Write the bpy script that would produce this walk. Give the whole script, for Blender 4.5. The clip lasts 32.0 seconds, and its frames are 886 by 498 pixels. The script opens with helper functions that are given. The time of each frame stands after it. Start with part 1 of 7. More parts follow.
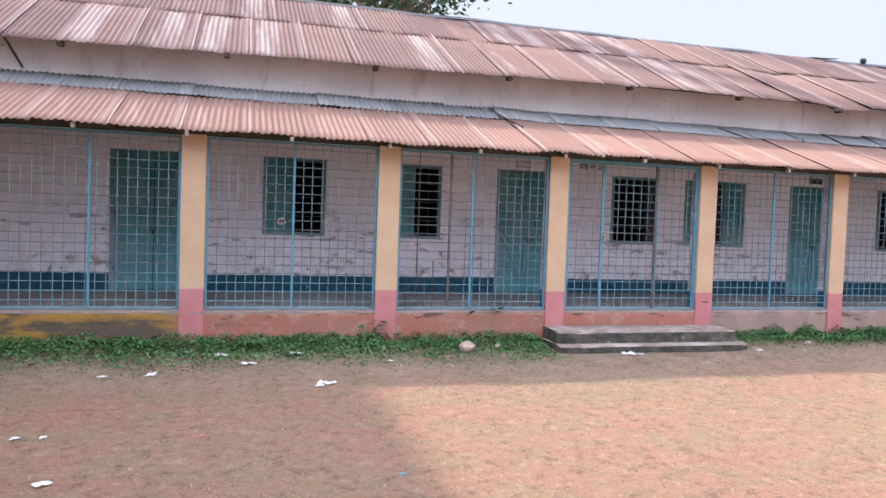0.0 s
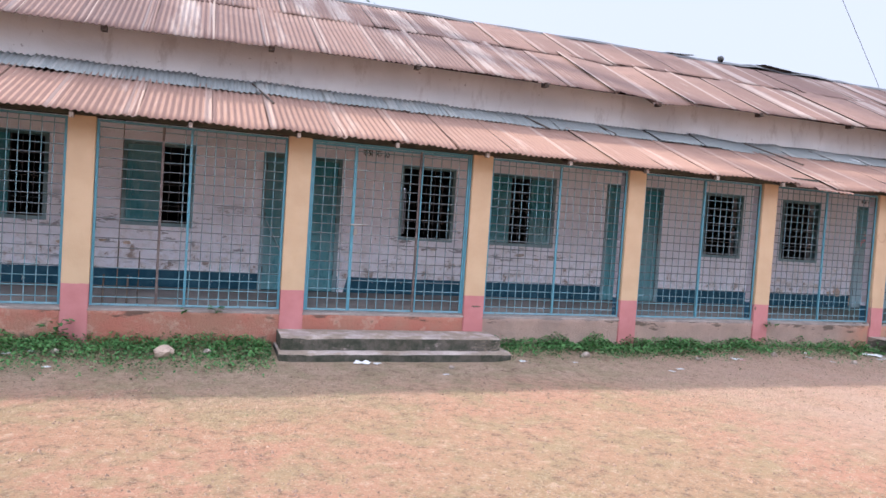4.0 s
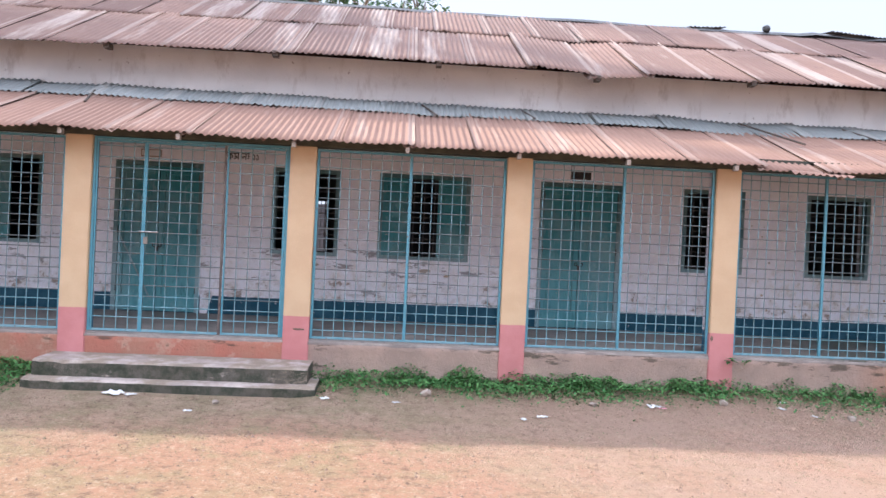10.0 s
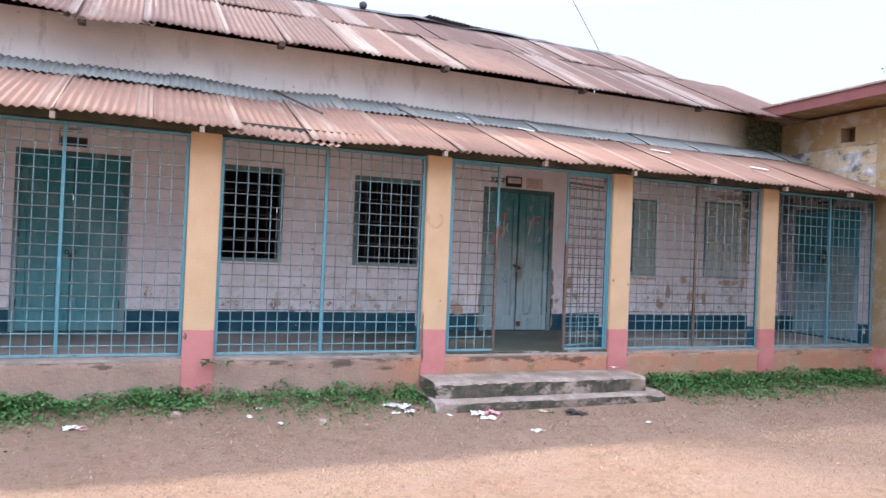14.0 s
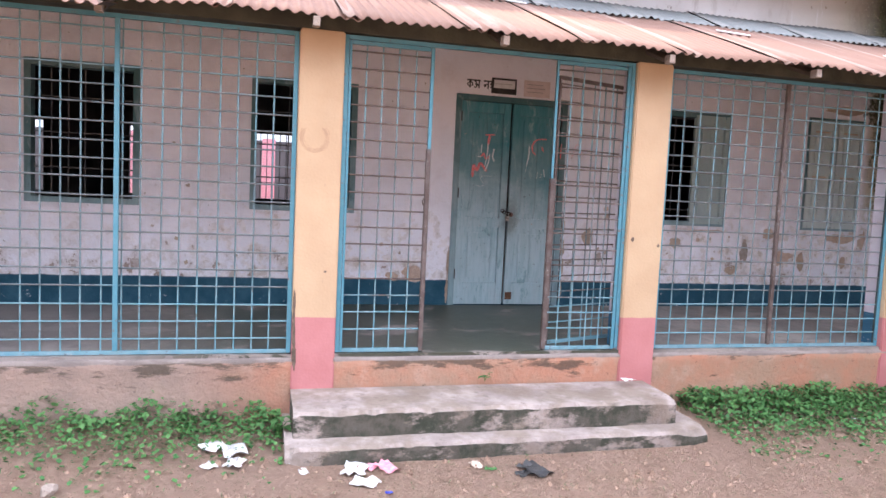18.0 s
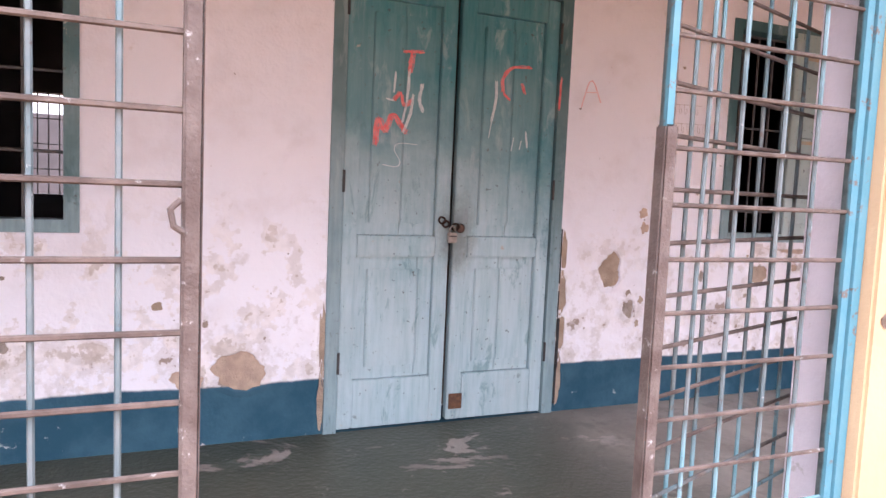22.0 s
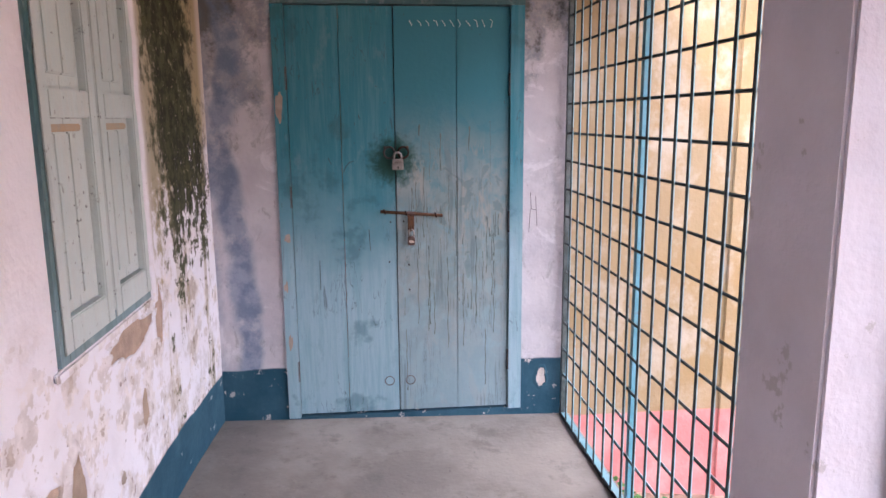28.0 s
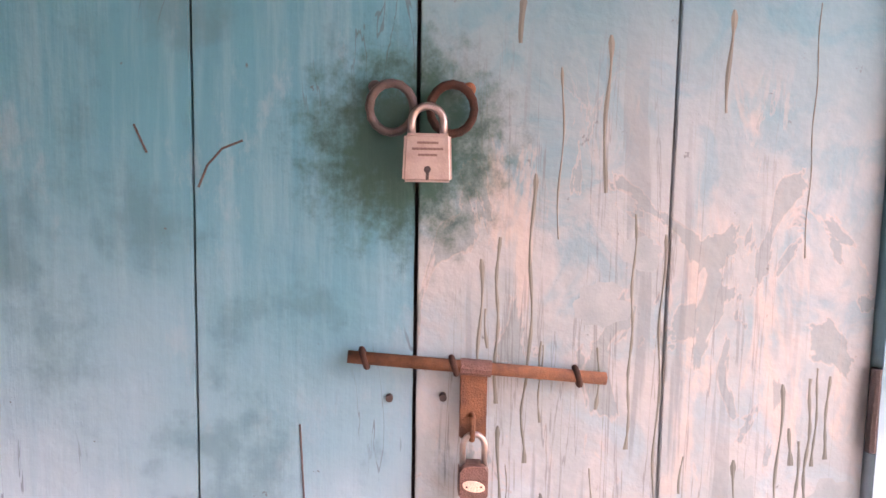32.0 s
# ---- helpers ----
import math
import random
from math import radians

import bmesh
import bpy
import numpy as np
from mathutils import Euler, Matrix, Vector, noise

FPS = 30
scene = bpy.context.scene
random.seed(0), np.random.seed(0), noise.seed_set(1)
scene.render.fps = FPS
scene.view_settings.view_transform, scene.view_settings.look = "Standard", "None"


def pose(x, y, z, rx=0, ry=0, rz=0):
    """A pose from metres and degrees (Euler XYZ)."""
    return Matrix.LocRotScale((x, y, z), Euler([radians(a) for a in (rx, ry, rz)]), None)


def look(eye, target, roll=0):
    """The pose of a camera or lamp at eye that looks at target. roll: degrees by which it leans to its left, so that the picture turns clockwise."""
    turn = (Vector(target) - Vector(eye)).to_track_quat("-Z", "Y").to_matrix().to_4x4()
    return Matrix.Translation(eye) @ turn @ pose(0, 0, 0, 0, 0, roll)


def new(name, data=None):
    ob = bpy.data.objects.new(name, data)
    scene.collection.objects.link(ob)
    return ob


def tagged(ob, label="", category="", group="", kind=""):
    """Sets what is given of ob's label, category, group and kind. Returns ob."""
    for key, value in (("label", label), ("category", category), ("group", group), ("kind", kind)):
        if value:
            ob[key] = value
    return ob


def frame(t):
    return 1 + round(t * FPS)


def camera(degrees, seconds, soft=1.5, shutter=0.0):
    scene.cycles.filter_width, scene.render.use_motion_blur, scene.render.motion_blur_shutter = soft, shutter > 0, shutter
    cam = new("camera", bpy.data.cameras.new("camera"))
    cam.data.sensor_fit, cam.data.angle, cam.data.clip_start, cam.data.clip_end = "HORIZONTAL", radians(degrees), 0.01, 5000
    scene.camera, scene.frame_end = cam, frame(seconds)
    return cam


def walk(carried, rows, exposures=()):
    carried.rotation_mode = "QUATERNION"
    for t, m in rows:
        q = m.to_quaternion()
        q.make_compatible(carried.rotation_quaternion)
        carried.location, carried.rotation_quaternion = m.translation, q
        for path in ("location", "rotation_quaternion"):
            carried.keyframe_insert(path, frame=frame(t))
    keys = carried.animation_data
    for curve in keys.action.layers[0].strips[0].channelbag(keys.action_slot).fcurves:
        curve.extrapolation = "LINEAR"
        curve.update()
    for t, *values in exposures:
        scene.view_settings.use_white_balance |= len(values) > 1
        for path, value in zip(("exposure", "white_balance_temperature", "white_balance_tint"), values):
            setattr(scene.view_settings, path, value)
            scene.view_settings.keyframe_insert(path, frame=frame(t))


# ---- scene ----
cam = camera(63.6, 32.0)
PATH = [
    (0, (0.021, -0.128, 1.72), (0.56, 1.797, 1.639), 2.0),
    (0.5, (0.374, -0.01, 1.726), (0.975, 1.895, 1.635), 3.1),
    (1, (0.727, 0.069, 1.75), (1.365, 1.962, 1.653), 3.4),
    (1.5, (1.084, 0.062, 1.777), (1.738, 1.949, 1.672), 3.7),
    (2, (1.439, 0.051, 1.793), (2.112, 1.932, 1.684), 3.8),
    (2.5, (1.837, 0.049, 1.793), (2.512, 1.928, 1.681), 4.0),
    (3, (2.179, 0.175, 1.737), (2.872, 2.048, 1.641), 3.6),
    (3.5, (2.605, 0.146, 1.754), (3.284, 2.025, 1.665), 4.1),
    (5.5, (4.151, 0.349, 1.731), (4.693, 2.274, 1.692), 0.8),
    (6, (4.507, 0.41, 1.718), (5.054, 2.333, 1.683), 0.5),
    (6.5, (4.855, 0.51, 1.678), (5.414, 2.43, 1.649), 1.0),
    (7, (5.253, 0.59, 1.684), (5.808, 2.512, 1.654), 1.4),
    (7.5, (5.663, 0.664, 1.658), (6.159, 2.602, 1.636), 2.0),
    (8, (6.009, 0.758, 1.633), (6.352, 2.728, 1.614), 3.3),
    (8.5, (6.426, 0.86, 1.612), (6.624, 2.851, 1.603), 4.1),
    (9, (6.858, 0.939, 1.613), (6.966, 2.936, 1.598), 3.4),
    (9.5, (7.213, 1.023, 1.643), (7.303, 3.02, 1.622), 3.2),
    (10, (7.576, 1.062, 1.641), (7.694, 3.058, 1.629), 2.7),
    (10.5, (8.045, 1.172, 1.658), (8.187, 3.167, 1.649), 2.2),
    (11, (8.416, 1.252, 1.679), (8.688, 3.234, 1.69), 1.7),
    (11.5, (8.71, 1.334, 1.679), (9.105, 3.295, 1.713), 1.5),
    (12, (9.099, 1.477, 1.627), (9.566, 3.421, 1.666), 1.2),
    (12.5, (9.446, 1.648, 1.574), (10.026, 3.562, 1.616), 1.4),
    (13, (9.949, 1.567, 1.559), (10.55, 3.474, 1.589), 1.6),
    (13.5, (10.353, 1.675, 1.553), (11.022, 3.56, 1.578), 1.7),
    (14, (10.687, 1.854, 1.552), (11.46, 3.698, 1.578), 2.3),
    (14.5, (11.074, 2.031, 1.547), (11.91, 3.847, 1.567), 3.2),
    (16.5, (12.465, 3.023, 1.535), (13.213, 4.877, 1.484), 2.5),
    (17, (12.73, 3.401, 1.625), (13.365, 5.295, 1.516), 2.6),
    (17.5, (12.975, 3.796, 1.621), (13.536, 5.711, 1.485), 2.4),
    (18, (13.16, 4.185, 1.661), (13.668, 6.113, 1.497), 2.7),
    (18.5, (13.295, 4.665, 1.658), (13.773, 6.599, 1.476), 3.1),
    (19, (13.466, 5.1, 1.637), (13.929, 7.037, 1.454), 2.7),
    (19.5, (13.562, 5.54, 1.644), (14.05, 7.47, 1.453), 2.9),
    (20, (13.714, 5.987, 1.614), (14.279, 7.897, 1.435), 2.8),
    (20.5, (13.813, 6.412, 1.527), (14.445, 8.305, 1.396), 2.5),
    (21, (13.94, 6.839, 1.526), (14.618, 8.717, 1.409), 2.6),
    (21.5, (14.113, 7.254, 1.568), (14.833, 9.116, 1.443), 2.5),
    (22, (14.185, 7.714, 1.635), (14.974, 9.544, 1.464), 2.5),
    (22.5, (14.247, 8.171, 1.67), (15.171, 9.933, 1.459), 3.0),
    (23, (14.415, 8.696, 1.674), (15.492, 10.374, 1.52), 3.3),
    (23.2, (14.496, 8.714, 1.699), (15.523, 10.423, 1.547), 2.9),
    (23.5, (14.609, 8.728, 1.759), (15.68, 10.41, 1.605), 2.1),
    (23.7, (14.673, 8.781, 1.773), (15.847, 10.393, 1.619), 1.3),
    (24, (14.771, 8.911, 1.791), (16.089, 10.407, 1.63), 0.2),
    (24.2, (14.861, 9.03, 1.833), (16.27, 10.436, 1.641), 1.0),
    (24.3, (14.891, 9.056, 1.857), (16.337, 10.428, 1.69), 0.6),
    (24.5, (14.976, 9.158, 1.903), (16.62, 10.284, 1.736), 1.1),
    (25, (15.148, 9.404, 1.95), (17.023, 10.079, 1.783), 1.2),
    (25.5, (15.283, 9.533, 2.002), (17.248, 9.831, 1.776), -0.2),
    (26, (15.606, 9.609, 2.004), (17.584, 9.659, 1.716), -1.3),
    (26.5, (15.874, 9.577, 2.025), (17.847, 9.573, 1.699), -1.7),
    (28.5, (17.4, 9.828, 1.967), (19.355, 9.571, 1.638), -0.1),
    (29, (17.748, 9.814, 1.927), (19.709, 9.543, 1.644), 0.0),
    (29.5, (18.137, 9.744, 1.985), (20.098, 9.552, 1.655), 1.0),
    (30, (18.467, 9.81, 1.979), (20.422, 9.535, 1.66), 1.3),
    (30.5, (18.776, 9.733, 1.961), (20.741, 9.541, 1.643), 1.4),
    (31, (19.056, 9.743, 1.928), (21.02, 9.556, 1.605), 1.7),
    (31.5, (19.291, 9.705, 1.813), (21.277, 9.565, 1.601), 1.3),
    (32, (19.508, 9.676, 1.782), (21.497, 9.591, 1.575), 1.0),
]
walk(cam, [(t, look(eye, target, roll)) for t, eye, target, roll in PATH],
     exposures=[(0.0, 2.64, 5550, 12), (3.0, 2.60, 5500, 10), (8.0, 2.78, 5500, 7), (14.0, 2.85, 5550, 7), (17.0, 3.15, 5650, 8), (19.0, 3.46, 5700, 12), (20.0, 3.66, 5850, 14), (21.0, 3.84, 6400, 23), (22.0, 4.20, 6150, 17), (23.0, 4.28, 6250, 18),
                (24.0, 4.74, 6350, 20), (25.0, 4.65, 6000, 12), (26.0, 4.58, 5900, 12), (29.0, 4.60, 6050, 20), (30.0, 4.98, 6200, 24), (31.0, 5.57, 6750, 31), (32.0, 6.05, 7800, 46)])

# ---- light ----
SUN_TO = Vector((1.47, -0.62, -1.0)).normalized()          # the way the sunlight travels
world = bpy.data.worlds.new("world")
scene.world = world
world.use_nodes = True
wn, wl = world.node_tree.nodes, world.node_tree.links
sky = wn.new("ShaderNodeTexSky")
sky.sky_type, sky.sun_disc = "NISHITA", False
sky.sun_elevation = math.asin(-SUN_TO.z)
sky.sun_rotation = math.atan2(-SUN_TO.x, -SUN_TO.y)
sky.air_density, sky.dust_density, sky.ozone_density, sky.altitude = 1.0, 6.0, 1.0, 0
haze = wn.new("ShaderNodeHueSaturation")
haze.inputs["Saturation"].default_value = 0.32
wl.new(sky.outputs[0], haze.inputs["Color"])
veil = wn.new("ShaderNodeMix")
veil.data_type = "RGBA"
veil.inputs[0].default_value = 0.94
# thick haze: even and pale low down, several times as bright overhead
up = wn.new("ShaderNodeSeparateXYZ")
wl.new(wn.new("ShaderNodeTexCoord").outputs["Generated"], up.inputs[0])
rise = wn.new("ShaderNodeMapRange")
wl.new(up.outputs[2], rise.inputs[0])
for k_, v_ in zip((1, 2, 3, 4), (0.335, 0.44, 0.92, 3.2)):
    rise.inputs[k_].default_value = v_
tone = wn.new("ShaderNodeMix")
tone.data_type, tone.blend_type = "RGBA", "MULTIPLY"
tone.inputs[0].default_value = 1.0
tone.inputs[6].default_value = (0.985, 0.95, 1.03, 1)
wl.new(rise.outputs[0], tone.inputs[7])
wl.new(tone.outputs[2], veil.inputs[7])
wl.new(haze.outputs[0], veil.inputs[6])
wl.new(veil.outputs[2], wn["Background"].inputs[0])
wn["Background"].inputs[1].default_value = 0.15
lamp = bpy.data.lights.new("sun", "SUN")
lamp.energy, lamp.angle, lamp.color = 1.15, radians(1.8), (1.0, 0.84, 0.66)
sun = new("sun", lamp)
sun.rotation_euler = SUN_TO.to_track_quat("-Z", "Y").to_euler()


# ---- materials ----
class Mat:
    """A small builder of node materials; colours vary by place in the world or in the object."""

    def __init__(self, name, space="world"):
        self.m = bpy.data.materials.new(name)
        self.m.use_nodes = True
        self.t = self.m.node_tree
        self.bsdf = self.t.nodes["Principled BSDF"]
        if space == "world":
            self.p = self.t.nodes.new("ShaderNodeNewGeometry").outputs["Position"]
        else:
            self.p = self.t.nodes.new("ShaderNodeTexCoord").outputs["Object"]
        s = self.t.nodes.new("ShaderNodeSeparateXYZ")
        self.t.links.new(self.p, s.inputs[0])
        self.x, self.y, self.z = s.outputs

    def put(self, sock, v):
        if isinstance(v, bpy.types.NodeSocket):
            self.t.links.new(v, sock)
        elif hasattr(v, "__len__") and len(v) == 3 and sock.type == "RGBA":
            sock.default_value = (*v, 1)
        else:
            sock.default_value = v

    def stretch(self, sx, sy, sz):
        n = self.t.nodes.new("ShaderNodeMapping")
        self.t.links.new(self.p, n.inputs[0])
        n.inputs["Scale"].default_value = (sx, sy, sz)
        return n.outputs[0]

    def noise(self, scale, detail=4.0, rough=0.55, vec=None, bend=0.0):
        n = self.t.nodes.new("ShaderNodeTexNoise")
        self.t.links.new(vec or self.p, n.inputs["Vector"])
        n.inputs["Scale"].default_value, n.inputs["Detail"].default_value = scale, detail
        n.inputs["Roughness"].default_value, n.inputs["Distortion"].default_value = rough, bend
        return n.outputs["Fac"]

    def op(self, kind, a, b=0.0):
        n = self.t.nodes.new("ShaderNodeMath")
        n.operation = kind
        self.put(n.inputs[0], a)
        self.put(n.inputs[1], b)
        return n.outputs[0]

    def ramp(self, v, lo, hi, a=0.0, b=1.0):
        n = self.t.nodes.new("ShaderNodeMapRange")
        n.interpolation_type = "SMOOTHSTEP"
        self.put(n.inputs[0], v)
        for k, w in zip((1, 2, 3, 4), (lo, hi, a, b)):
            n.inputs[k].default_value = w
        return n.outputs[0]

    def mix(self, f, a, b):
        n = self.t.nodes.new("ShaderNodeMix")
        n.data_type = "RGBA"
        self.put(n.inputs[0], f)
        self.put(n.inputs[6], a)
        self.put(n.inputs[7], b)
        return n.outputs[2]

    def rand(self):
        return self.t.nodes.new("ShaderNodeObjectInfo").outputs["Random"]

    def island(self):
        return self.t.nodes.new("ShaderNodeNewGeometry").outputs["Random Per Island"]

    def done(self, colour, rough=0.8, bump=None, depth=0.003, metal=0.0, spec=0.5):
        b = self.bsdf
        self.put(b.inputs["Base Color"], colour)
        self.put(b.inputs["Roughness"], rough)
        self.put(b.inputs["Metallic"], metal)
        b.inputs["Specular IOR Level"].default_value = spec
        if bump is not None:
            n = self.t.nodes.new("ShaderNodeBump")
            n.inputs["Distance"].default_value = depth
            self.t.links.new(bump, n.inputs["Height"])
            self.t.links.new(n.outputs[0], b.inputs["Normal"])
        return self.m


def plain(name, c1, c2, scale=12, rough=0.7, depth=0.002, metal=0.0, space="world", wear=None, spec=0.5):
    """Two tones at two scales, with specks of wear."""
    k = Mat(name, space)
    f = k.mix(k.ramp(k.noise(scale, 5), 0.3, 0.7), c1, c2)
    fine = k.noise(scale * 9, 3)
    if wear:
        f = k.mix(k.ramp(k.noise(scale * 1.7, 6, 0.7), 0.60, 0.68), f, wear)
    return k.done(f, rough, fine, depth, metal, spec)


def plaster():
    """Limewashed plaster over a painted blue dado, peeling low down, mouldy in the far corner."""
    k = Mat("limewashed_plaster")
    big, mid, fine = k.noise(0.9, 4), k.noise(5, 6, 0.62), k.noise(40, 4)
    c = k.mix(k.ramp(big, 0.3, 0.7), (0.86, 0.84, 0.885), (0.78, 0.775, 0.83))
    c = k.mix(k.ramp(mid, 0.45, 0.75, 0, 0.35), c, (0.60, 0.55, 0.56))
    low = k.ramp(k.z, 0.82, 1.50, 1, 0)
    c = k.mix(k.op("MULTIPLY", low, k.ramp(k.noise(5, 7, 0.66, None, 0.4), 0.46, 0.60, 0, 0.8)), c, (0.81, 0.785, 0.815))
    peel = k.op("ADD", k.noise(7, 8, 0.68), k.op("MULTIPLY", low, 0.17))
    c = k.mix(k.ramp(peel, 0.63, 0.71, 0, 0.5), c, (0.55, 0.50, 0.48))
    c = k.mix(k.ramp(peel, 0.735, 0.76, 0, 0.85), c, (0.26, 0.19, 0.15))
    specks = k.ramp(k.noise(24, 3, 0.5), 0.715, 0.74, 0, 0.85)
    c = k.mix(specks, c, (0.20, 0.16, 0.14))
    east = k.op("MULTIPLY", k.op("MAXIMUM", k.ramp(k.x, 15.9, 18.6, 0.35, 1), k.op("MULTIPLY", k.ramp(k.x, 12.0, 13.0), k.ramp(k.x, 15.2, 15.8, 0.75, 0))), k.ramp(k.op("ADD", k.z, k.op("MULTIPLY", k.noise(2.2, 4), 0.5)), 1.55, 1.95, 1, 0))
    flake = k.noise(5.5, 8, 0.66)
    c = k.mix(k.op("MULTIPLY", east, k.ramp(flake, 0.51, 0.53, 0, 0.8)), c, k.mix(k.ramp(k.noise(15, 5), 0.4, 0.6), (0.79, 0.74, 0.72), (0.58, 0.53, 0.50)))
    c = k.mix(k.op("MULTIPLY", east, k.ramp(flake, 0.59, 0.605, 0, 0.85)), c, k.mix(k.ramp(k.noise(24, 5), 0.4, 0.6), (0.41, 0.34, 0.28), (0.55, 0.48, 0.42)))
    west = k.op("MULTIPLY", k.ramp(k.x, 8.6, 9.4, 1, 0), k.op("MULTIPLY", k.ramp(k.z, 0.85, 1.0), k.ramp(k.z, 1.5, 2.0, 1, 0)))
    scar = k.noise(3.2, 7, 0.72, k.stretch(0.8, 1, 2.6))
    c = k.mix(k.op("MULTIPLY", west, k.ramp(scar, 0.575, 0.615, 0, 0.8)), c, (0.17, 0.15, 0.15))
    high = k.mix(k.ramp(big, 0.35, 0.65), (0.66, 0.645, 0.635), (0.56, 0.54, 0.53))
    high = k.mix(k.ramp(k.noise(3.5, 7, 0.68, k.stretch(1.5, 1, 0.5)), 0.53, 0.68, 0, 0.55), high, (0.40, 0.36, 0.34))
    high = k.mix(k.ramp(k.noise(8, 5, 0.6), 0.69, 0.72, 0, 0.7), high, (0.22, 0.19, 0.17))
    c = k.mix(k.ramp(k.z, 3.0, 3.3), c, high)
    # rain-washed mould under the leaking roof corner
    run = k.noise(6, 6, 0.7, k.stretch(1.6, 1.6, 0.25), 0.6)
    near = k.op("MAXIMUM", k.ramp(k.x, 19.35, 20.05), k.op("MULTIPLY", k.ramp(k.x, 17.6, 19.6), k.ramp(k.z, 3.3, 3.6)))
    up = k.ramp(k.z, 1.5, 2.9)
    mould = k.op("MULTIPLY", near, k.ramp(k.op("ADD", run, k.op("MULTIPLY", up, 0.22)), 0.50, 0.60))
    c = k.mix(k.op("MULTIPLY", mould, 0.55), c, (0.34, 0.27, 0.13))
    spot = k.noise(17, 6, 0.72)
    ragged = k.op("ADD", k.x, k.op("MULTIPLY", k.op("SUBTRACT", k.noise(7, 7, 0.7, k.stretch(1, 1, 0.6)), 0.5), 0.55))
    ragged = k.op("ADD", ragged, k.op("ADD", k.op("MULTIPLY", k.op("SUBTRACT", spot, 0.5), 0.5), k.ramp(k.z, 1.5, 2.8, -0.16, 0.06)))
    side = k.op("MAXIMUM", k.op("MULTIPLY", k.ramp(ragged, 19.50, 19.62), k.ramp(ragged, 20.20, 20.04)), k.op("MULTIPLY", k.ramp(k.x, 18.9, 19.7), k.ramp(k.z, 3.2, 3.4)))
    reach = k.op("ADD", k.op("MULTIPLY", run, 0.42), k.op("ADD", k.op("MULTIPLY", spot, 0.58), k.ramp(k.z, 1.2, 2.15, -0.06, 0.17)))
    black = k.op("MULTIPLY", k.op("MULTIPLY", side, k.ramp(reach, 0.495, 0.525)), k.ramp(k.noise(30, 6, 0.75), 0.34, 0.42, 0.25, 1))
    c = k.mix(k.op("MULTIPLY", k.op("MULTIPLY", k.ramp(k.x, 19.40, 19.60), k.ramp(k.x, 20.27, 20.2)), k.ramp(reach, 0.47, 0.58, 0, 0.75)), c, (0.30, 0.25, 0.10))
    c = k.mix(k.op("MULTIPLY", black, 0.96), c, k.mix(k.ramp(spot, 0.42, 0.60), (0.014, 0.018, 0.012), (0.06, 0.07, 0.035)))
    # dado
    edge = k.op("ADD", k.z, k.op("MULTIPLY", k.op("SUBTRACT", mid, 0.5), 0.03))
    dado = k.ramp(edge, 0.826, 0.838, 1, 0)
    blue = k.mix(k.ramp(mid, 0.35, 0.7), (0.022, 0.075, 0.115), (0.045, 0.115, 0.16))
    blue = k.mix(k.ramp(k.noise(11, 7, 0.7), 0.63, 0.68, 0, 0.85), blue, (0.50, 0.50, 0.50))
    bare = k.op("MULTIPLY", k.ramp(k.x, 4.99, 5.0), k.ramp(k.op("SUBTRACT", k.x, k.op("MULTIPLY", k.z, 0.25)), 4.93, 4.945, 1, 0))
    inside = k.op("SUBTRACT", k.ramp(k.y, 10.75, 10.80, 1, 0), bare)
    c = k.mix(k.op("MULTIPLY", dado, inside), c, blue)
    return k.done(c, 0.9, k.op("ADD", mid, k.op("MULTIPLY", fine, 0.4)), 0.006, 0, 0.25)


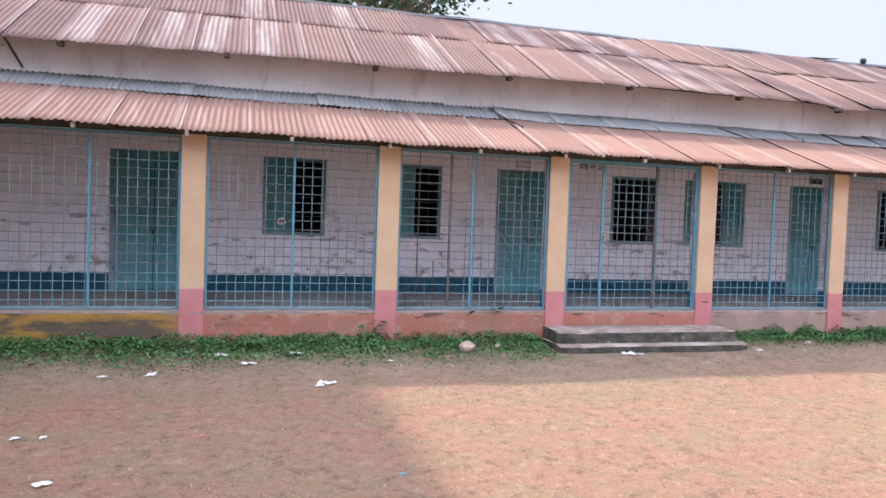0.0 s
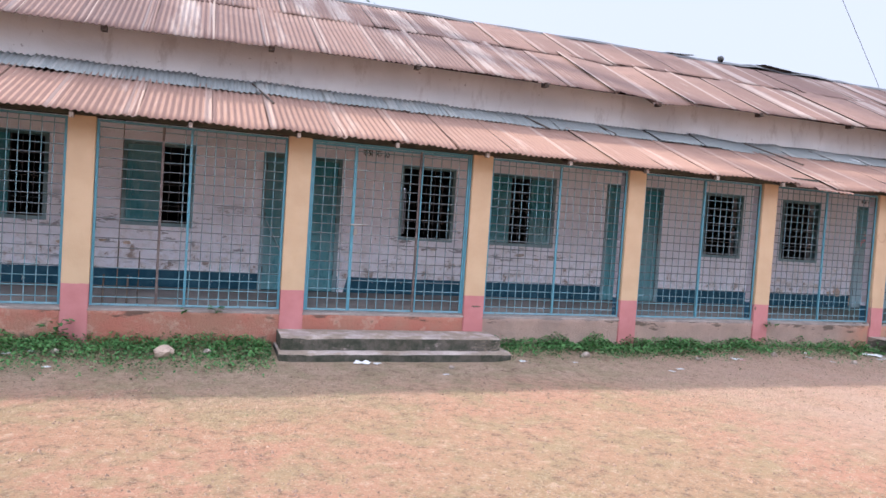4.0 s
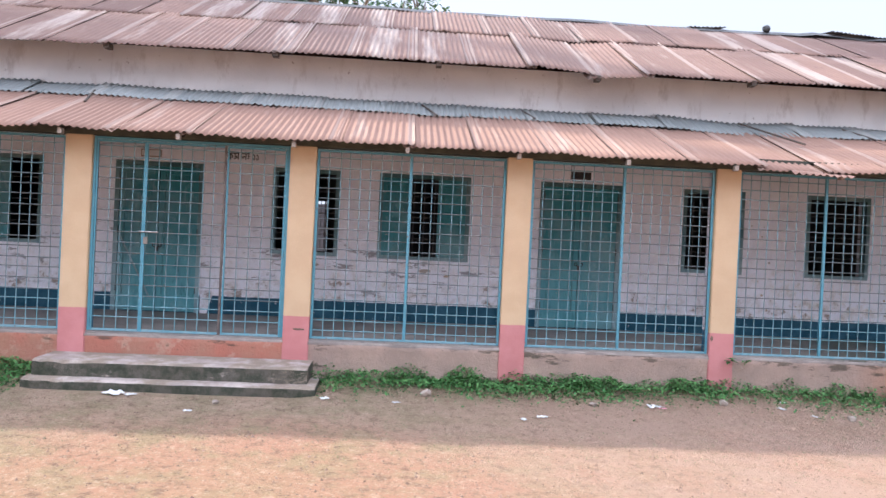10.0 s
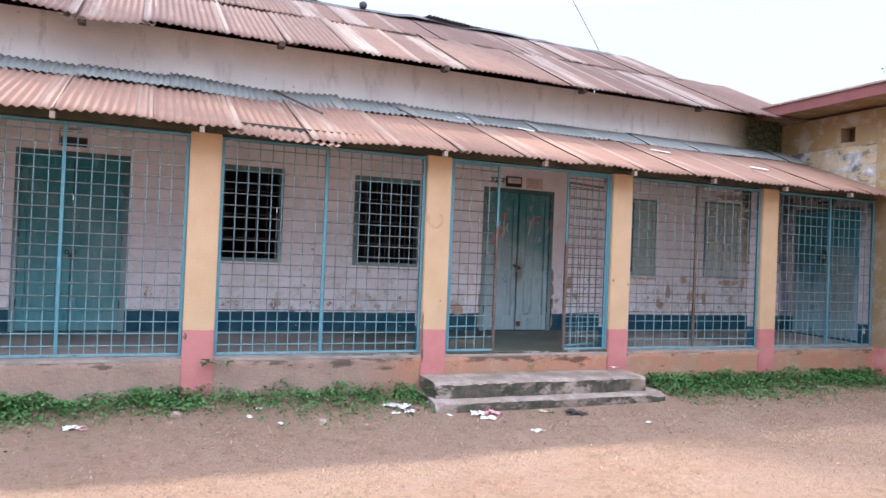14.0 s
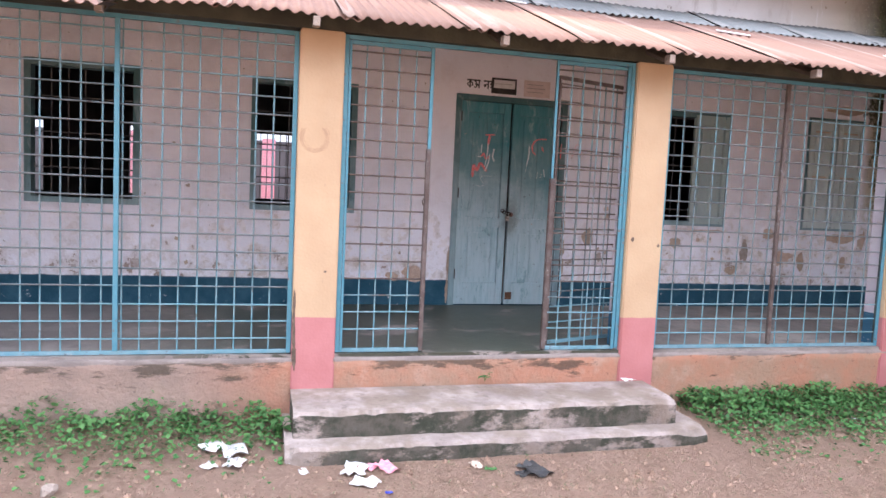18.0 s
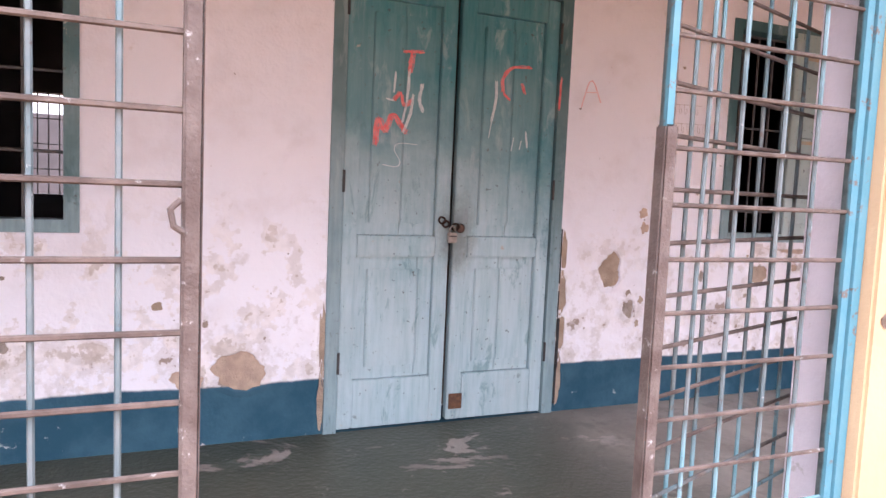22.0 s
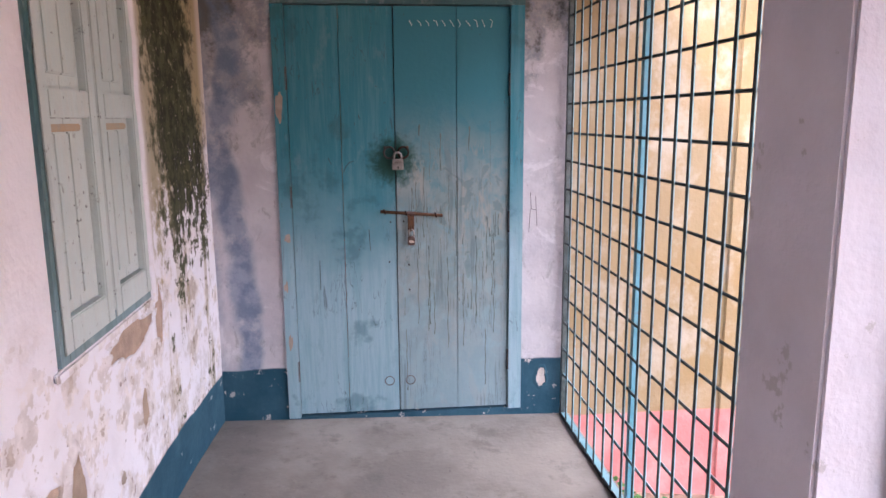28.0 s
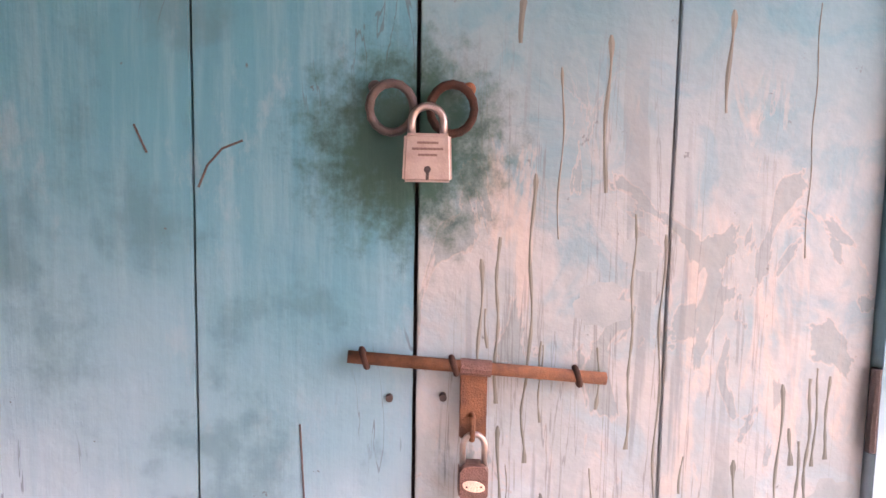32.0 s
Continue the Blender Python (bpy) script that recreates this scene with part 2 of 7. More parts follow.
def end_plaster():
    """The wall at the veranda's end: lilac limewash, blue damp, mould towards the corner and the roof, blue dado."""
    k = Mat("damp_plaster")
    mid, fine = k.noise(4, 6, 0.62), k.noise(40, 4)
    c = k.mix(k.ramp(mid, 0.35, 0.7), (0.585, 0.565, 0.59), (0.48, 0.46, 0.495))
    damp = k.op("ADD", k.noise(4.2, 7, 0.68), k.op("ADD", k.ramp(k.z, 1.7, 2.7, -0.04, 0.26), k.ramp(k.y, 10.1, 10.6, 0, 0.14)))
    c = k.mix(k.ramp(k.noise(9, 7, 0.7), 0.52, 0.62, 0, 0.55), c, (0.45, 0.44, 0.475))
    c = k.mix(k.ramp(k.noise(16, 8, 0.75, k.stretch(1, 1, 0.55), 0.6), 0.56, 0.66, 0, 0.7), c, (0.33, 0.325, 0.33))
    c = k.mix(k.ramp(k.noise(5, 7, 0.7, None, 0.8), 0.55, 0.64, 0, 0.5), c, (0.76, 0.74, 0.76))
    c = k.mix(k.ramp(damp, 0.64, 0.72, 0, 0.75), c, k.mix(k.ramp(k.noise(14, 5, 0.7), 0.4, 0.6), (0.19, 0.22, 0.27), (0.33, 0.33, 0.34)))
    c = k.mix(k.ramp(damp, 0.74, 0.84, 0, 0.85), c, (0.085, 0.09, 0.08))
    line = k.op("ABSOLUTE", k.op("SUBTRACT", k.op("ADD", k.y, k.op("MULTIPLY", k.op("SUBTRACT", k.noise(1.7, 3, 0.5), 0.5), 0.55)), 10.41))
    leak = k.op("MULTIPLY", k.ramp(line, 0.045, 0.11, 1, 0), k.ramp(k.noise(5, 6, 0.65), 0.34, 0.50, 0.25, 1))
    leak = k.op("MAXIMUM", leak, k.op("MULTIPLY", k.ramp(k.y, 10.44, 10.53), k.ramp(k.noise(3.5, 6, 0.65), 0.40, 0.55, 0.2, 0.8)))
    c = k.mix(k.op("MULTIPLY", leak, 0.9), c, k.mix(k.ramp(k.noise(11, 6, 0.7), 0.4, 0.6), (0.15, 0.205, 0.30), (0.27, 0.315, 0.41)))
    och = k.op("ADD", k.noise(3.5, 7, 0.65, k.stretch(1, 0.6, 2.0)), k.ramp(k.z, 2.5, 2.9, -0.1, 0.14))
    c = k.mix(k.ramp(och, 0.58, 0.68, 0, 0.8), c, (0.46, 0.36, 0.22))
    edge = k.op("ADD", k.z, k.op("MULTIPLY", k.op("SUBTRACT", mid, 0.5), 0.03))
    blue = k.mix(k.ramp(mid, 0.35, 0.7), (0.022, 0.075, 0.115), (0.045, 0.115, 0.16))
    blue = k.mix(k.ramp(k.noise(14, 7, 0.7), 0.60, 0.64, 0, 0.9), blue, (0.55, 0.50, 0.48))
    c = k.mix(k.ramp(edge, 0.842, 0.852, 1, 0), c, blue)
    return k.done(c, 0.9, k.op("ADD", mid, k.op("MULTIPLY", fine, 0.4)), 0.006, 0, 0.25)


def pillar_paint():
    k = Mat("pillar_paint")
    mid = k.noise(4, 5)
    yel = k.mix(k.ramp(mid, 0.3, 0.7), (0.575, 0.42, 0.26), (0.53, 0.375, 0.23))
    yel = k.mix(k.ramp(k.noise(16, 4), 0.70, 0.74, 0, 0.5), yel, (0.42, 0.30, 0.20))
    red = k.mix(k.ramp(mid, 0.3, 0.7), (0.52, 0.225, 0.22), (0.46, 0.185, 0.178))
    edge = k.op("ADD", k.z, k.op("MULTIPLY", k.op("SUBTRACT", k.noise(9, 3), 0.5), 0.02))
    c = k.mix(k.ramp(edge, 0.795, 0.802, 1, 0), yel, red)
    white = k.mix(k.ramp(mid, 0.3, 0.7), (0.72, 0.68, 0.74), (0.62, 0.58, 0.63))
    white = k.mix(k.ramp(k.noise(11, 6, 0.7), 0.62, 0.67, 0, 0.7), white, (0.45, 0.42, 0.42))
    blue = k.mix(k.ramp(k.noise(12, 6, 0.7), 0.60, 0.66), (0.05, 0.15, 0.24), (0.45, 0.44, 0.45))
    white = k.mix(k.ramp(edge, 0.815, 0.822, 1, 0), white, blue)
    c = k.mix(k.ramp(k.y, 8.872, 8.876), c, white)
    return k.done(c, 0.75, k.op("ADD", mid, k.noise(60, 3)), 0.002, 0, 0.3)


def plinth_paint():
    """Washed-out red paint over cement, blackened in streaks below the lip; bare pinkish cement in the middle bays."""
    k = Mat("plinth_paint")
    mid, run = k.noise(3.0, 7, 0.65), k.noise(2.4, 7, 0.68, k.stretch(0.55, 1, 2.2))
    red = k.mix(k.ramp(k.noise(1.7, 5), 0.35, 0.65), (0.44, 0.175, 0.125), (0.40, 0.215, 0.150))
    red = k.mix(k.ramp(k.x, 12.6, 13.6), red, k.mix(k.ramp(mid, 0.35, 0.65), (0.50, 0.255, 0.165), (0.42, 0.28, 0.195)))
    red = k.mix(k.ramp(k.noise(5, 7, 0.7), 0.52, 0.66, 0, 0.6), red, (0.52, 0.36, 0.27))
    ochre = k.ramp(k.x, -0.9, -0.6, 1, 0)
    red = k.mix(ochre, red, k.mix(k.ramp(run, 0.42, 0.56), (0.40, 0.24, 0.06), (0.14, 0.11, 0.08)))
    grey = k.mix(k.ramp(mid, 0.3, 0.7), (0.43, 0.315, 0.255), (0.32, 0.245, 0.205))
    bare = k.op("MULTIPLY", k.ramp(k.x, 6.4, 6.7), k.ramp(k.x, 12.6, 13.4, 1, 0))
    c = k.mix(k.op("MULTIPLY", bare, 0.95), red, grey)
    dark = k.op("ADD", run, k.ramp(k.z, 0.30, 0.50, -0.06, 0.07))
    c = k.mix(k.ramp(dark, 0.575, 0.64, 0, 0.8), c, (0.085, 0.072, 0.055))
    moss = k.op("ADD", k.noise(5, 6, 0.65), k.ramp(k.z, 0.10, 0.34, 0.12, -0.08))
    c = k.mix(k.ramp(moss, 0.58, 0.66, 0, 0.8), c, (0.075, 0.08, 0.045))
    c = k.mix(k.ramp(k.noise(26, 6, 0.72), 0.60, 0.68, 0, 0.5), c, (0.12, 0.09, 0.075))
    top = k.ramp(k.op("ADD", k.z, k.op("MULTIPLY", k.op("SUBTRACT", mid, 0.5), 0.05)), 0.500, 0.512)
    cem = k.mix(k.ramp(mid, 0.3, 0.7), (0.36, 0.305, 0.27), (0.22, 0.185, 0.165))
    c = k.mix(top, c, cem)
    return k.done(c, 0.9, k.op("ADD", mid, k.noise(30, 5, 0.7)), 0.014, 0, 0.2)


def cement_step():
    """Worn cement: pale trodden tops, black-green moss on the risers, rubbed off in patches."""
    k = Mat("step_cement")
    mid = k.noise(4, 7, 0.65)
    c = k.mix(k.ramp(mid, 0.35, 0.65), (0.50, 0.42, 0.375), (0.33, 0.27, 0.24))
    c = k.mix(k.ramp(k.noise(11, 7, 0.72), 0.55, 0.68, 0, 0.6), c, (0.20, 0.165, 0.14))
    c = k.mix(k.op("MULTIPLY", k.ramp(k.x, 9.0, 12.0, 0.75, 0.6), k.ramp(k.noise(3, 6, 0.65), 0.40, 0.58)), c, (0.24, 0.185, 0.13))
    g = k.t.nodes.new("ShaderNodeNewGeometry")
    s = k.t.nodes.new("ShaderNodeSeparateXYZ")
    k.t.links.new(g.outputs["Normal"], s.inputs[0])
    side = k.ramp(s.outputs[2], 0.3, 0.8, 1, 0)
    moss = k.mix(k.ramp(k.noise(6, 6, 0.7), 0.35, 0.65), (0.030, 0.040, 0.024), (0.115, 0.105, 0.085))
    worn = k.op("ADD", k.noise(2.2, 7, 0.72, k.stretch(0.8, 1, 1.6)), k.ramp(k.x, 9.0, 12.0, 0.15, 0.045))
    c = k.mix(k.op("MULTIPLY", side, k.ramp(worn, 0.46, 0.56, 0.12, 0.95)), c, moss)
    return k.done(c, 0.92, k.op("ADD", mid, k.noise(28, 5, 0.7)), 0.016, 0, 0.2)


def veranda_cement():
    """Trowelled cement floor with damp stains, dark scuffs and pale dust; darker in the western bays, most towards the
    wall.
    """
    k = Mat("veranda_cement")
    mid = k.noise(2.2, 6, 0.6)
    c = k.mix(k.ramp(mid, 0.35, 0.65), (0.35, 0.305, 0.27), (0.23, 0.20, 0.18))
    c = k.mix(k.ramp(k.noise(6.5, 7, 0.7), 0.50, 0.66, 0, 0.6), c, (0.175, 0.155, 0.14))
    c = k.mix(k.op("MULTIPLY", k.ramp(k.x, 12.6, 11.8), k.ramp(k.y, 9.2, 10.2, 0.3, 0.7)), c, (0.16, 0.15, 0.145))
    wet = k.noise(2.0, 6, 0.62, k.stretch(1, 1.5, 1), 0.5)
    zone = k.op("MULTIPLY", k.ramp(k.x, 12.0, 13.2), k.ramp(k.x, 15.6, 16.4, 1, 0))
    wetm = k.op("MULTIPLY", zone, k.ramp(wet, 0.395, 0.425))
    c = k.mix(k.op("MULTIPLY", wetm, 0.88), c, (0.042, 0.050, 0.030))
    c = k.mix(k.ramp(k.noise(15, 6, 0.72), 0.60, 0.70, 0, 0.40), c, (0.36, 0.31, 0.275))
    c = k.mix(k.ramp(k.noise(48, 4, 0.6), 0.68, 0.72, 0, 0.6), c, (0.10, 0.09, 0.08))
    return k.done(c, k.ramp(wetm, 0, 1, 0.75, 0.38), k.op("ADD", mid, k.noise(45, 3)), 0.004, 0, 0.35)


def rust_sheet(name, light, dark, pale, amount):
    """Corrugated iron: rust that varies from sheet to sheet; some sheets keep a broad galvanised streak."""
    k = Mat(name, "object")
    r = k.rand()
    r2 = k.op("FRACT", k.op("MULTIPLY", r, 7.31))
    run = k.noise(1.0, 6, 0.62, k.stretch(5, 0.6, 1))
    base = k.mix(k.op("MULTIPLY", r, 0.8), light, dark)
    base = k.mix(k.ramp(k.noise(2.5, 6, 0.65), 0.40, 0.70, 0, 0.55), base, dark)
    shift = k.op("MULTIPLY", k.op("SUBTRACT", r, 0.5), 0.5)
    off = k.op("ABSOLUTE", k.op("SUBTRACT", k.x, shift))
    band = k.op("MULTIPLY", k.ramp(off, 0.08, 0.30, 0.24, -0.06), k.ramp(r2, 0.45, 0.75))
    pm = k.ramp(k.op("ADD", run, k.op("MULTIPLY", band, amount)), 0.56, 0.80, 0, 0.8)
    c = k.mix(pm, base, pale)
    seam = k.op("ABSOLUTE", k.x)
    c = k.mix(k.op("MULTIPLY", k.ramp(seam, 0.355, 0.385), k.ramp(r2, 0.2, 0.5, 0, 0.55)), c, pale)
    c = k.mix(k.ramp(k.noise(18, 6, 0.72), 0.60, 0.72, 0, 0.5), c, (0.13, 0.065, 0.05))
    return k.done(c, 0.85, k.noise(60, 3), 0.001, 0.0, 0.12)


def door_paint(name, top, low, dirt, z0=0.9, z1=2.5):
    """Old oil paint on boards: bleached low down, brushed vertically, chipped and scuffed, with grime and water runs."""
    k = Mat(name)
    grain = k.noise(7, 6, 0.65, k.stretch(6, 6, 0.5))
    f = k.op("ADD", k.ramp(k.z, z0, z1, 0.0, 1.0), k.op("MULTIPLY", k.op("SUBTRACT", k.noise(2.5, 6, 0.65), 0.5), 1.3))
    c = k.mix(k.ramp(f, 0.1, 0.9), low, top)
    c = k.mix(k.ramp(grain, 0.35, 0.7, 0, 0.4), c, dirt)
    wash = k.noise(6, 7, 0.68, k.stretch(1.6, 1.6, 0.5), 0.6)
    c = k.mix(k.ramp(wash, 0.54, 0.66, 0, 0.38), c, tuple(0.6 * v + 0.22 for v in low))
    c = k.mix(k.ramp(wash, 0.42, 0.34, 0, 0.45), c, tuple(0.7 * v for v in top))
    c = k.mix(k.ramp(k.noise(18, 6, 0.7), 0.63, 0.70, 0, 0.6), c, (0.11, 0.12, 0.11))
    c = k.mix(k.ramp(k.noise(9, 5, 0.65), 0.68, 0.71, 0, 0.75), c, (0.46, 0.42, 0.36))
    c = k.mix(k.ramp(k.noise(42, 4, 0.6), 0.66, 0.70, 0, 0.7), c, (0.07, 0.065, 0.06))
    c = k.mix(k.ramp(k.noise(1.4, 5, 0.6), 0.45, 0.62, 0, 0.25), c, (0.34, 0.41, 0.41))
    dx, dz = k.op("MULTIPLY", k.op("SUBTRACT", k.x, 15.47), 1.5), k.op("MULTIPLY", k.op("SUBTRACT", k.z, 1.43), 0.75)
    d = k.op("ADD", k.op("SQRT", k.op("ADD", k.op("MULTIPLY", dx, dx), k.op("MULTIPLY", dz, dz))), k.op("MULTIPLY", k.op("SUBTRACT", k.noise(16, 6, 0.7), 0.5), 0.22))
    c = k.mix(k.ramp(d, 0.02, 0.19, 0.62, 0), c, (0.10, 0.105, 0.080))
    return k.done(c, 0.6, k.op("ADD", grain, k.noise(50, 3)), 0.0015, 0, 0.3)


def hand_grime(k, c):
    """Dark greasy dirt round the ring handles."""
    dy, dz = k.op("SUBTRACT", k.y, 9.686), k.op("SUBTRACT", k.z, 1.812)
    d = k.op("SQRT", k.op("ADD", k.op("MULTIPLY", dy, dy), k.op("MULTIPLY", dz, dz)))
    f = k.op("ADD", k.op("MULTIPLY", k.noise(34, 8, 0.7), 0.20), d)
    return k.mix(k.ramp(f, 0.145, 0.245, 0.96, 0), c, (0.006, 0.058, 0.044))


def drip_paint():
    """The right leaf of the end door: blue paint bleached grey from the middle down, with crisp darker flakes and thin dirty runs."""
    k = Mat("dripped_paint")
    blot = k.noise(11, 7, 0.62, None, 0.9)
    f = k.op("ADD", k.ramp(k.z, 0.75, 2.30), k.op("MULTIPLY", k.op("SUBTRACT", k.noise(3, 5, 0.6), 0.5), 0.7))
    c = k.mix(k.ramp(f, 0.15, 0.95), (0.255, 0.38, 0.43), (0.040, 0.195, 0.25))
    pale = k.mix(k.ramp(k.noise(13, 7, 0.64, k.stretch(1, 1, 0.6), 0.5), 0.40, 0.60), (0.265, 0.315, 0.315), (0.21, 0.28, 0.29))
    fade = k.op("MULTIPLY", k.ramp(k.z, 1.62, 2.15, 1, 0), k.ramp(k.z, 0.7, 1.3, 0.4, 1))
    c = k.mix(k.op("MULTIPLY", fade, k.ramp(blot, 0.34, 0.54, 0.35, 0.9)), c, pale)
    warm = k.ramp(k.noise(6, 6, 0.64, k.stretch(1, 2.4, 0.6), 0.7), 0.55, 0.63)
    c = k.mix(k.op("MULTIPLY", warm, k.op("MULTIPLY", k.ramp(k.z, 1.95, 1.80), k.ramp(k.z, 1.35, 1.50, 0.15, 0.38))), c, (0.41, 0.345, 0.28))
    flake = k.noise(8, 5, 0.58, k.stretch(1, 1.3, 0.75), 1.3)
    zone = k.op("MULTIPLY", k.ramp(k.z, 1.22, 1.34), k.ramp(k.z, 1.95, 1.78))
    c = k.mix(k.op("MULTIPLY", zone, k.ramp(flake, 0.585, 0.60, 0, 0.7)), c, (0.145, 0.215, 0.225))
    rim = k.ramp(k.op("ABSOLUTE", k.op("SUBTRACT", flake, 0.592)), 0.004, 0.012, 1, 0)
    c = k.mix(k.op("MULTIPLY", zone, k.op("MULTIPLY", rim, 0.35)), c, (0.36, 0.34, 0.31))
    wet = k.noise(3.0, 5, 0.6, k.stretch(1, 9, 0.42), 0.35)
    fall = k.op("MULTIPLY", k.ramp(k.z, 2.0, 1.78), k.ramp(k.noise(2.6, 3), 0.40, 0.56))
    c = k.mix(k.op("MULTIPLY", fall, k.ramp(wet, 0.575, 0.62, 0, 0.6)), c, (0.125, 0.175, 0.185))
    edge = k.ramp(k.op("ABSOLUTE", k.op("SUBTRACT", wet, 0.47)), 0.004, 0.012, 1, 0)
    c = k.mix(k.op("MULTIPLY", fall, k.op("MULTIPLY", edge, 0.5)), c, (0.10, 0.125, 0.125))
    c = k.mix(k.ramp(k.noise(34, 5, 0.7), 0.66, 0.71, 0, 0.6), c, (0.07, 0.085, 0.085))
    return k.done(hand_grime(k, c), 0.6, k.op("ADD", blot, k.noise(60, 3)), 0.001, 0, 0.3)


def blue_planks():
    """The left leaf and frame of the end door: blue paint with vertical brushing, scratches and specks."""
    k = Mat("blue_plank_paint")
    grain = k.noise(6, 7, 0.66, k.stretch(6, 7, 0.5))
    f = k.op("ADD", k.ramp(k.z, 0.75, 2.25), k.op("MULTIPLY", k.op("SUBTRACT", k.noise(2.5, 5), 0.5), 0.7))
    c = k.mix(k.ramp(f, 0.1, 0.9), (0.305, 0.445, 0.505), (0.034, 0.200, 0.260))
    c = k.mix(k.ramp(grain, 0.40, 0.68, 0, 0.45), c, (0.125, 0.29, 0.35))
    c = k.mix(k.ramp(k.noise(9, 7, 0.7, k.stretch(1, 1, 0.5)), 0.56, 0.66, 0, 0.4), c, (0.17, 0.29, 0.335))
    c = k.mix(k.ramp(k.noise(5, 6, 0.6), 0.56, 0.66, 0, 0.45), c, (0.035, 0.115, 0.135))
    line = k.noise(4.5, 4, 0.5, k.stretch(1, 5, 0.8), 0.8)
    scratch = k.op("MULTIPLY", k.ramp(k.op("ABSOLUTE", k.op("SUBTRACT", line, 0.52)), 0.004, 0.010, 1, 0), k.ramp(k.noise(4, 3), 0.53, 0.60))
    c = k.mix(k.op("MULTIPLY", scratch, 0.6), c, (0.05, 0.075, 0.085))
    c = k.mix(k.ramp(k.noise(30, 4, 0.65), 0.70, 0.73, 0, 0.8), c, (0.06, 0.075, 0.08))
    c = k.mix(k.ramp(k.noise(10, 3), 0.75, 0.77, 0, 0.7), c, (0.32, 0.26, 0.22))
    return k.done(hand_grime(k, c), 0.55, k.op("ADD", grain, k.noise(50, 3)), 0.0012, 0, 0.35)


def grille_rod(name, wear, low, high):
    """Pale blue enamel on the rods, rubbed off to brown iron at the height of hands and rusty in spots; the
    veranda-facing side is darkened as backlit shade.
    """
    k = Mat(name)
    paint = k.mix(k.ramp(k.noise(9, 5), 0.35, 0.65), (0.145, 0.295, 0.345), (0.21, 0.335, 0.375))
    iron = k.mix(k.ramp(k.noise(14, 5, 0.65), 0.35, 0.65), (0.075, 0.055, 0.048), (0.15, 0.115, 0.10))
    ragged = k.op("ADD", k.z, k.op("MULTIPLY", k.op("SUBTRACT", k.noise(2.6, 5, 0.65), 0.5), 0.6))
    hand = k.op("MULTIPLY", k.ramp(ragged, low - 0.08, low + 0.08), k.ramp(ragged, high - 0.15, high + 0.25, 1, 0))
    c = k.mix(k.op("MULTIPLY", hand, wear), paint, iron)
    c = k.mix(k.ramp(k.noise(24, 6, 0.72), 0.58, 0.66, 0, 0.75), c, iron)
    c = k.mix(k.ramp(k.noise(33, 5, 0.7), 0.64, 0.70, 0, 0.7), c, (0.42, 0.43, 0.43))
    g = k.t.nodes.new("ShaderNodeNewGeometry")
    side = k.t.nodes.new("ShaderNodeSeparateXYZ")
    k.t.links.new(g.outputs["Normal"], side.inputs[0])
    # faces towards the wall are coloured near black, as if against the light
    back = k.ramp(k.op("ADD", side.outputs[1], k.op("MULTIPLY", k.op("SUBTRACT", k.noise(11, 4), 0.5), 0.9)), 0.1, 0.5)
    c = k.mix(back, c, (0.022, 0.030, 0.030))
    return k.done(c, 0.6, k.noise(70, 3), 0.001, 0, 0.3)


def frame_enamel():
    """Sky-blue enamel; the veranda side is coloured dark for its shade against the daylight."""
    k = Mat("frame_enamel")
    c = k.mix(k.ramp(k.noise(14, 5), 0.3, 0.7), (0.080, 0.245, 0.315), (0.115, 0.275, 0.34))
    c = k.mix(k.ramp(k.noise(20, 6, 0.7), 0.60, 0.67), c, (0.16, 0.12, 0.10))
    # rear half of the bars carries the backlit shade in its colour
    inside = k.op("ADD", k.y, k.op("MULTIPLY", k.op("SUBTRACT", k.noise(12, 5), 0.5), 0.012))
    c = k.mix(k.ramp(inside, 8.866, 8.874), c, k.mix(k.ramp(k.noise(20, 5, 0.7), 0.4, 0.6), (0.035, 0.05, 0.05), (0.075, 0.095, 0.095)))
    return k.done(c, 0.5, k.noise(90, 3), 0.001, 0, 0.4)


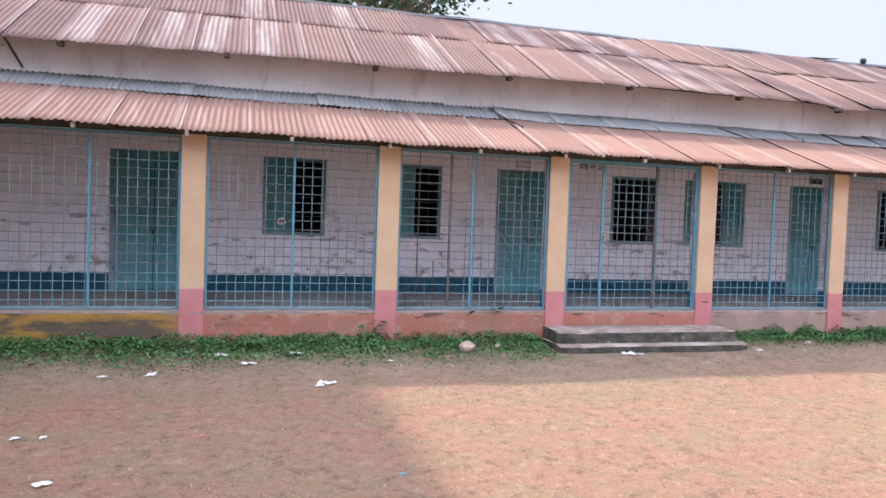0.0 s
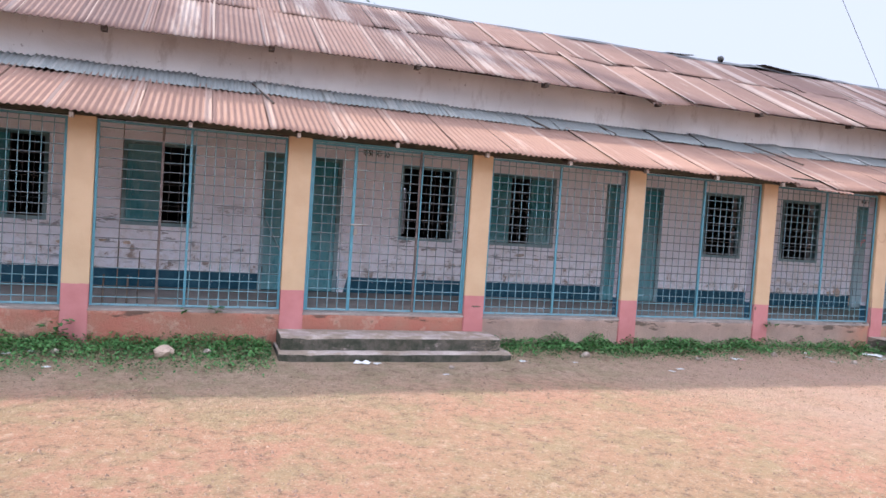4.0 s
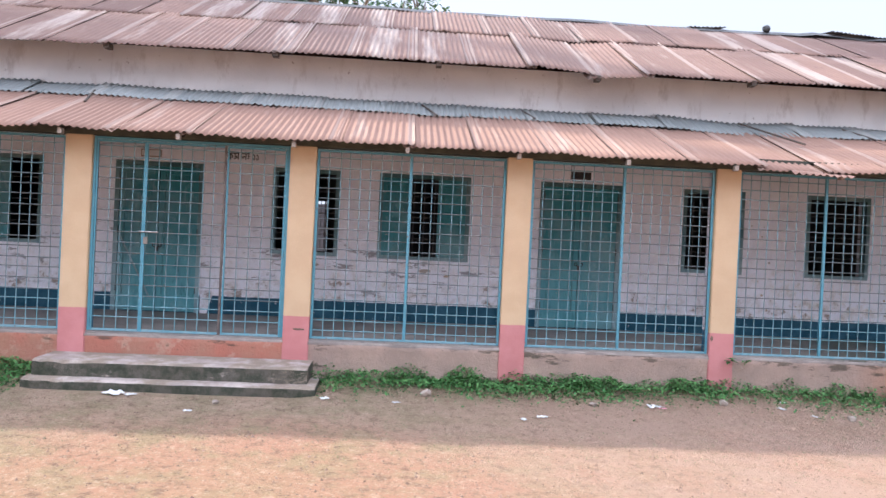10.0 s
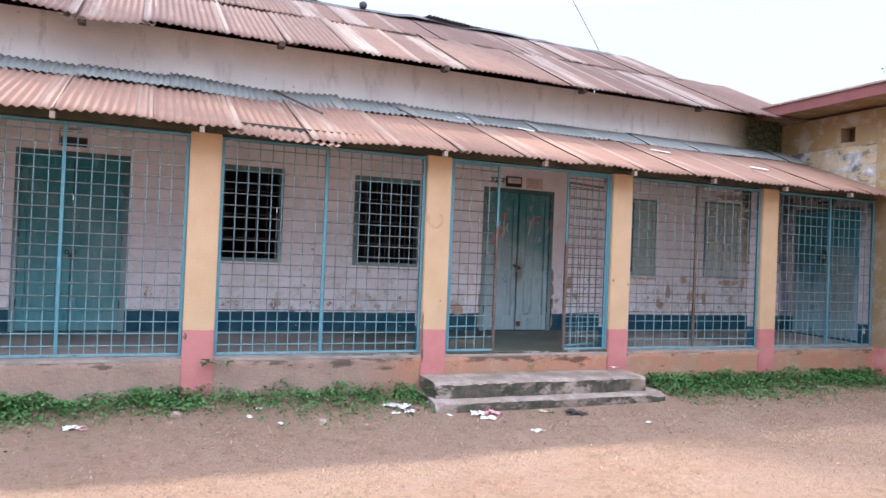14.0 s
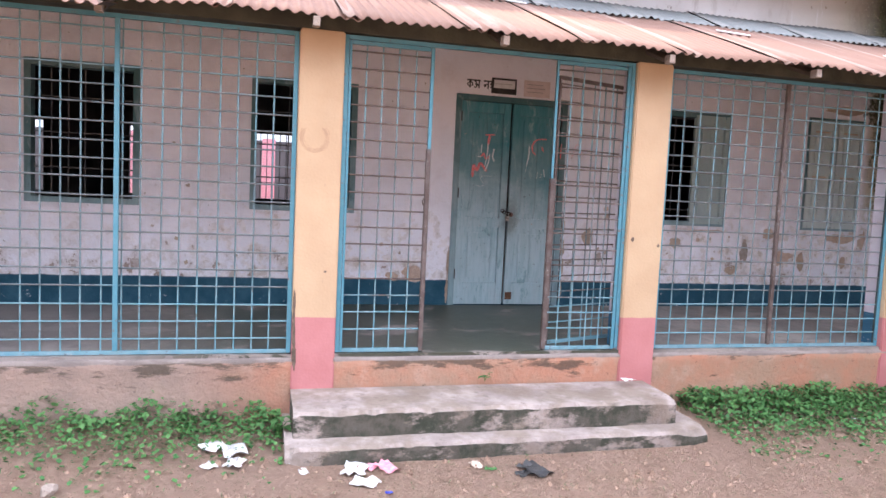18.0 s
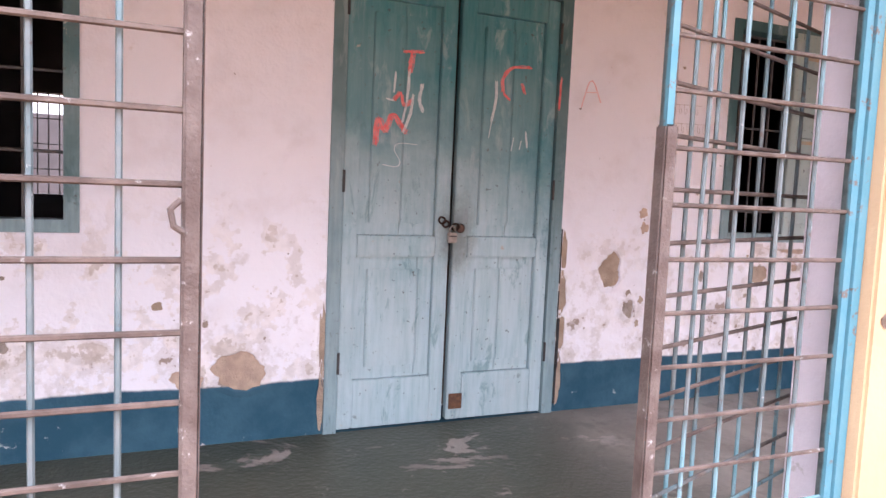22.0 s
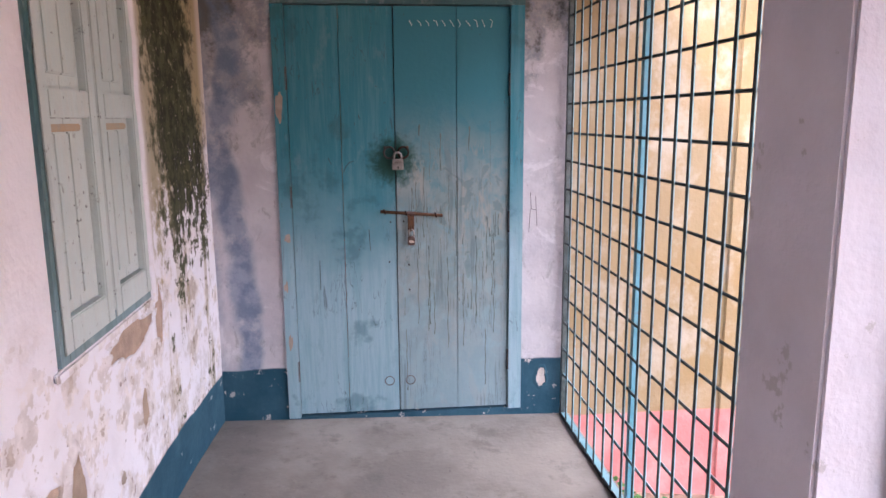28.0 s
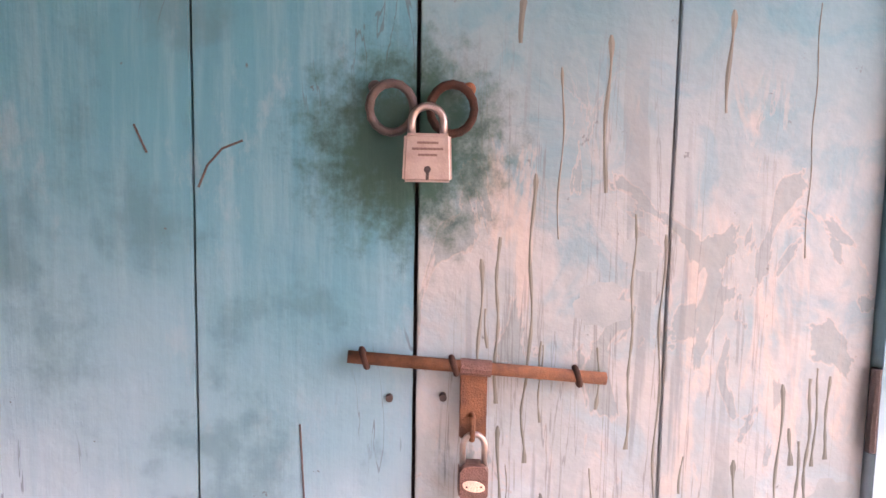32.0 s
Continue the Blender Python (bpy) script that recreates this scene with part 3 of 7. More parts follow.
def soil():
    """Trodden earth with patches of dry straw and thin grass; browner and barer near the building."""
    k = Mat("trodden_soil")
    a, b, s = k.noise(0.35, 5, 0.6), k.noise(2.0, 8, 0.72), k.noise(9, 8, 0.75)
    c = k.mix(k.ramp(a, 0.35, 0.65), (0.53, 0.285, 0.19), (0.48, 0.305, 0.185))
    c = k.mix(k.ramp(b, 0.44, 0.62, 0, 0.8), c, (0.42, 0.315, 0.18))
    near = k.op("ADD", k.y, k.op("MULTIPLY", k.op("SUBTRACT", a, 0.5), 2.5))
    c = k.mix(k.ramp(near, 6.0, 8.0, 0, 0.85), c, k.mix(k.ramp(b, 0.38, 0.64), (0.51, 0.375, 0.275), (0.37, 0.295, 0.19)))
    bare = k.op("MULTIPLY", k.ramp(k.x, 7.0, 10.5), k.ramp(near, 3.5, 5.5))
    c = k.mix(k.op("MULTIPLY", bare, 0.6), c, (0.51, 0.32, 0.235))
    c = k.mix(k.ramp(s, 0.51, 0.64, 0, 0.75), c, (0.23, 0.15, 0.105))
    c = k.mix(k.ramp(s, 0.45, 0.35, 0, 0.6), c, (0.66, 0.46, 0.33))
    c = k.mix(k.ramp(k.noise(38, 6, 0.75), 0.54, 0.63, 0, 0.65), c, (0.64, 0.51, 0.37))
    c = k.mix(k.ramp(k.noise(27, 6, 0.75), 0.57, 0.66, 0, 0.65), c, (0.16, 0.115, 0.075))
    dust = k.op("MULTIPLY", bare, k.ramp(k.noise(1.1, 7, 0.7), 0.40, 0.58, 0.25, 0.75))
    c = k.mix(dust, c, (0.54, 0.37, 0.28))
    return k.done(c, 0.95, k.op("ADD", b, k.op("MULTIPLY", k.noise(22, 7, 0.8), 1.3)), 0.065, 0, 0.12)


def yellow_wall():
    """Yellow distemper, whitish where it has bleached, with damp below and a red-oxide skirting."""
    k = Mat("yellow_distemper")
    a, b = k.noise(0.9, 5, 0.6), k.noise(4, 6, 0.65)
    c = k.mix(k.ramp(a, 0.35, 0.65), (0.265, 0.18, 0.085), (0.28, 0.21, 0.125))
    c = k.mix(k.ramp(b, 0.46, 0.66, 0, 0.8), c, (0.38, 0.33, 0.265))
    stain = k.op("ADD", k.noise(2.2, 6, 0.65), k.ramp(k.z, 0.6, 1.5, 0.13, 0))
    c = k.mix(k.ramp(stain, 0.60, 0.72, 0, 0.5), c, (0.33, 0.25, 0.165))
    red = k.mix(k.ramp(b, 0.35, 0.7), (0.50, 0.17, 0.16), (0.56, 0.27, 0.25))
    c = k.mix(k.ramp(k.z, 0.535, 0.545, 1, 0), c, red)
    return k.done(c, 0.9, k.op("ADD", b, k.op("MULTIPLY", k.noise(40, 3), 0.5)), 0.004, 0, 0.2)


def leafy(name, c1, c2):
    k = Mat(name)
    c = k.mix(k.island(), c1, c2)
    k.bsdf.inputs["Subsurface Weight"].default_value = 0.0
    return k.done(c, 0.6, None, 0, 0, 0.3)


M_PLASTER, M_END = plaster(), end_plaster()
M_PILLAR, M_PLINTH, M_STEP, M_FLOOR = pillar_paint(), plinth_paint(), cement_step(), veranda_cement()
M_RUST = rust_sheet("rusted_iron", (0.222, 0.142, 0.115), (0.148, 0.098, 0.085), (0.345, 0.285, 0.25), 1.0)
M_RUST_LOW = rust_sheet("rusted_iron_veranda", (0.285, 0.175, 0.132), (0.22, 0.135, 0.104), (0.38, 0.29, 0.24), 0.4)
M_GALV = rust_sheet("dull_galvanised_iron", (0.285, 0.295, 0.285), (0.20, 0.21, 0.205), (0.36, 0.35, 0.325), 0.4)
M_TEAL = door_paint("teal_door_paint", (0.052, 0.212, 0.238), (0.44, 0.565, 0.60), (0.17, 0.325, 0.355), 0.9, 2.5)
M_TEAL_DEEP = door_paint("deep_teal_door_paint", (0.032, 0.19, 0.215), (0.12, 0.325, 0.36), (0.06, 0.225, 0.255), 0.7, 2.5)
M_TEAL_FRAME = door_paint("teal_frame_paint", (0.055, 0.135, 0.145), (0.25, 0.36, 0.385), (0.08, 0.13, 0.135))
M_SHUT = door_paint("grey_green_shutter_paint", (0.34, 0.45, 0.445), (0.41, 0.51, 0.50), (0.42, 0.45, 0.41))
M_DRIP, M_BLUEDOOR = drip_paint(), blue_planks()
# lighter copy of the shutter paint, brightened as the last window catches more light
M_SHUT_LIT = door_paint("lit_shutter_paint", (0.50, 0.59, 0.58), (0.60, 0.67, 0.65), (0.55, 0.57, 0.53))
M_BLUE_BAR = plain("sky_blue_enamel", (0.080, 0.245, 0.315), (0.115, 0.275, 0.34), 14, 0.45, wear=(0.16, 0.12, 0.10))
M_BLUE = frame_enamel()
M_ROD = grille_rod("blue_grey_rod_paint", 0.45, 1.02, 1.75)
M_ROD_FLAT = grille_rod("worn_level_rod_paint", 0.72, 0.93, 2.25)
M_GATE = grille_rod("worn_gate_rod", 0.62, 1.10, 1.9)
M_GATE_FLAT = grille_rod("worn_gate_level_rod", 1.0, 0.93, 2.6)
M_RUSTBAR = plain("rusty_iron_bar", (0.085, 0.060, 0.052), (0.15, 0.12, 0.108), 16, 0.75, wear=(0.40, 0.385, 0.385), depth=0.003)
M_IRON = plain("black_iron", (0.03, 0.03, 0.032), (0.06, 0.055, 0.05), 20, 0.6)
M_BAR = plain("dusty_window_bar", (0.06, 0.06, 0.062), (0.11, 0.105, 0.105), 20, 0.7)
# sheet undersides coloured dark, with the shade below the roof put in
M_UNDERSIDE = plain("shaded_sheet_underside", (0.075, 0.058, 0.050), (0.045, 0.038, 0.035), 6, 0.85, depth=0.002)
M_WOOD = plain("dark_old_timber", (0.055, 0.042, 0.035), (0.10, 0.075, 0.055), 8, 0.85, depth=0.004)
M_BEAM = plain("eave_shadow_wall_beam", (0.085, 0.085, 0.060), (0.045, 0.045, 0.035), 5, 0.9, depth=0.004)
# limewash coloured far darker, so the rooms' shade sits in the colour
M_ROOM_SHADE = plain("shaded_room_limewash", (0.10, 0.095, 0.10), (0.07, 0.068, 0.072), 2, 0.9)
M_SOIL, M_YELLOW = soil(), yellow_wall()
M_ROOFRED = plain("red_oxide_edge", (0.20, 0.06, 0.06), (0.15, 0.055, 0.055), 5, 0.7)
M_CEM = plain("bare_cement", (0.40, 0.33, 0.27), (0.28, 0.22, 0.18), 14, 0.95, depth=0.008)
M_LIP = plain("broken_plaster_edge", (0.68, 0.61, 0.56), (0.54, 0.46, 0.41), 18, 0.95, depth=0.006)
M_MUD = plain("exposed_brown_undercoat", (0.46, 0.36, 0.27), (0.33, 0.25, 0.19), 16, 0.95, depth=0.008)
M_GREYREND = plain("exposed_grey_undercoat", (0.44, 0.38, 0.34), (0.28, 0.23, 0.19), 26, 0.95, depth=0.008)
M_BRICK = plain("exposed_brick", (0.50, 0.22, 0.15), (0.40, 0.24, 0.18), 20, 0.9, depth=0.006)
M_PAPER = plain("crumpled_paper", (0.72, 0.70, 0.68), (0.60, 0.57, 0.55), 30, 0.8)
M_PINK = plain("pink_plastic_scrap", (0.72, 0.22, 0.28), (0.75, 0.45, 0.48), 30, 0.5)
M_LEAF = leafy("weed_leaves", (0.045, 0.125, 0.034), (0.11, 0.235, 0.065))
M_CROWN = leafy("tree_leaves", (0.030, 0.075, 0.030), (0.07, 0.13, 0.05))
M_STRAW = leafy("dry_straw", (0.36, 0.265, 0.16), (0.20, 0.15, 0.085))
M_CLOD = leafy("earth_crumbs", (0.20, 0.125, 0.085), (0.37, 0.24, 0.165))
M_BARK = plain("grey_bark", (0.12, 0.10, 0.085), (0.19, 0.16, 0.13), 9, 0.9, depth=0.01)
M_DIRT = plain("dried_dirt_run", (0.085, 0.115, 0.105), (0.145, 0.17, 0.15), 9, 0.9, depth=0.0003)
M_STEEL = plain("worn_padlock_steel", (0.36, 0.345, 0.32), (0.27, 0.25, 0.23), 40, 0.38, metal=0.85, depth=0.0004)
M_RUSTED = plain("brown_rusted_iron", (0.165, 0.085, 0.048), (0.092, 0.054, 0.037), 60, 0.9, depth=0.0012, spec=0.15)
M_RING = plain("dark_rusted_ring", (0.050, 0.029, 0.022), (0.030, 0.023, 0.02), 70, 0.9, depth=0.001, spec=0.12)
M_BROWNLOCK = plain("brown_lock_body", (0.15, 0.09, 0.075), (0.10, 0.065, 0.055), 50, 0.5, metal=0.4)
M_BRASS = plain("pale_lock_plate", (0.66, 0.52, 0.40), (0.58, 0.46, 0.36), 50, 0.4)
M_INK = plain("black_lettering", (0.02, 0.02, 0.022), (0.035, 0.035, 0.035), 20, 0.7)
M_WHITE = plain("white_sign_paint", (0.74, 0.72, 0.72), (0.62, 0.60, 0.60), 20, 0.6)
M_RED = plain("red_chalk", (0.76, 0.13, 0.13), (0.74, 0.26, 0.25), 40, 0.8)
M_FADED = plain("faded_red_chalk", (0.78, 0.38, 0.38), (0.80, 0.55, 0.55), 40, 0.85)
M_CHALK = plain("white_chalk", (0.70, 0.72, 0.72), (0.52, 0.58, 0.60), 60, 0.9)
M_NOTICE = plain("faded_notice_paper", (0.70, 0.60, 0.57), (0.60, 0.50, 0.48), 18, 0.8)
M_FLAKE = plain("flaked_blue_undercoat", (0.16, 0.235, 0.25), (0.21, 0.285, 0.295), 30, 0.7, depth=0.0002)
M_PEEL = plain("peeled_primer", (0.42, 0.34, 0.28), (0.33, 0.26, 0.21), 30, 0.8)
M_OCHRE = plain("ochre_primer", (0.46, 0.34, 0.22), (0.38, 0.35, 0.28), 30, 0.8, depth=0.0006)
M_SMUDGE = plain("rubbed_mud", (0.50, 0.345, 0.21), (0.43, 0.295, 0.185), 25, 0.9, depth=0.0005)
M_INKBLUE = plain("blue_plastic", (0.03, 0.04, 0.45), (0.04, 0.06, 0.5), 30, 0.4)
M_GASH = plain("broken_dark_mortar", (0.13, 0.095, 0.07), (0.22, 0.16, 0.12), 40, 0.95, depth=0.006)
M_TAN = plain("exposed_tan_render", (0.58, 0.44, 0.34), (0.43, 0.32, 0.25), 22, 0.95, depth=0.008)
M_GREEN_DOOR = plain("pale_blue_door_paint", (0.35, 0.395, 0.43), (0.41, 0.43, 0.44), 6, 0.6)


# ---- mesh helpers ----
def bx(bm, x0, y0, z0, x1, y1, z1, bev=0.0):
    v = [bm.verts.new(p) for p in ((x0, y0, z0), (x1, y0, z0), (x1, y1, z0), (x0, y1, z0), (x0, y0, z1), (x1, y0, z1), (x1, y1, z1), (x0, y1, z1))]
    fs = [bm.faces.new([v[i] for i in q]) for q in ((0, 3, 2, 1), (4, 5, 6, 7), (0, 1, 5, 4), (1, 2, 6, 5), (2, 3, 7, 6), (3, 0, 4, 7))]
    if bev:
        es = list({e for f in fs for e in f.edges})
        bmesh.ops.bevel(bm, geom=es, offset=bev, segments=2, affect="EDGES", clamp_overlap=True)


def box(*a, bev=0.0):
    bm = bmesh.new()
    bx(bm, *a, bev=bev)
    return bm


def tube(bm, p0, p1, r, seg=6, r1=None):
    p0, p1 = Vector(p0), Vector(p1)
    q = (p1 - p0).to_track_quat("Z", "Y")
    rings = []
    for p, rr in ((p0, r), (p1, r if r1 is None else r1)):
        rings.append([bm.verts.new(p + q @ Vector((rr * math.cos(2 * math.pi * i / seg), rr * math.sin(2 * math.pi * i / seg), 0))) for i in range(seg)])
    for i in range(seg):
        j = (i + 1) % seg
        bm.faces.new((rings[0][i], rings[0][j], rings[1][j], rings[1][i]))
    bm.faces.new(rings[0][::-1])
    bm.faces.new(rings[1])


def bent(bm, pts, r, seg=8):
    """A round rod swept along a bent line, closed where the line returns to its start."""
    pts = [Vector(p) for p in pts]
    loop = (pts[0] - pts[-1]).length < 1e-5
    if loop:
        pts = pts[:-1]
    n, rings, axis = len(pts), [], None
    for i, p in enumerate(pts):
        a = pts[i - 1] if i or loop else p
        b = pts[(i + 1) % n] if i < n - 1 or loop else p
        d = (b - a).normalized()
        axis = d.orthogonal() if axis is None else (axis - d * axis.dot(d))
        axis.normalize()
        side = d.cross(axis)
        rings.append([bm.verts.new(p + r * (axis * math.cos(2 * math.pi * k / seg) + side * math.sin(2 * math.pi * k / seg))) for k in range(seg)])
    for i in range(n if loop else n - 1):
        u, v = rings[i], rings[(i + 1) % n]
        for k in range(seg):
            bm.faces.new((u[k], u[(k + 1) % seg], v[(k + 1) % seg], v[k]))
    if not loop:
        bm.faces.new(rings[0][::-1])
        bm.faces.new(rings[-1])
    return bm


def mesh_of(name, bm, mat, smooth=False):
    me = bpy.data.meshes.new(name)
    bmesh.ops.recalc_face_normals(bm, faces=bm.faces[:])
    bm.to_mesh(me)
    bm.free()
    if smooth:
        for p in me.polygons:
            p.use_smooth = True
    me.materials.append(mat)
    return me


def part(name, bm, mat, parent, label="", smooth=False):
    ob = new(name, mesh_of(name, bm, mat, smooth))
    if parent is not None:
        ob.parent = parent
    if label:
        ob["label"] = label
    return ob


def share(name, me, parent, m):
    ob = new(name, me)
    ob.parent = parent
    ob.matrix_local = m
    return ob


def solid(name, bm, mat, label, category, kind="", group="", smooth=False):
    return tagged(part(name, bm, mat, None, "", smooth), label, category, group, kind)


def thing(name, label, category, group="", at=None):
    ob = new(name)
    ob.empty_display_size = 0.1
    if at is not None:
        ob.matrix_basis = at
    return tagged(ob, label, category, group)


# ---- plan ----
WALL, END, FRONT, FLOOR = 10.54, 20.285, 8.85, 0.60
PX = [-3.05 + 2.35 * i for i in range(10)]                  # left edges of the pillars
PW, PD = 0.28, 0.18
DOORS = [(-1.75, -0.62), (3.86, 4.98), (9.41, 10.52), (14.895, 15.99)]
WINDOWS = [(0.28, 1.18), (2.05, 2.95), (5.87, 6.74), (7.26, 8.47), (11.37, 12.22), (13.10, 14.00), (16.95, 17.79), (18.72, 19.465)]
WZ0, WZ1, DZ1 = 1.42, 2.55, 2.545
LEFT = -4.55
rng = random.Random(7)


def eave_low(x):
    """Height of the veranda roof's lower edge."""
    z = 2.655 + 0.02 * noise.noise((x * 0.9, 3.1, 0)) + 0.012 * noise.noise((x * 3.0, 7.7, 0))
    return z - 0.05 * math.exp(-((x - 12.0) / 0.45) ** 2)


def eave_high(x):
    z = 3.835 + 0.11 * min(1, max(0, (x + 2.5) / 9.0)) + 0.025 * noise.noise((x * 0.6, 1.3, 0))
    return z - (0.06 if 9.6 < x < 10.4 else 0)


def wall_along_x(name, y0, y1, x0, x1, z0, z1, holes, mat):
    """A wall with real openings; holes: (x0, x1, z0, z1)."""
    bm = bmesh.new()
    xs = sorted({x0, x1, *[h[0] for h in holes], *[h[1] for h in holes]})
    for a, b in zip(xs, xs[1:]):
        z = z0
        for h in sorted((h for h in holes if h[0] < b - 1e-6 and h[1] > a + 1e-6), key=lambda h: h[2]):
            if h[2] > z:
                bx(bm, a, y0, z, b, y1, h[2])
            z = h[3]
        bx(bm, a, y0, z, b, y1, z1)
    bmesh.ops.remove_doubles(bm, verts=bm.verts[:], dist=1e-4)
    return part(name, bm, mat, None)


def wall_along_y(name, x0, x1, y0, y1, z0, z1, holes, mat):
    ob = wall_along_x(name, 0, x1 - x0, y0, y1, z0, z1, holes, mat)
    for v in ob.data.vertices:
        v.co = (x0 + v.co.y, v.co.x, v.co.z)
    bm = bmesh.new()
    bm.from_mesh(ob.data)
    bmesh.ops.recalc_face_normals(bm, faces=bm.faces[:])
    bm.to_mesh(ob.data)
    bm.free()
    return ob


def st(ob, label, category):
    return tagged(ob, label, category, "", "structure")


# ---- ground ----
def ground_height(x, y):
    z = 0.02 + 0.025 * noise.noise((x * 0.5, y * 0.5, 0)) + 0.008 * noise.noise((x * 2.3, y * 2.3, 5))
    if 7.3 < y < 9.0:
        step = any(a - 0.1 < x < b + 0.1 for a, b in ((3.95, 6.75), (13.35, 16.2)))
        z += (0.075 if step else 0.12) * min(1.0, (y - 7.3) / 1.4) ** 1.5
    return z


def make_ground():
    bm = bmesh.new()
    xs = [-900, -200, -60, -25] + [-12 + 0.35 * i for i in range(98)] + [28, 60, 200, 900]
    ys = [-900, -200, -60, -20, -8] + [-4 + 0.3 * i for i in range(45)] + [12, 16, 22, 40, 80, 250, 900]
    g = [[bm.verts.new((x, y, ground_height(x, y) if -12 <= x <= 22 and -4 <= y <= 9.3 else (0.0 if abs(x) < 200 else -1.0))) for y in ys] for x in xs]
    for i in range(len(xs) - 1):
        for j in range(len(ys) - 1):
            bm.faces.new((g[i][j], g[i + 1][j], g[i + 1][j + 1], g[i][j + 1]))
    st(part("ground", bm, M_SOIL, None, "", True), "trodden brown earth with dry straw and thin grass", "ground")


make_ground()

# ---- school building: shell ----
holes = [(a, b, FLOOR, DZ1) for a, b in DOORS] + [(a, b, WZ0, WZ1) for a, b in WINDOWS]
st(wall_along_x("wall_front", WALL, WALL + 0.25, LEFT, END, 0.0, 4.03, holes, M_PLASTER), "limewashed plaster wall with a blue dado, peeling low down", "wall")
BACKWIN = [(5.40, 6.0), (7.28, 7.70), (9.3, 10.0), (11.15, 11.78), (13.1, 13.83)]
st(wall_along_x("wall_back", 16.5, 16.7, LEFT, END, 0.0, 4.22, [(a, b, 1.38, 2.46) for a, b in BACKWIN], M_ROOM_SHADE), "back wall of the classrooms with barred windows", "wall")
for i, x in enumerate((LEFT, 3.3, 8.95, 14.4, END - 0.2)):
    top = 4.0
    st(solid("wall_room_%d" % i, box(x, WALL + 0.25, 0.0, x + 0.2, 16.5, top), M_ROOM_SHADE, "limewashed partition wall, colour darkened for room shade", "wall"), "limewashed partition wall, colour darkened for room shade", "wall")
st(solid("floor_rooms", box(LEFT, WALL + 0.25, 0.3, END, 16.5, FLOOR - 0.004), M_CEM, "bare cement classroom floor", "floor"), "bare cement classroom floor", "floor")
st(solid("ceiling_rooms", box(LEFT, WALL + 0.25, 3.60, END, 16.5, 3.66), M_ROOM_SHADE, "ceiling over the classrooms, colour darkened for room shade", "ceiling"), "ceiling over the classrooms, colour darkened for room shade", "ceiling")

# veranda floor and plinth
bm = bmesh.new()
vs = [bm.verts.new(p) for p in ((LEFT, FRONT - 0.012, 0.555), (END, FRONT - 0.012, 0.555), (END, WALL, FLOOR), (LEFT, WALL, FLOOR),
                               (LEFT, FRONT - 0.012, 0.47), (END, FRONT - 0.012, 0.47), (END, WALL, 0.47), (LEFT, WALL, 0.47))]
for q in ((0, 1, 2, 3), (4, 7, 6, 5), (0, 4, 5, 1), (1, 5, 6, 2), (2, 6, 7, 3), (3, 7, 4, 0)):
    bm.faces.new([vs[i] for i in q])
st(part("floor", bm, M_FLOOR, None), "grey cement veranda floor with damp stains", "floor")
bm = bmesh.new()
nx = 120
cols = []
for i in range(nx + 1):
    x = LEFT + (END - LEFT) * i / nx
    dy = 0.010 * noise.noise((x * 1.3, 0, 0))
    dz = 0.010 * noise.noise((x * 2.1, 4, 0))
    cols.append([bm.verts.new(p) for p in ((x, FRONT + 0.02 + dy, -0.3), (x, FRONT - 0.008 + dy, 0.2), (x, FRONT - 0.014 + dy, 0.45), (x, FRONT - 0.028 + dy, 0.515 + dz),
                                           (x, FRONT - 0.016, 0.535 + dz), (x, FRONT + 0.18, 0.468), (x, FRONT + 0.18, -0.3))])
for a, b in zip(cols, cols[1:]):
    for i in range(6):
        bm.faces.new((a[i], b[i], b[i + 1], a[i + 1]))
st(part("plinth", bm, M_PLINTH, None, "", True), "red-washed cement plinth, blackened and mossy", "plinth")


def steps(x0, x1, wide, worn):
    """Two steps with broken, rounded noses; worn: how far the edges have crumbled."""
    t = thing("entrance_steps", "two worn cement steps with mossy risers before the plinth", "steps", "entrance steps")
    for nm, y0, z1, over in (("upper_step", 8.34, 0.325, 0.0), ("lower_step", 8.19, 0.165, wide)):
        bm = bmesh.new()
        n = 110
        ring = []
        xa, xb = x0 - over * 0.3, x1 + over
        for i in range(n + 1):
            x = xa + (xb - xa) * i / n
            bite = max(0, noise.noise((x * 2.9, y0, 8)) - 0.12) + 0.6 * max(0, noise.noise((x * 8.5, y0, 4)) - 0.2)
            w = 0.016 * noise.noise((x * 3.3, y0, 0)) + 0.010 * noise.noise((x * 13, y0, 3)) + 0.05 * worn * bite
            drop = 0.010 + 0.07 * worn * bite
            end = 0.02 * (max(0, 1 - i / 4) + max(0, 1 - (n - i) / 4))
            ring.append([bm.verts.new(p) for p in ((x, y0 + 0.01 + w * 0.3, -0.2), (x, y0 + w * 0.6 + end, z1 * 0.55), (x, y0 + w + end, z1 - drop - 0.012), (x, y0 + 0.022 + w * 1.7 + end, z1 - drop * 0.35 - end * 0.3),
                                                   (x, y0 + 0.11 + w, z1 + 0.006 * noise.noise((x * 6, y0, 1)) - 0.1 * drop), (x, FRONT - 0.03, z1 + 0.004), (x, FRONT - 0.03, -0.2))])
        for a, b in zip(ring, ring[1:]):
            for i in range(6):
                bm.faces.new((a[i], b[i], b[i + 1], a[i + 1]))
        bm.faces.new(ring[0][::-1])
        bm.faces.new(ring[-1])
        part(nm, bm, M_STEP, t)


steps(3.98, 6.69, 0.1, 0.35)
steps(13.40, 15.95, 0.16, 1.0)

# pillars
for i, x in enumerate(PX):
    bm = box(x, FRONT - 0.03, 0.05, x + PW, FRONT + PD, 2.630, bev=0.008)
    solid("pillar", bm, M_PILLAR, "yellow-painted square pillar with a red base, white behind", "pillar", "", "veranda pillars")
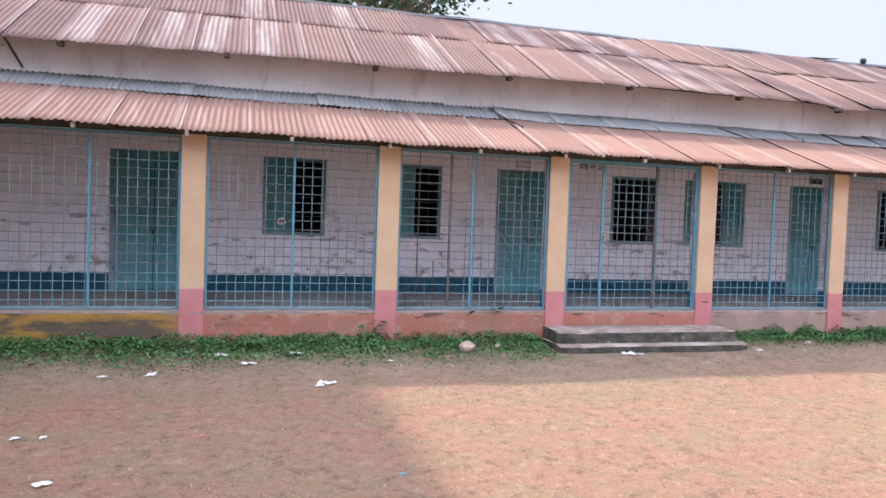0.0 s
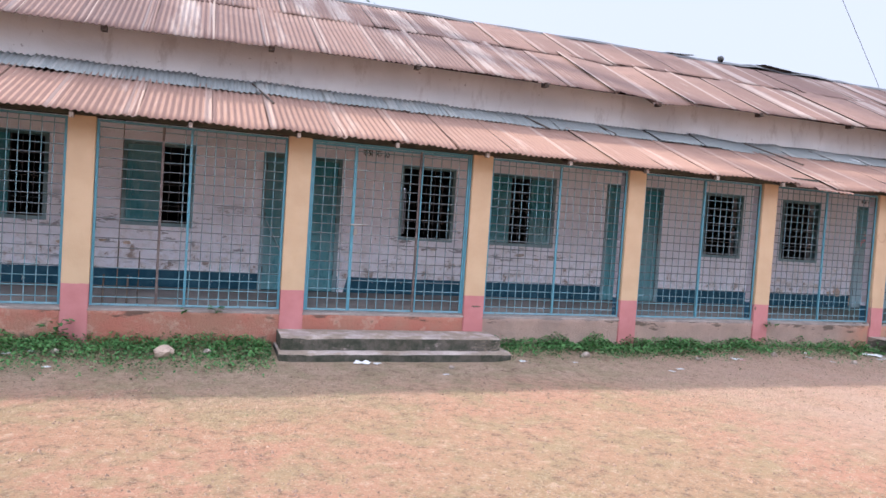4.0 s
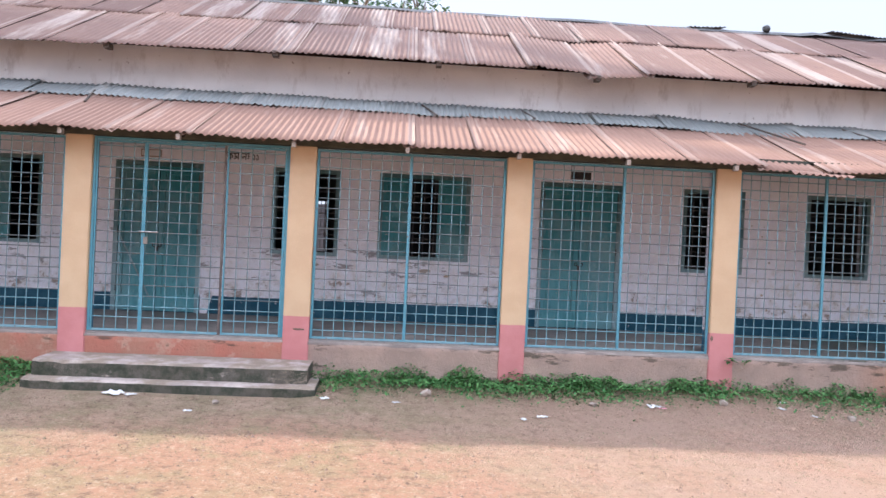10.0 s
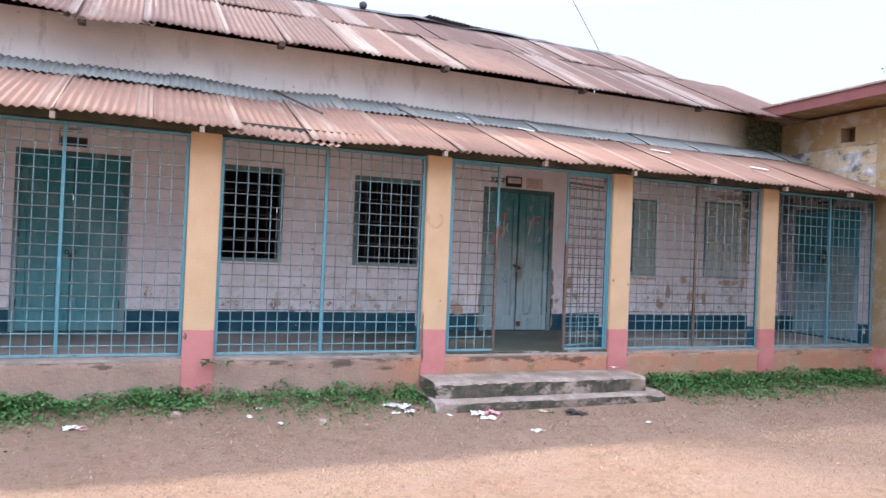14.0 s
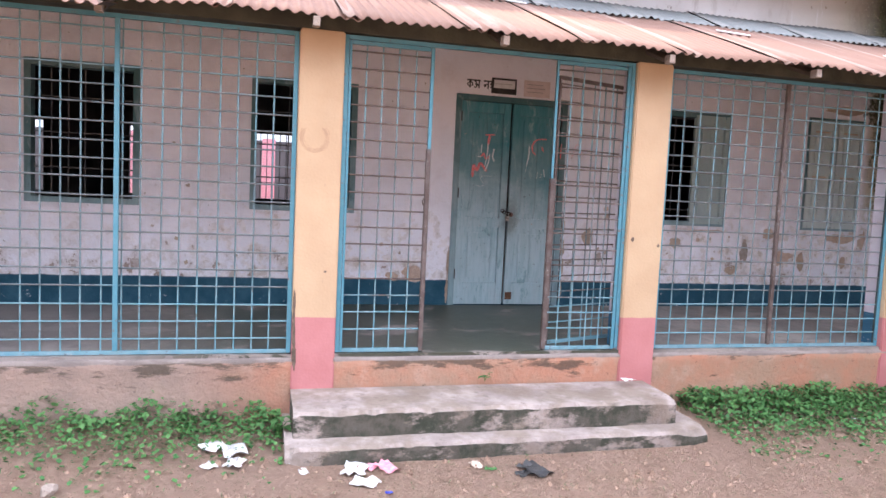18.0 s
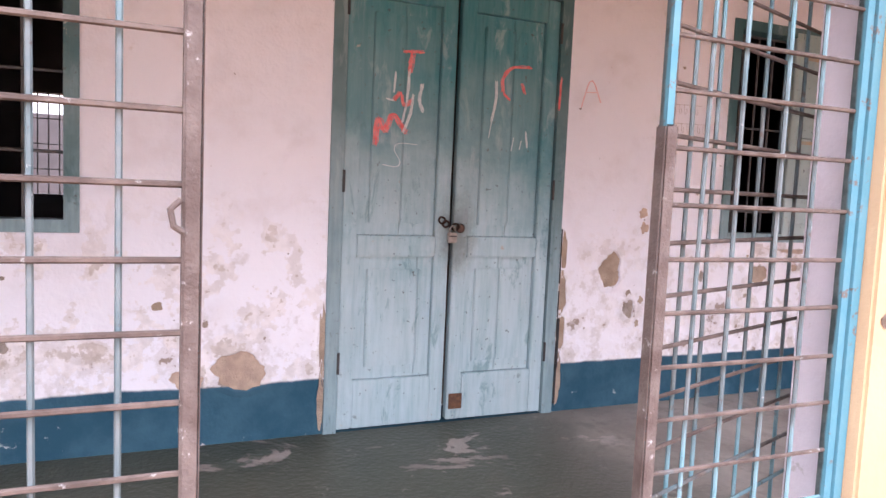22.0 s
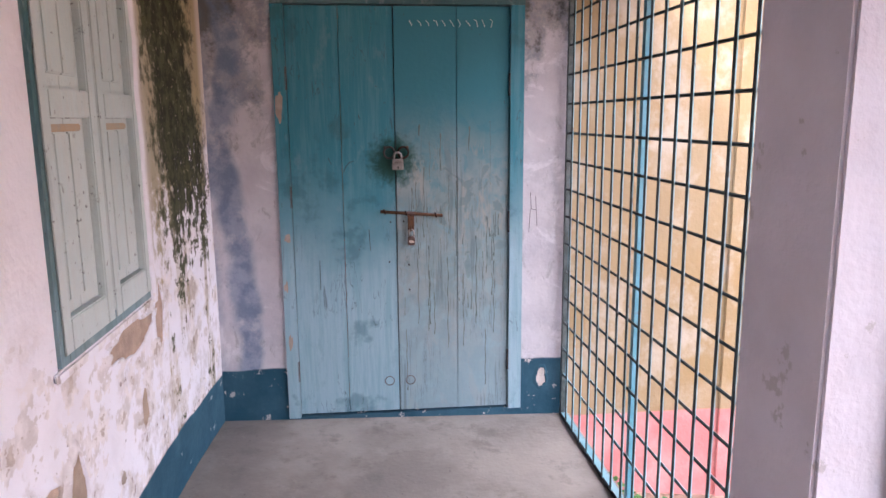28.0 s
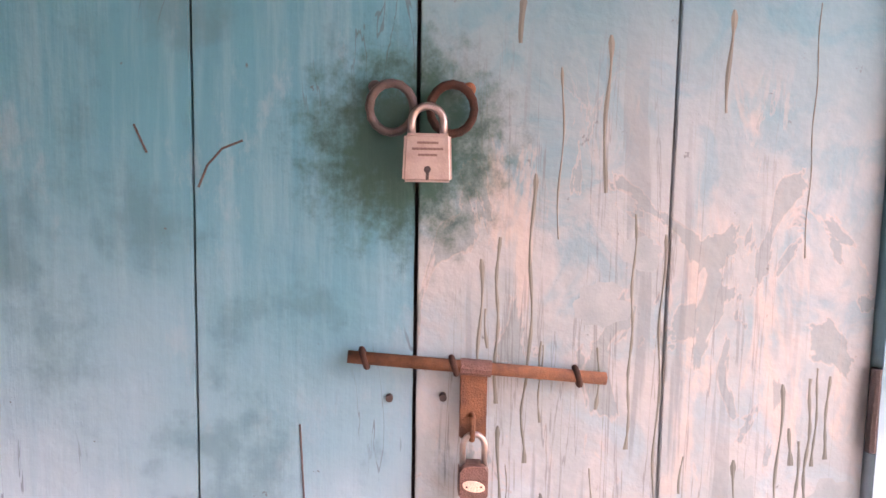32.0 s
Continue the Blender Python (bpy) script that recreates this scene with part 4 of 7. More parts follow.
# the beam's dark colour includes the shadow under the eave
st(solid("wall_beam", box(LEFT, FRONT - 0.02, 2.632, END, FRONT + 0.15, 2.765), M_BEAM, "", ""), "beam along the pillar heads, coloured dark for the eave's shadow", "beam")

# thick plaster swelling out towards the end corner
bm = bmesh.new()
rows = []
for i in range(9):
    x = 19.60 + (END - 19.60) * i / 8
    rows.append([bm.verts.new((x, WALL - 0.0005 - 0.04 * (i / 8) ** 1.4 - 0.004 * noise.noise((x * 5, z * 2, 3)) * (i > 0), z)) for z in [0.59 + 0.24 * j for j in range(12)]])
for a, b in zip(rows, rows[1:]):
    for j in range(11):
        bm.faces.new((a[j], b[j], b[j + 1], a[j + 1]))
st(part("wall_corner", bm, M_PLASTER, None, "", True), "mouldy plaster swelling towards the end corner", "wall")

# thick lip of plaster over the right edge of the last window's frame
bm = bmesh.new()
rows = []
for j in range(24):
    z = 1.40 + 1.24 * j / 23
    a = 19.425 + 0.014 * noise.noise((z * 6, 2, 1)) + 0.008 * noise.noise((z * 17, 5, 1))
    rows.append([bm.verts.new((x, WALL - d, z)) for x, d in ((a, -0.004), (a + 0.003, 0.016), (a + 0.016, 0.022 + 0.006 * noise.noise((z * 9, 0, 4))), (a + 0.06, 0.012), (a + 0.13, -0.002))])
for p, q in zip(rows, rows[1:]):
    for i in range(4):
        bm.faces.new((p[i], p[i + 1], q[i + 1], q[i]))
st(part("wall_lip", bm, M_PLASTER, None, "", True), "thick broken lip of mouldy plaster beside the window", "wall")

# end wall of the veranda and the wing
EDY0, EDY1, EDZ = 9.083, 10.20, 2.545
st(wall_along_y("wall_end", END, END + 0.2, FRONT + 0.03, WALL + 0.2, 0.3, 3.45, [(EDY0, EDY1, FLOOR, EDZ)], M_END), "damp lilac limewashed end wall with blue mould", "wall")
st(wall_along_y("wall_wing", END, END + 0.2, -3.0, FRONT + 0.028, -0.2, 3.95, [(6.30, 7.27, 0.58, 2.53)], M_YELLOW), "yellow distempered wing wall with a red skirting", "wall")
st(wall_along_y("wall_wing_upper", END, END + 0.2, FRONT + 0.03, 17.0, 3.452, 3.95, [(9.22, 9.46, 3.52, 3.74)], M_YELLOW), "yellow wall above the veranda roof with a small vent hole", "wall")
st(wall_along_x("wall_wing_south", -3.2, -3.0, END, END + 6, -0.2, 3.95, [], M_YELLOW), "yellow distempered gable wall of the wing", "wall")
st(solid("wall_wing_back", box(END + 6, -3.2, -0.2, END + 6.2, 17.0, 3.95), M_YELLOW, "", ""), "yellow distempered wall of the wing", "wall")
bm = box(END - 0.55, -3.6, 4.0, END + 6.6, 17.2, 4.12)
st(part("wing_roof_slab", bm, M_YELLOW, None), "yellow-washed flat roof slab of the wing", "roof")
bm = box(END - 0.575, -3.6, 3.985, END - 0.552, 17.2, 4.14)
st(part("wing_roof_edge", bm, M_ROOFRED, None), "red-painted edge of the flat wing roof", "trim")
bm = box(END - 0.60, -3.6, 4.142, END + 6.6, 17.2, 4.17)
st(part("wing_roof_lip", bm, M_CEM, None), "weathered cement lip on the wing roof", "trim")
st(solid("wing_pilaster", box(END - 0.014, 7.915, -0.1, END - 0.003, 8.06, 3.9, bev=0.005), M_YELLOW, "", ""), "yellow pilaster on the wing wall", "pillar")
# wing assumed out of view; closes the yard and casts its western shade
st(solid("wall_west_unseen", box(-10.2, -30, -0.2, -4.6, 16.7, 4.05), M_YELLOW, "", ""), "plain yellow wall assumed out of view, shading the west of the yard", "wall")


# ---- roofs ----
def corrugated(width, length, seed, sag=0.0):
    """One sheet lying in its own xy, y up the slope, with corrugations, a rolled-over rim and slight dents."""
    bm = bmesh.new()
    pitch, amp, per = 0.076, 0.010, 6
    n = int(round(width / pitch)) * per
    rows = [0, 0.12, 0.35, 0.65, 1.0]
    top, low = [], []
    for f in rows:
        a, b = [], []
        for i in range(n + 1):
            x = -width / 2 + width * i / n
            z = amp * math.cos(2 * math.pi * i / per) + 0.010 * noise.noise((x * 3 + seed * 9.1, f * 4, seed))
            if f == 0:
                z += 0.012 * noise.noise((x * 9 + seed, 2.2, seed)) - sag * (0.5 + 0.5 * math.sin(x * 7 + seed))
            y = length * f + (0.012 * noise.noise((x * 5, seed, 1)) if f == 0 else 0)
            a.append(bm.verts.new((x, y, z)))
            b.append(bm.verts.new((x, y, z - 0.003)))
        top.append(a)
        low.append(b)
    for r in range(len(rows) - 1):
        for i in range(n):
            bm.faces.new((top[r][i], top[r][i + 1], top[r + 1][i + 1], top[r + 1][i]))
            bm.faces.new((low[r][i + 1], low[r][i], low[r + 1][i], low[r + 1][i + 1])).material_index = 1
    for i in range(n):
        bm.faces.new((low[0][i], low[0][i + 1], top[0][i + 1], top[0][i]))
        bm.faces.new((top[-1][i], top[-1][i + 1], low[-1][i + 1], low[-1][i]))
    me = bpy.data.meshes.new("roof_sheet")
    bm.to_mesh(me)
    bm.free()
    for p in me.polygons:
        p.use_smooth = True
    return me


def lay_roof(root, x0, x1, mat, y0, zf0, y1, z1, length, width=0.76, lift=0.0, sag=0.0, kinds=5, cut=None):
    """Sheets side by side from the eave line zf0(x) at y0 up towards (y1, z1)."""
    meshes = []
    for s in range(kinds):
        me = corrugated(width + 0.13, length, s + 1, sag)
        me.materials.append(mat)
        me.materials.append(M_UNDERSIDE)
        meshes.append(me)
    x, i = x0, 0
    while x < x1 - 0.1:
        xc = x + width / 2
        za = zf0(xc) + lift + 0.0025 * (i % 2)
        slope = math.degrees(math.atan2(z1 - zf0(xc), y1 - y0))
        tilt = math.degrees(math.atan2(zf0(xc + 0.3) - zf0(xc - 0.3), 0.6))
        m = pose(xc, y0 + rng.uniform(-0.02, 0.02), za, slope, 0, 0) @ pose(0, 0, 0, 0, -tilt * 0.7, rng.uniform(-0.12, 0.12))
        share("roof_sheet", meshes[(i * 3 + rng.randrange(2)) % kinds], root, m)
        x += width
        i += 1


RIDGE_Y, RIDGE_Z, EAVE_Y = 13.62, 5.70, 10.06
roof = st(thing("roof_main", "", ""), "rusted corrugated iron roof with pale galvanised streaks", "roof")
lay_roof(roof, LEFT, 20.2, M_RUST, EAVE_Y, eave_high, RIDGE_Y, RIDGE_Z, 2.32)
lay_roof(roof, LEFT + 0.38, 19.0, M_RUST, EAVE_Y + 0.896 * 2.1, lambda x: eave_high(x) + 0.5285 * (RIDGE_Z - eave_high(x)) + 0.014 + 0.004 * noise.noise((x, 9, 9)), RIDGE_Y, RIDGE_Z + 0.02, 1.86)
bm = bmesh.new()
prev = None
for i in range(80):
    x = LEFT + (19.0 - LEFT) * i / 79
    z = RIDGE_Z + 0.03 * noise.noise((x * 0.8, 0, 2)) + (0.05 if 14.6 < x < 17.6 else 0) * abs(math.sin(x * 2))
    row = [bm.verts.new((x, RIDGE_Y + d, z + h)) for d, h in ((-0.16, -0.05), (-0.02, 0.035), (0.03, 0.035), (0.2, -0.06))]
    if prev:
        for a in range(3):
            bm.faces.new((prev[a], row[a], row[a + 1], prev[a + 1]))
    prev = row
part("ridge_cap", bm, M_IRON, roof, "dark lifted ridge capping")
bm = bmesh.new()
a = [bm.verts.new(p) for p in ((LEFT, RIDGE_Y, RIDGE_Z - 0.02), (19.0, RIDGE_Y, RIDGE_Z - 0.02), (20.25, 17.2, 3.9), (LEFT, 17.2, 3.9))]
bm.faces.new(a)
part("rear_slope", bm, M_RUST, roof)
bm = bmesh.new()
a = [bm.verts.new(p) for p in ((19.0, RIDGE_Y, RIDGE_Z - 0.03), (20.25, EAVE_Y + 0.05, 3.95), (20.3, 17.2, 3.9))]
bm.faces.new(a)
part("hip_end", bm, M_RUST, roof)
tagged(roof, kind="structure")
# lifted loose sheets on the ridge and debris lying on the roof
for x, y, w, rot in ((15.9, RIDGE_Y - 0.1, 1.5, 3), (12.9, RIDGE_Y - 0.05, 0.7, -4)):
    me = corrugated(w, 0.35, 12 + x, 0.0)
    me.materials.append(M_GALV)
    me.materials.append(M_UNDERSIDE)
    tagged(share("loose_roof_sheet", me, None, pose(x, y, RIDGE_Z + 0.06, 10, rot, 2)), "loose grey strip of corrugated iron on the ridge", "roof sheet")
bm = bmesh.new()
bmesh.ops.create_icosphere(bm, subdivisions=2, radius=0.07, matrix=Matrix.Translation((13.96, RIDGE_Y - 0.02, RIDGE_Z + 0.10)))
for v in bm.verts:
    v.co += 0.02 * noise.noise_vector(v.co * 9)
solid("ridge_lump", bm, M_IRON, "dark lump of debris lying on the roof ridge", "debris", smooth=True)

veranda = st(thing("roof_veranda", "", ""), "rusted corrugated iron veranda roof, ragged along the eave", "roof")
lay_roof(veranda, LEFT, 20.25, M_RUST_LOW, 8.50, eave_low, WALL, 3.45, 1.86, sag=0.014)
lay_roof(veranda, LEFT + 0.2, 20.2, M_GALV, 8.50 + 0.935 * 1.62, lambda x: eave_low(x) + 0.355 * 1.62 + 0.03 + 0.03 * noise.noise((x * 0.7, 5, 5)), WALL, 3.50, 0.62, width=0.9)
tagged(veranda, kind="structure")
# timber under both roofs
for x in [LEFT + 0.4 + 1.175 * i for i in range(21)]:
    bm = bmesh.new()
    tube(bm, (x, 8.58, eave_low(x) - 0.035), (x, WALL, 3.36), 0.032, 6)
    solid("rafter", bm, M_WOOD, "dark round timber rafter under the veranda roof", "rafter", "", "veranda rafters")
    bm = box(x - 0.02, 8.515, eave_low(x) - 0.075, x + 0.02, 8.58, eave_low(x) - 0.02)
    solid("rafter_tip", bm, M_CEM, "short grey rafter end below the eave", "rafter end", "", "rafter ends")
for y, z in ((9.35, 2.92), (10.1, 3.20)):
    solid("purlin", box(LEFT, y - 0.03, z - 0.07, END, y + 0.03, z - 0.01), M_WOOD, "dark timber purlin under the veranda roof", "purlin")
for x in [LEFT + 0.2 + 2.05 * i for i in range(12)]:
    z = eave_high(x)
    solid("main_rafter_end", box(x - 0.035, EAVE_Y + 0.03, z - 0.045, x + 0.035, EAVE_Y + 0.16, z + 0.02), M_WOOD, "dark rafter end below the main eave", "rafter end", "", "main rafter ends")


# torn flap, laths and scraps on the veranda roof
def on_roof(y):
    return 2.66 + (y - 8.5) * 0.388


me = corrugated(0.66, 0.30, 41, 0.02)
me.materials.append(M_RUST_LOW)
me.materials.append(M_UNDERSIDE)
tagged(share("torn_roof_flap", me, None, pose(12.02, 8.40, 2.575, 12, 3, -4)), "torn bent flap of corrugated iron hanging at the eave", "roof sheet")
for x0, y0, x1, y1 in ((3.64, 10.42, 3.86, 9.55), (7.77, 10.42, 7.95, 9.9), (12.03, 10.44, 12.40, 9.45), (13.46, 10.42, 13.62, 10.0), (9.09, 10.42, 9.2, 10.05)):
    bm = bmesh.new()
    tube(bm, (x0, y0, on_roof(y0) + 0.045), (x1, y1, on_roof(y1) + 0.03), 0.013, 6)
    solid("roof_lath", bm, M_WOOD, "dark wooden lath lying down the veranda roof", "lath", "", "roof laths")
for x, y, w, rot in ((17.05, 9.6, 0.28, 20), (15.2, 10.0, 0.22, 30), (18.4, 9.2, 0.25, 15), (14.4, 10.25, 0.2, 35)):
    solid("roof_scrap", box(-w / 2, -0.035, 0, w / 2, 0.035, 0.006), M_WHITE, "pale strip of tin lying on the veranda roof", "scrap", "", "roof scraps").matrix_basis = pose(x, y, on_roof(y) + 0.022, 21.2, 0, 0) @ pose(0, 0, 0, 0, 0, -rot)
bm = bmesh.new()
tube(bm, (-3.04, WALL - 0.03, 3.90), (-2.82, WALL - 0.03, 3.53), 0.016, 6)
solid("wall_strut", bm, M_WOOD, "dark timber strut against the upper wall", "strut")

# ---- iron grilles of the veranda ----
def rod_mesh(length, r, mat, seg=6):
    bm = bmesh.new()
    tube(bm, (0, 0, 0), (0, 0, length), r, seg)
    return mesh_of("rod", bm, mat)


def grid_of(root, x0, x1, z0, z1, dx, dz, y, mats, skip=(), r=0.0053, first=0.113):
    """Rods upright and level, the level ones in front; each is a part. first: height of the lowest level rod over z0."""
    up = rod_mesh(z1 - z0, r, mats[0])
    flat = rod_mesh(x1 - x0, r, mats[1])
    n = max(1, round((x1 - x0) / dx))
    for i in range(1, n):
        x = x0 + (x1 - x0) * i / n
        if not any(a < x < b for a, b in skip):
            share("rod", up, root, pose(x + rng.uniform(-0.005, 0.005), y + 2 * r, z0, rng.uniform(-0.1, 0.1), rng.uniform(-0.2, 0.2), 0))
    z = z0 + first
    while z < z1 - 0.03:
        share("rod", flat, root, pose(x0, y + rng.uniform(-0.001, 0.001), z + rng.uniform(-0.003, 0.003), 0, 90 + rng.uniform(-0.15, 0.15), rng.uniform(-0.1, 0.1)))
        z += dz


def bar(root, name, x0, x1, z0, z1, mat, y=FRONT + 0.012, d=0.028):
    return part(name, box(x0, y, z0, x1, y + d, z1), mat, root)


GZ0, GZ1 = 0.56, 2.612


def grille(i, uprights, label="pale blue iron rod grille between two veranda pillars", skip=(), dx=0.114, dz=0.1103, first=0.073):
    x0, x1 = PX[i] + PW, (PX[i + 1] if i + 1 < len(PX) else END - 0.02)
    g = thing("veranda_grille", label, "grille", "veranda grilles")
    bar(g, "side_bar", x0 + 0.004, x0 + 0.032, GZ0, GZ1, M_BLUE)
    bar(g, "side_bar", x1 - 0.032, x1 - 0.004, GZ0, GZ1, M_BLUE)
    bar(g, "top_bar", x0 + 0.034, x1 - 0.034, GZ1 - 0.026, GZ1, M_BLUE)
    bar(g, "bottom_bar", x0 + 0.034, x1 - 0.034, GZ0, GZ0 + 0.022, M_ROD)
    for u, m in uprights:
        bar(g, "upright", u - 0.014, u + 0.014, GZ0 + 0.024, GZ1 - 0.028, m, FRONT + 0.002, 0.024)
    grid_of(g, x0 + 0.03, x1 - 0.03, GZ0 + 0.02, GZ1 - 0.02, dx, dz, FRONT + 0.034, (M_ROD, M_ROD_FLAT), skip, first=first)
    return g


grille(0, [(-1.69, M_BLUE_BAR)])
grille(1, [(0.61, M_BLUE_BAR)])
g = grille(2, [(2.92, M_BLUE_BAR), (2.62, M_RUSTBAR)], "iron grille with missing rods and rusty replacement bars", skip=((1.97, 2.85),))
for x, z1, w in ((2.20, 1.28, 0.008), (2.42, 1.18, 0.008), (2.06, 0.90, 0.012), (2.31, 0.90, 0.012), (2.20, 2.64, 0.006)):
    bm = bmesh.new()
    tube(bm, (x, FRONT + 0.055, 0.58), (x + 0.005, FRONT + 0.055, z1), w, 6)
    part("loose_rod", bm, M_WOOD, g, "dark rusty upright rod")
grille(4, [(7.65, M_BLUE_BAR)])
grille(5, [(10.02, M_BLUE_BAR)])
grille(6, [(12.34, M_BLUE_BAR)])
# the blue upright takes the dark bar colour for its backlit shade
grille(8, [(17.045, M_RUSTBAR)], dx=0.136, first=0.090)
grille(9, [(19.378, M_BLUE_BAR)], dx=0.107, dz=0.1283, first=0.197)


def panel(name, x0, x1, z0, z1, mats, label, group, m=None):
    """A framed leaf of rods; local x from the hinge. mats: hinge side, free side, rods."""
    t = thing(name, label, "gate" if "leaf" in name else "iron screen", group)
    part("side_bar", box(x0, 0, z0, x0 + 0.016, 0.022, z1), mats[0], t)
    part("side_bar", box(x1 - 0.022, 0, z0, x1, 0.024, z1), mats[1], t)
    part("top_bar", box(x0 + 0.018, 0, z1 - 0.024, x1 - 0.028, 0.024, z1), mats[0], t)
    part("bottom_bar", box(x0 + 0.018, 0, z0, x1 - 0.028, 0.024, z0 + 0.024), mats[2], t)
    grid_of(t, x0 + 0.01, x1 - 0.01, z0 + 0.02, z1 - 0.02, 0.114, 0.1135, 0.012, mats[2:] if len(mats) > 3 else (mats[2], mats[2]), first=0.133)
    if m is not None:
        t.matrix_basis = m
    return t


for i, closed in ((3, True), (7, False)):
    a, d = PX[i] + PW, PX[i + 1]
    u1, u2 = (4.83, 5.68) if closed else (14.272, 15.15)
    st_ = thing("gate_surround", "blue iron gate surround between two pillars", "gate surround", "gate surrounds")
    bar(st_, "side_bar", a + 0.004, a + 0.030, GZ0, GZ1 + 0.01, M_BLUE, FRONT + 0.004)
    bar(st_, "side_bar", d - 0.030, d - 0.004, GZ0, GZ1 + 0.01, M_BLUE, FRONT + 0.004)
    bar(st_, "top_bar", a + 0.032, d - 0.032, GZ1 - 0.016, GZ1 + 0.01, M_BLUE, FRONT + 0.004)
    if closed:
        panel("iron_screen", 0, u1 - a - 0.034, GZ0, GZ1 - 0.02, (M_BLUE, M_BLUE, M_ROD, M_ROD_FLAT), "fixed iron rod panel beside a gate", "gate panels", pose(a + 0.034, FRONT + 0.01, 0))
        panel("gate_leaf", 0, u2 - u1 - 0.01, GZ0, GZ1 - 0.02, (M_BLUE, M_RUSTBAR, M_ROD, M_ROD_FLAT), "closed iron rod gate leaf with a bolt", "gate leaves", pose(u1, FRONT + 0.01, 0))
        panel("iron_screen", 0, d - u2 - 0.034, GZ0, GZ1 - 0.02, (M_BLUE, M_BLUE, M_ROD, M_ROD_FLAT), "fixed iron rod panel beside a gate", "gate panels", pose(u2, FRONT + 0.01, 0))
        lk = thing("gate_bolt", "grey iron sliding bolt with a padlock on the gate", "bolt")
        bm = bmesh.new()
        tube(bm, (u1 - 0.04, FRONT - 0.008, 1.63), (u1 + 0.16, FRONT - 0.008, 1.63), 0.009, 8)
        part("rod", bm, M_STEEL, lk)
        part("padlock", box(u1 + 0.01, FRONT - 0.022, 1.50, u1 + 0.055, FRONT - 0.003, 1.575, bev=0.004), M_STEEL, lk)
    else:
        # the lower part of both panels has lost its paint
        p = panel("iron_screen", 0, u1 - a - 0.030, GZ0, GZ1 - 0.02, (M_BLUE, M_BLUE, M_GATE, M_GATE_FLAT), "fixed iron rod panel, rusty below, beside an open gate", "gate panels", pose(a + 0.034, FRONT + 0.01, 0))
        part("worn_stile", box(u1 - a - 0.058, -0.004, GZ0, u1 - a - 0.028, 0.030, 1.93, bev=0.004), M_RUSTBAR, p, "rusty worn stile")
        bm = bmesh.new()
        bent(bm, [(u1 - a - 0.06, -0.006, 1.60), (u1 - a - 0.075, -0.01, 1.585), (u1 - a - 0.07, -0.01, 1.56), (u1 - a - 0.055, -0.006, 1.55)], 0.005)
        part("hasp", bm, M_RUSTBAR, p)
        p = panel("iron_screen", 0, d - u2 - 0.034, GZ0, GZ1 - 0.02, (M_BLUE, M_BLUE, M_GATE, M_GATE_FLAT), "fixed iron rod panel, rusty below, beside an open gate", "gate panels", pose(u2, FRONT + 0.01, 0))
        part("worn_stile", box(-0.003, -0.004, GZ0, 0.029, 0.030, 1.78, bev=0.004), M_RUSTBAR, p, "rusty worn stile")
        panel("gate_leaf", 0.02, 0.86, GZ0 + 0.03, 2.50, (M_RUSTBAR, M_IRON, M_GATE, M_GATE_FLAT), "open gate leaf of dark rods, swung into the veranda", "gate leaves", pose(u2 + 0.03, FRONT + 0.05, 0, 0, 0, 19))


# ---- doors and windows of the classrooms ----
def leaf(name, w, h, parent, mat, mid, seams=(0.5, 0.5)):
    """A panelled leaf, local x across, z up, front at -y: stiles and rails are one frame, the panels lie in it."""
    tall = h > 1.4
    s, e = (0.066, 0.052) if w > 0.4 else (0.05, 0.035)
    lo, up = (0.205 if tall else 0.085), mid + (0.09 if tall else 0.07)
    bm = bmesh.new()
    for a in ((0, -0.02, 0, s, 0.02, h), (w - s, -0.02, 0, w, 0.02, h), (s, -0.0195, 0, w - s, 0.018, lo), (s, -0.0195, mid, w - s, 0.018, up), (s, -0.0195, h - 0.10, w - s, 0.018, h)):
        bx(bm, *a, bev=0.004)
    lf = part(name, bm, mat, parent)
    for seam, a, c in ((seams[0], lo, mid), (seams[1], up, h - 0.10)):
        half = (w - 2 * s) * seam
        part("panel_board", box(s + 0.0012, 0.003, a + 0.0012, s + half - 0.0008, 0.012, c - 0.0012, bev=0.0008), mat, lf)
        part("panel_board", box(s + half + 0.0008, 0.003, a + 0.0012, w - s - 0.0012, 0.012, c - 0.0012, bev=0.0008), mat, lf)
        for x0, x1 in ((s + e, s + half - 0.0006), (s + half + 0.0006, w - s - e)):
            if x1 - x0 > 0.01:
                if mat in (M_SHUT, M_SHUT_LIT):
                    part("worn_edge", box(x0 - 0.004, -0.004, c - e + 0.001, x1 + 0.004, 0.004, c - e + 0.020, bev=0.003), M_OCHRE, lf, "edge worn to ochre primer")
                part("raised_field", box(x0, -0.0085, a + e, x1, 0.0105, c - e, bev=0.004), mat, lf)
    return lf


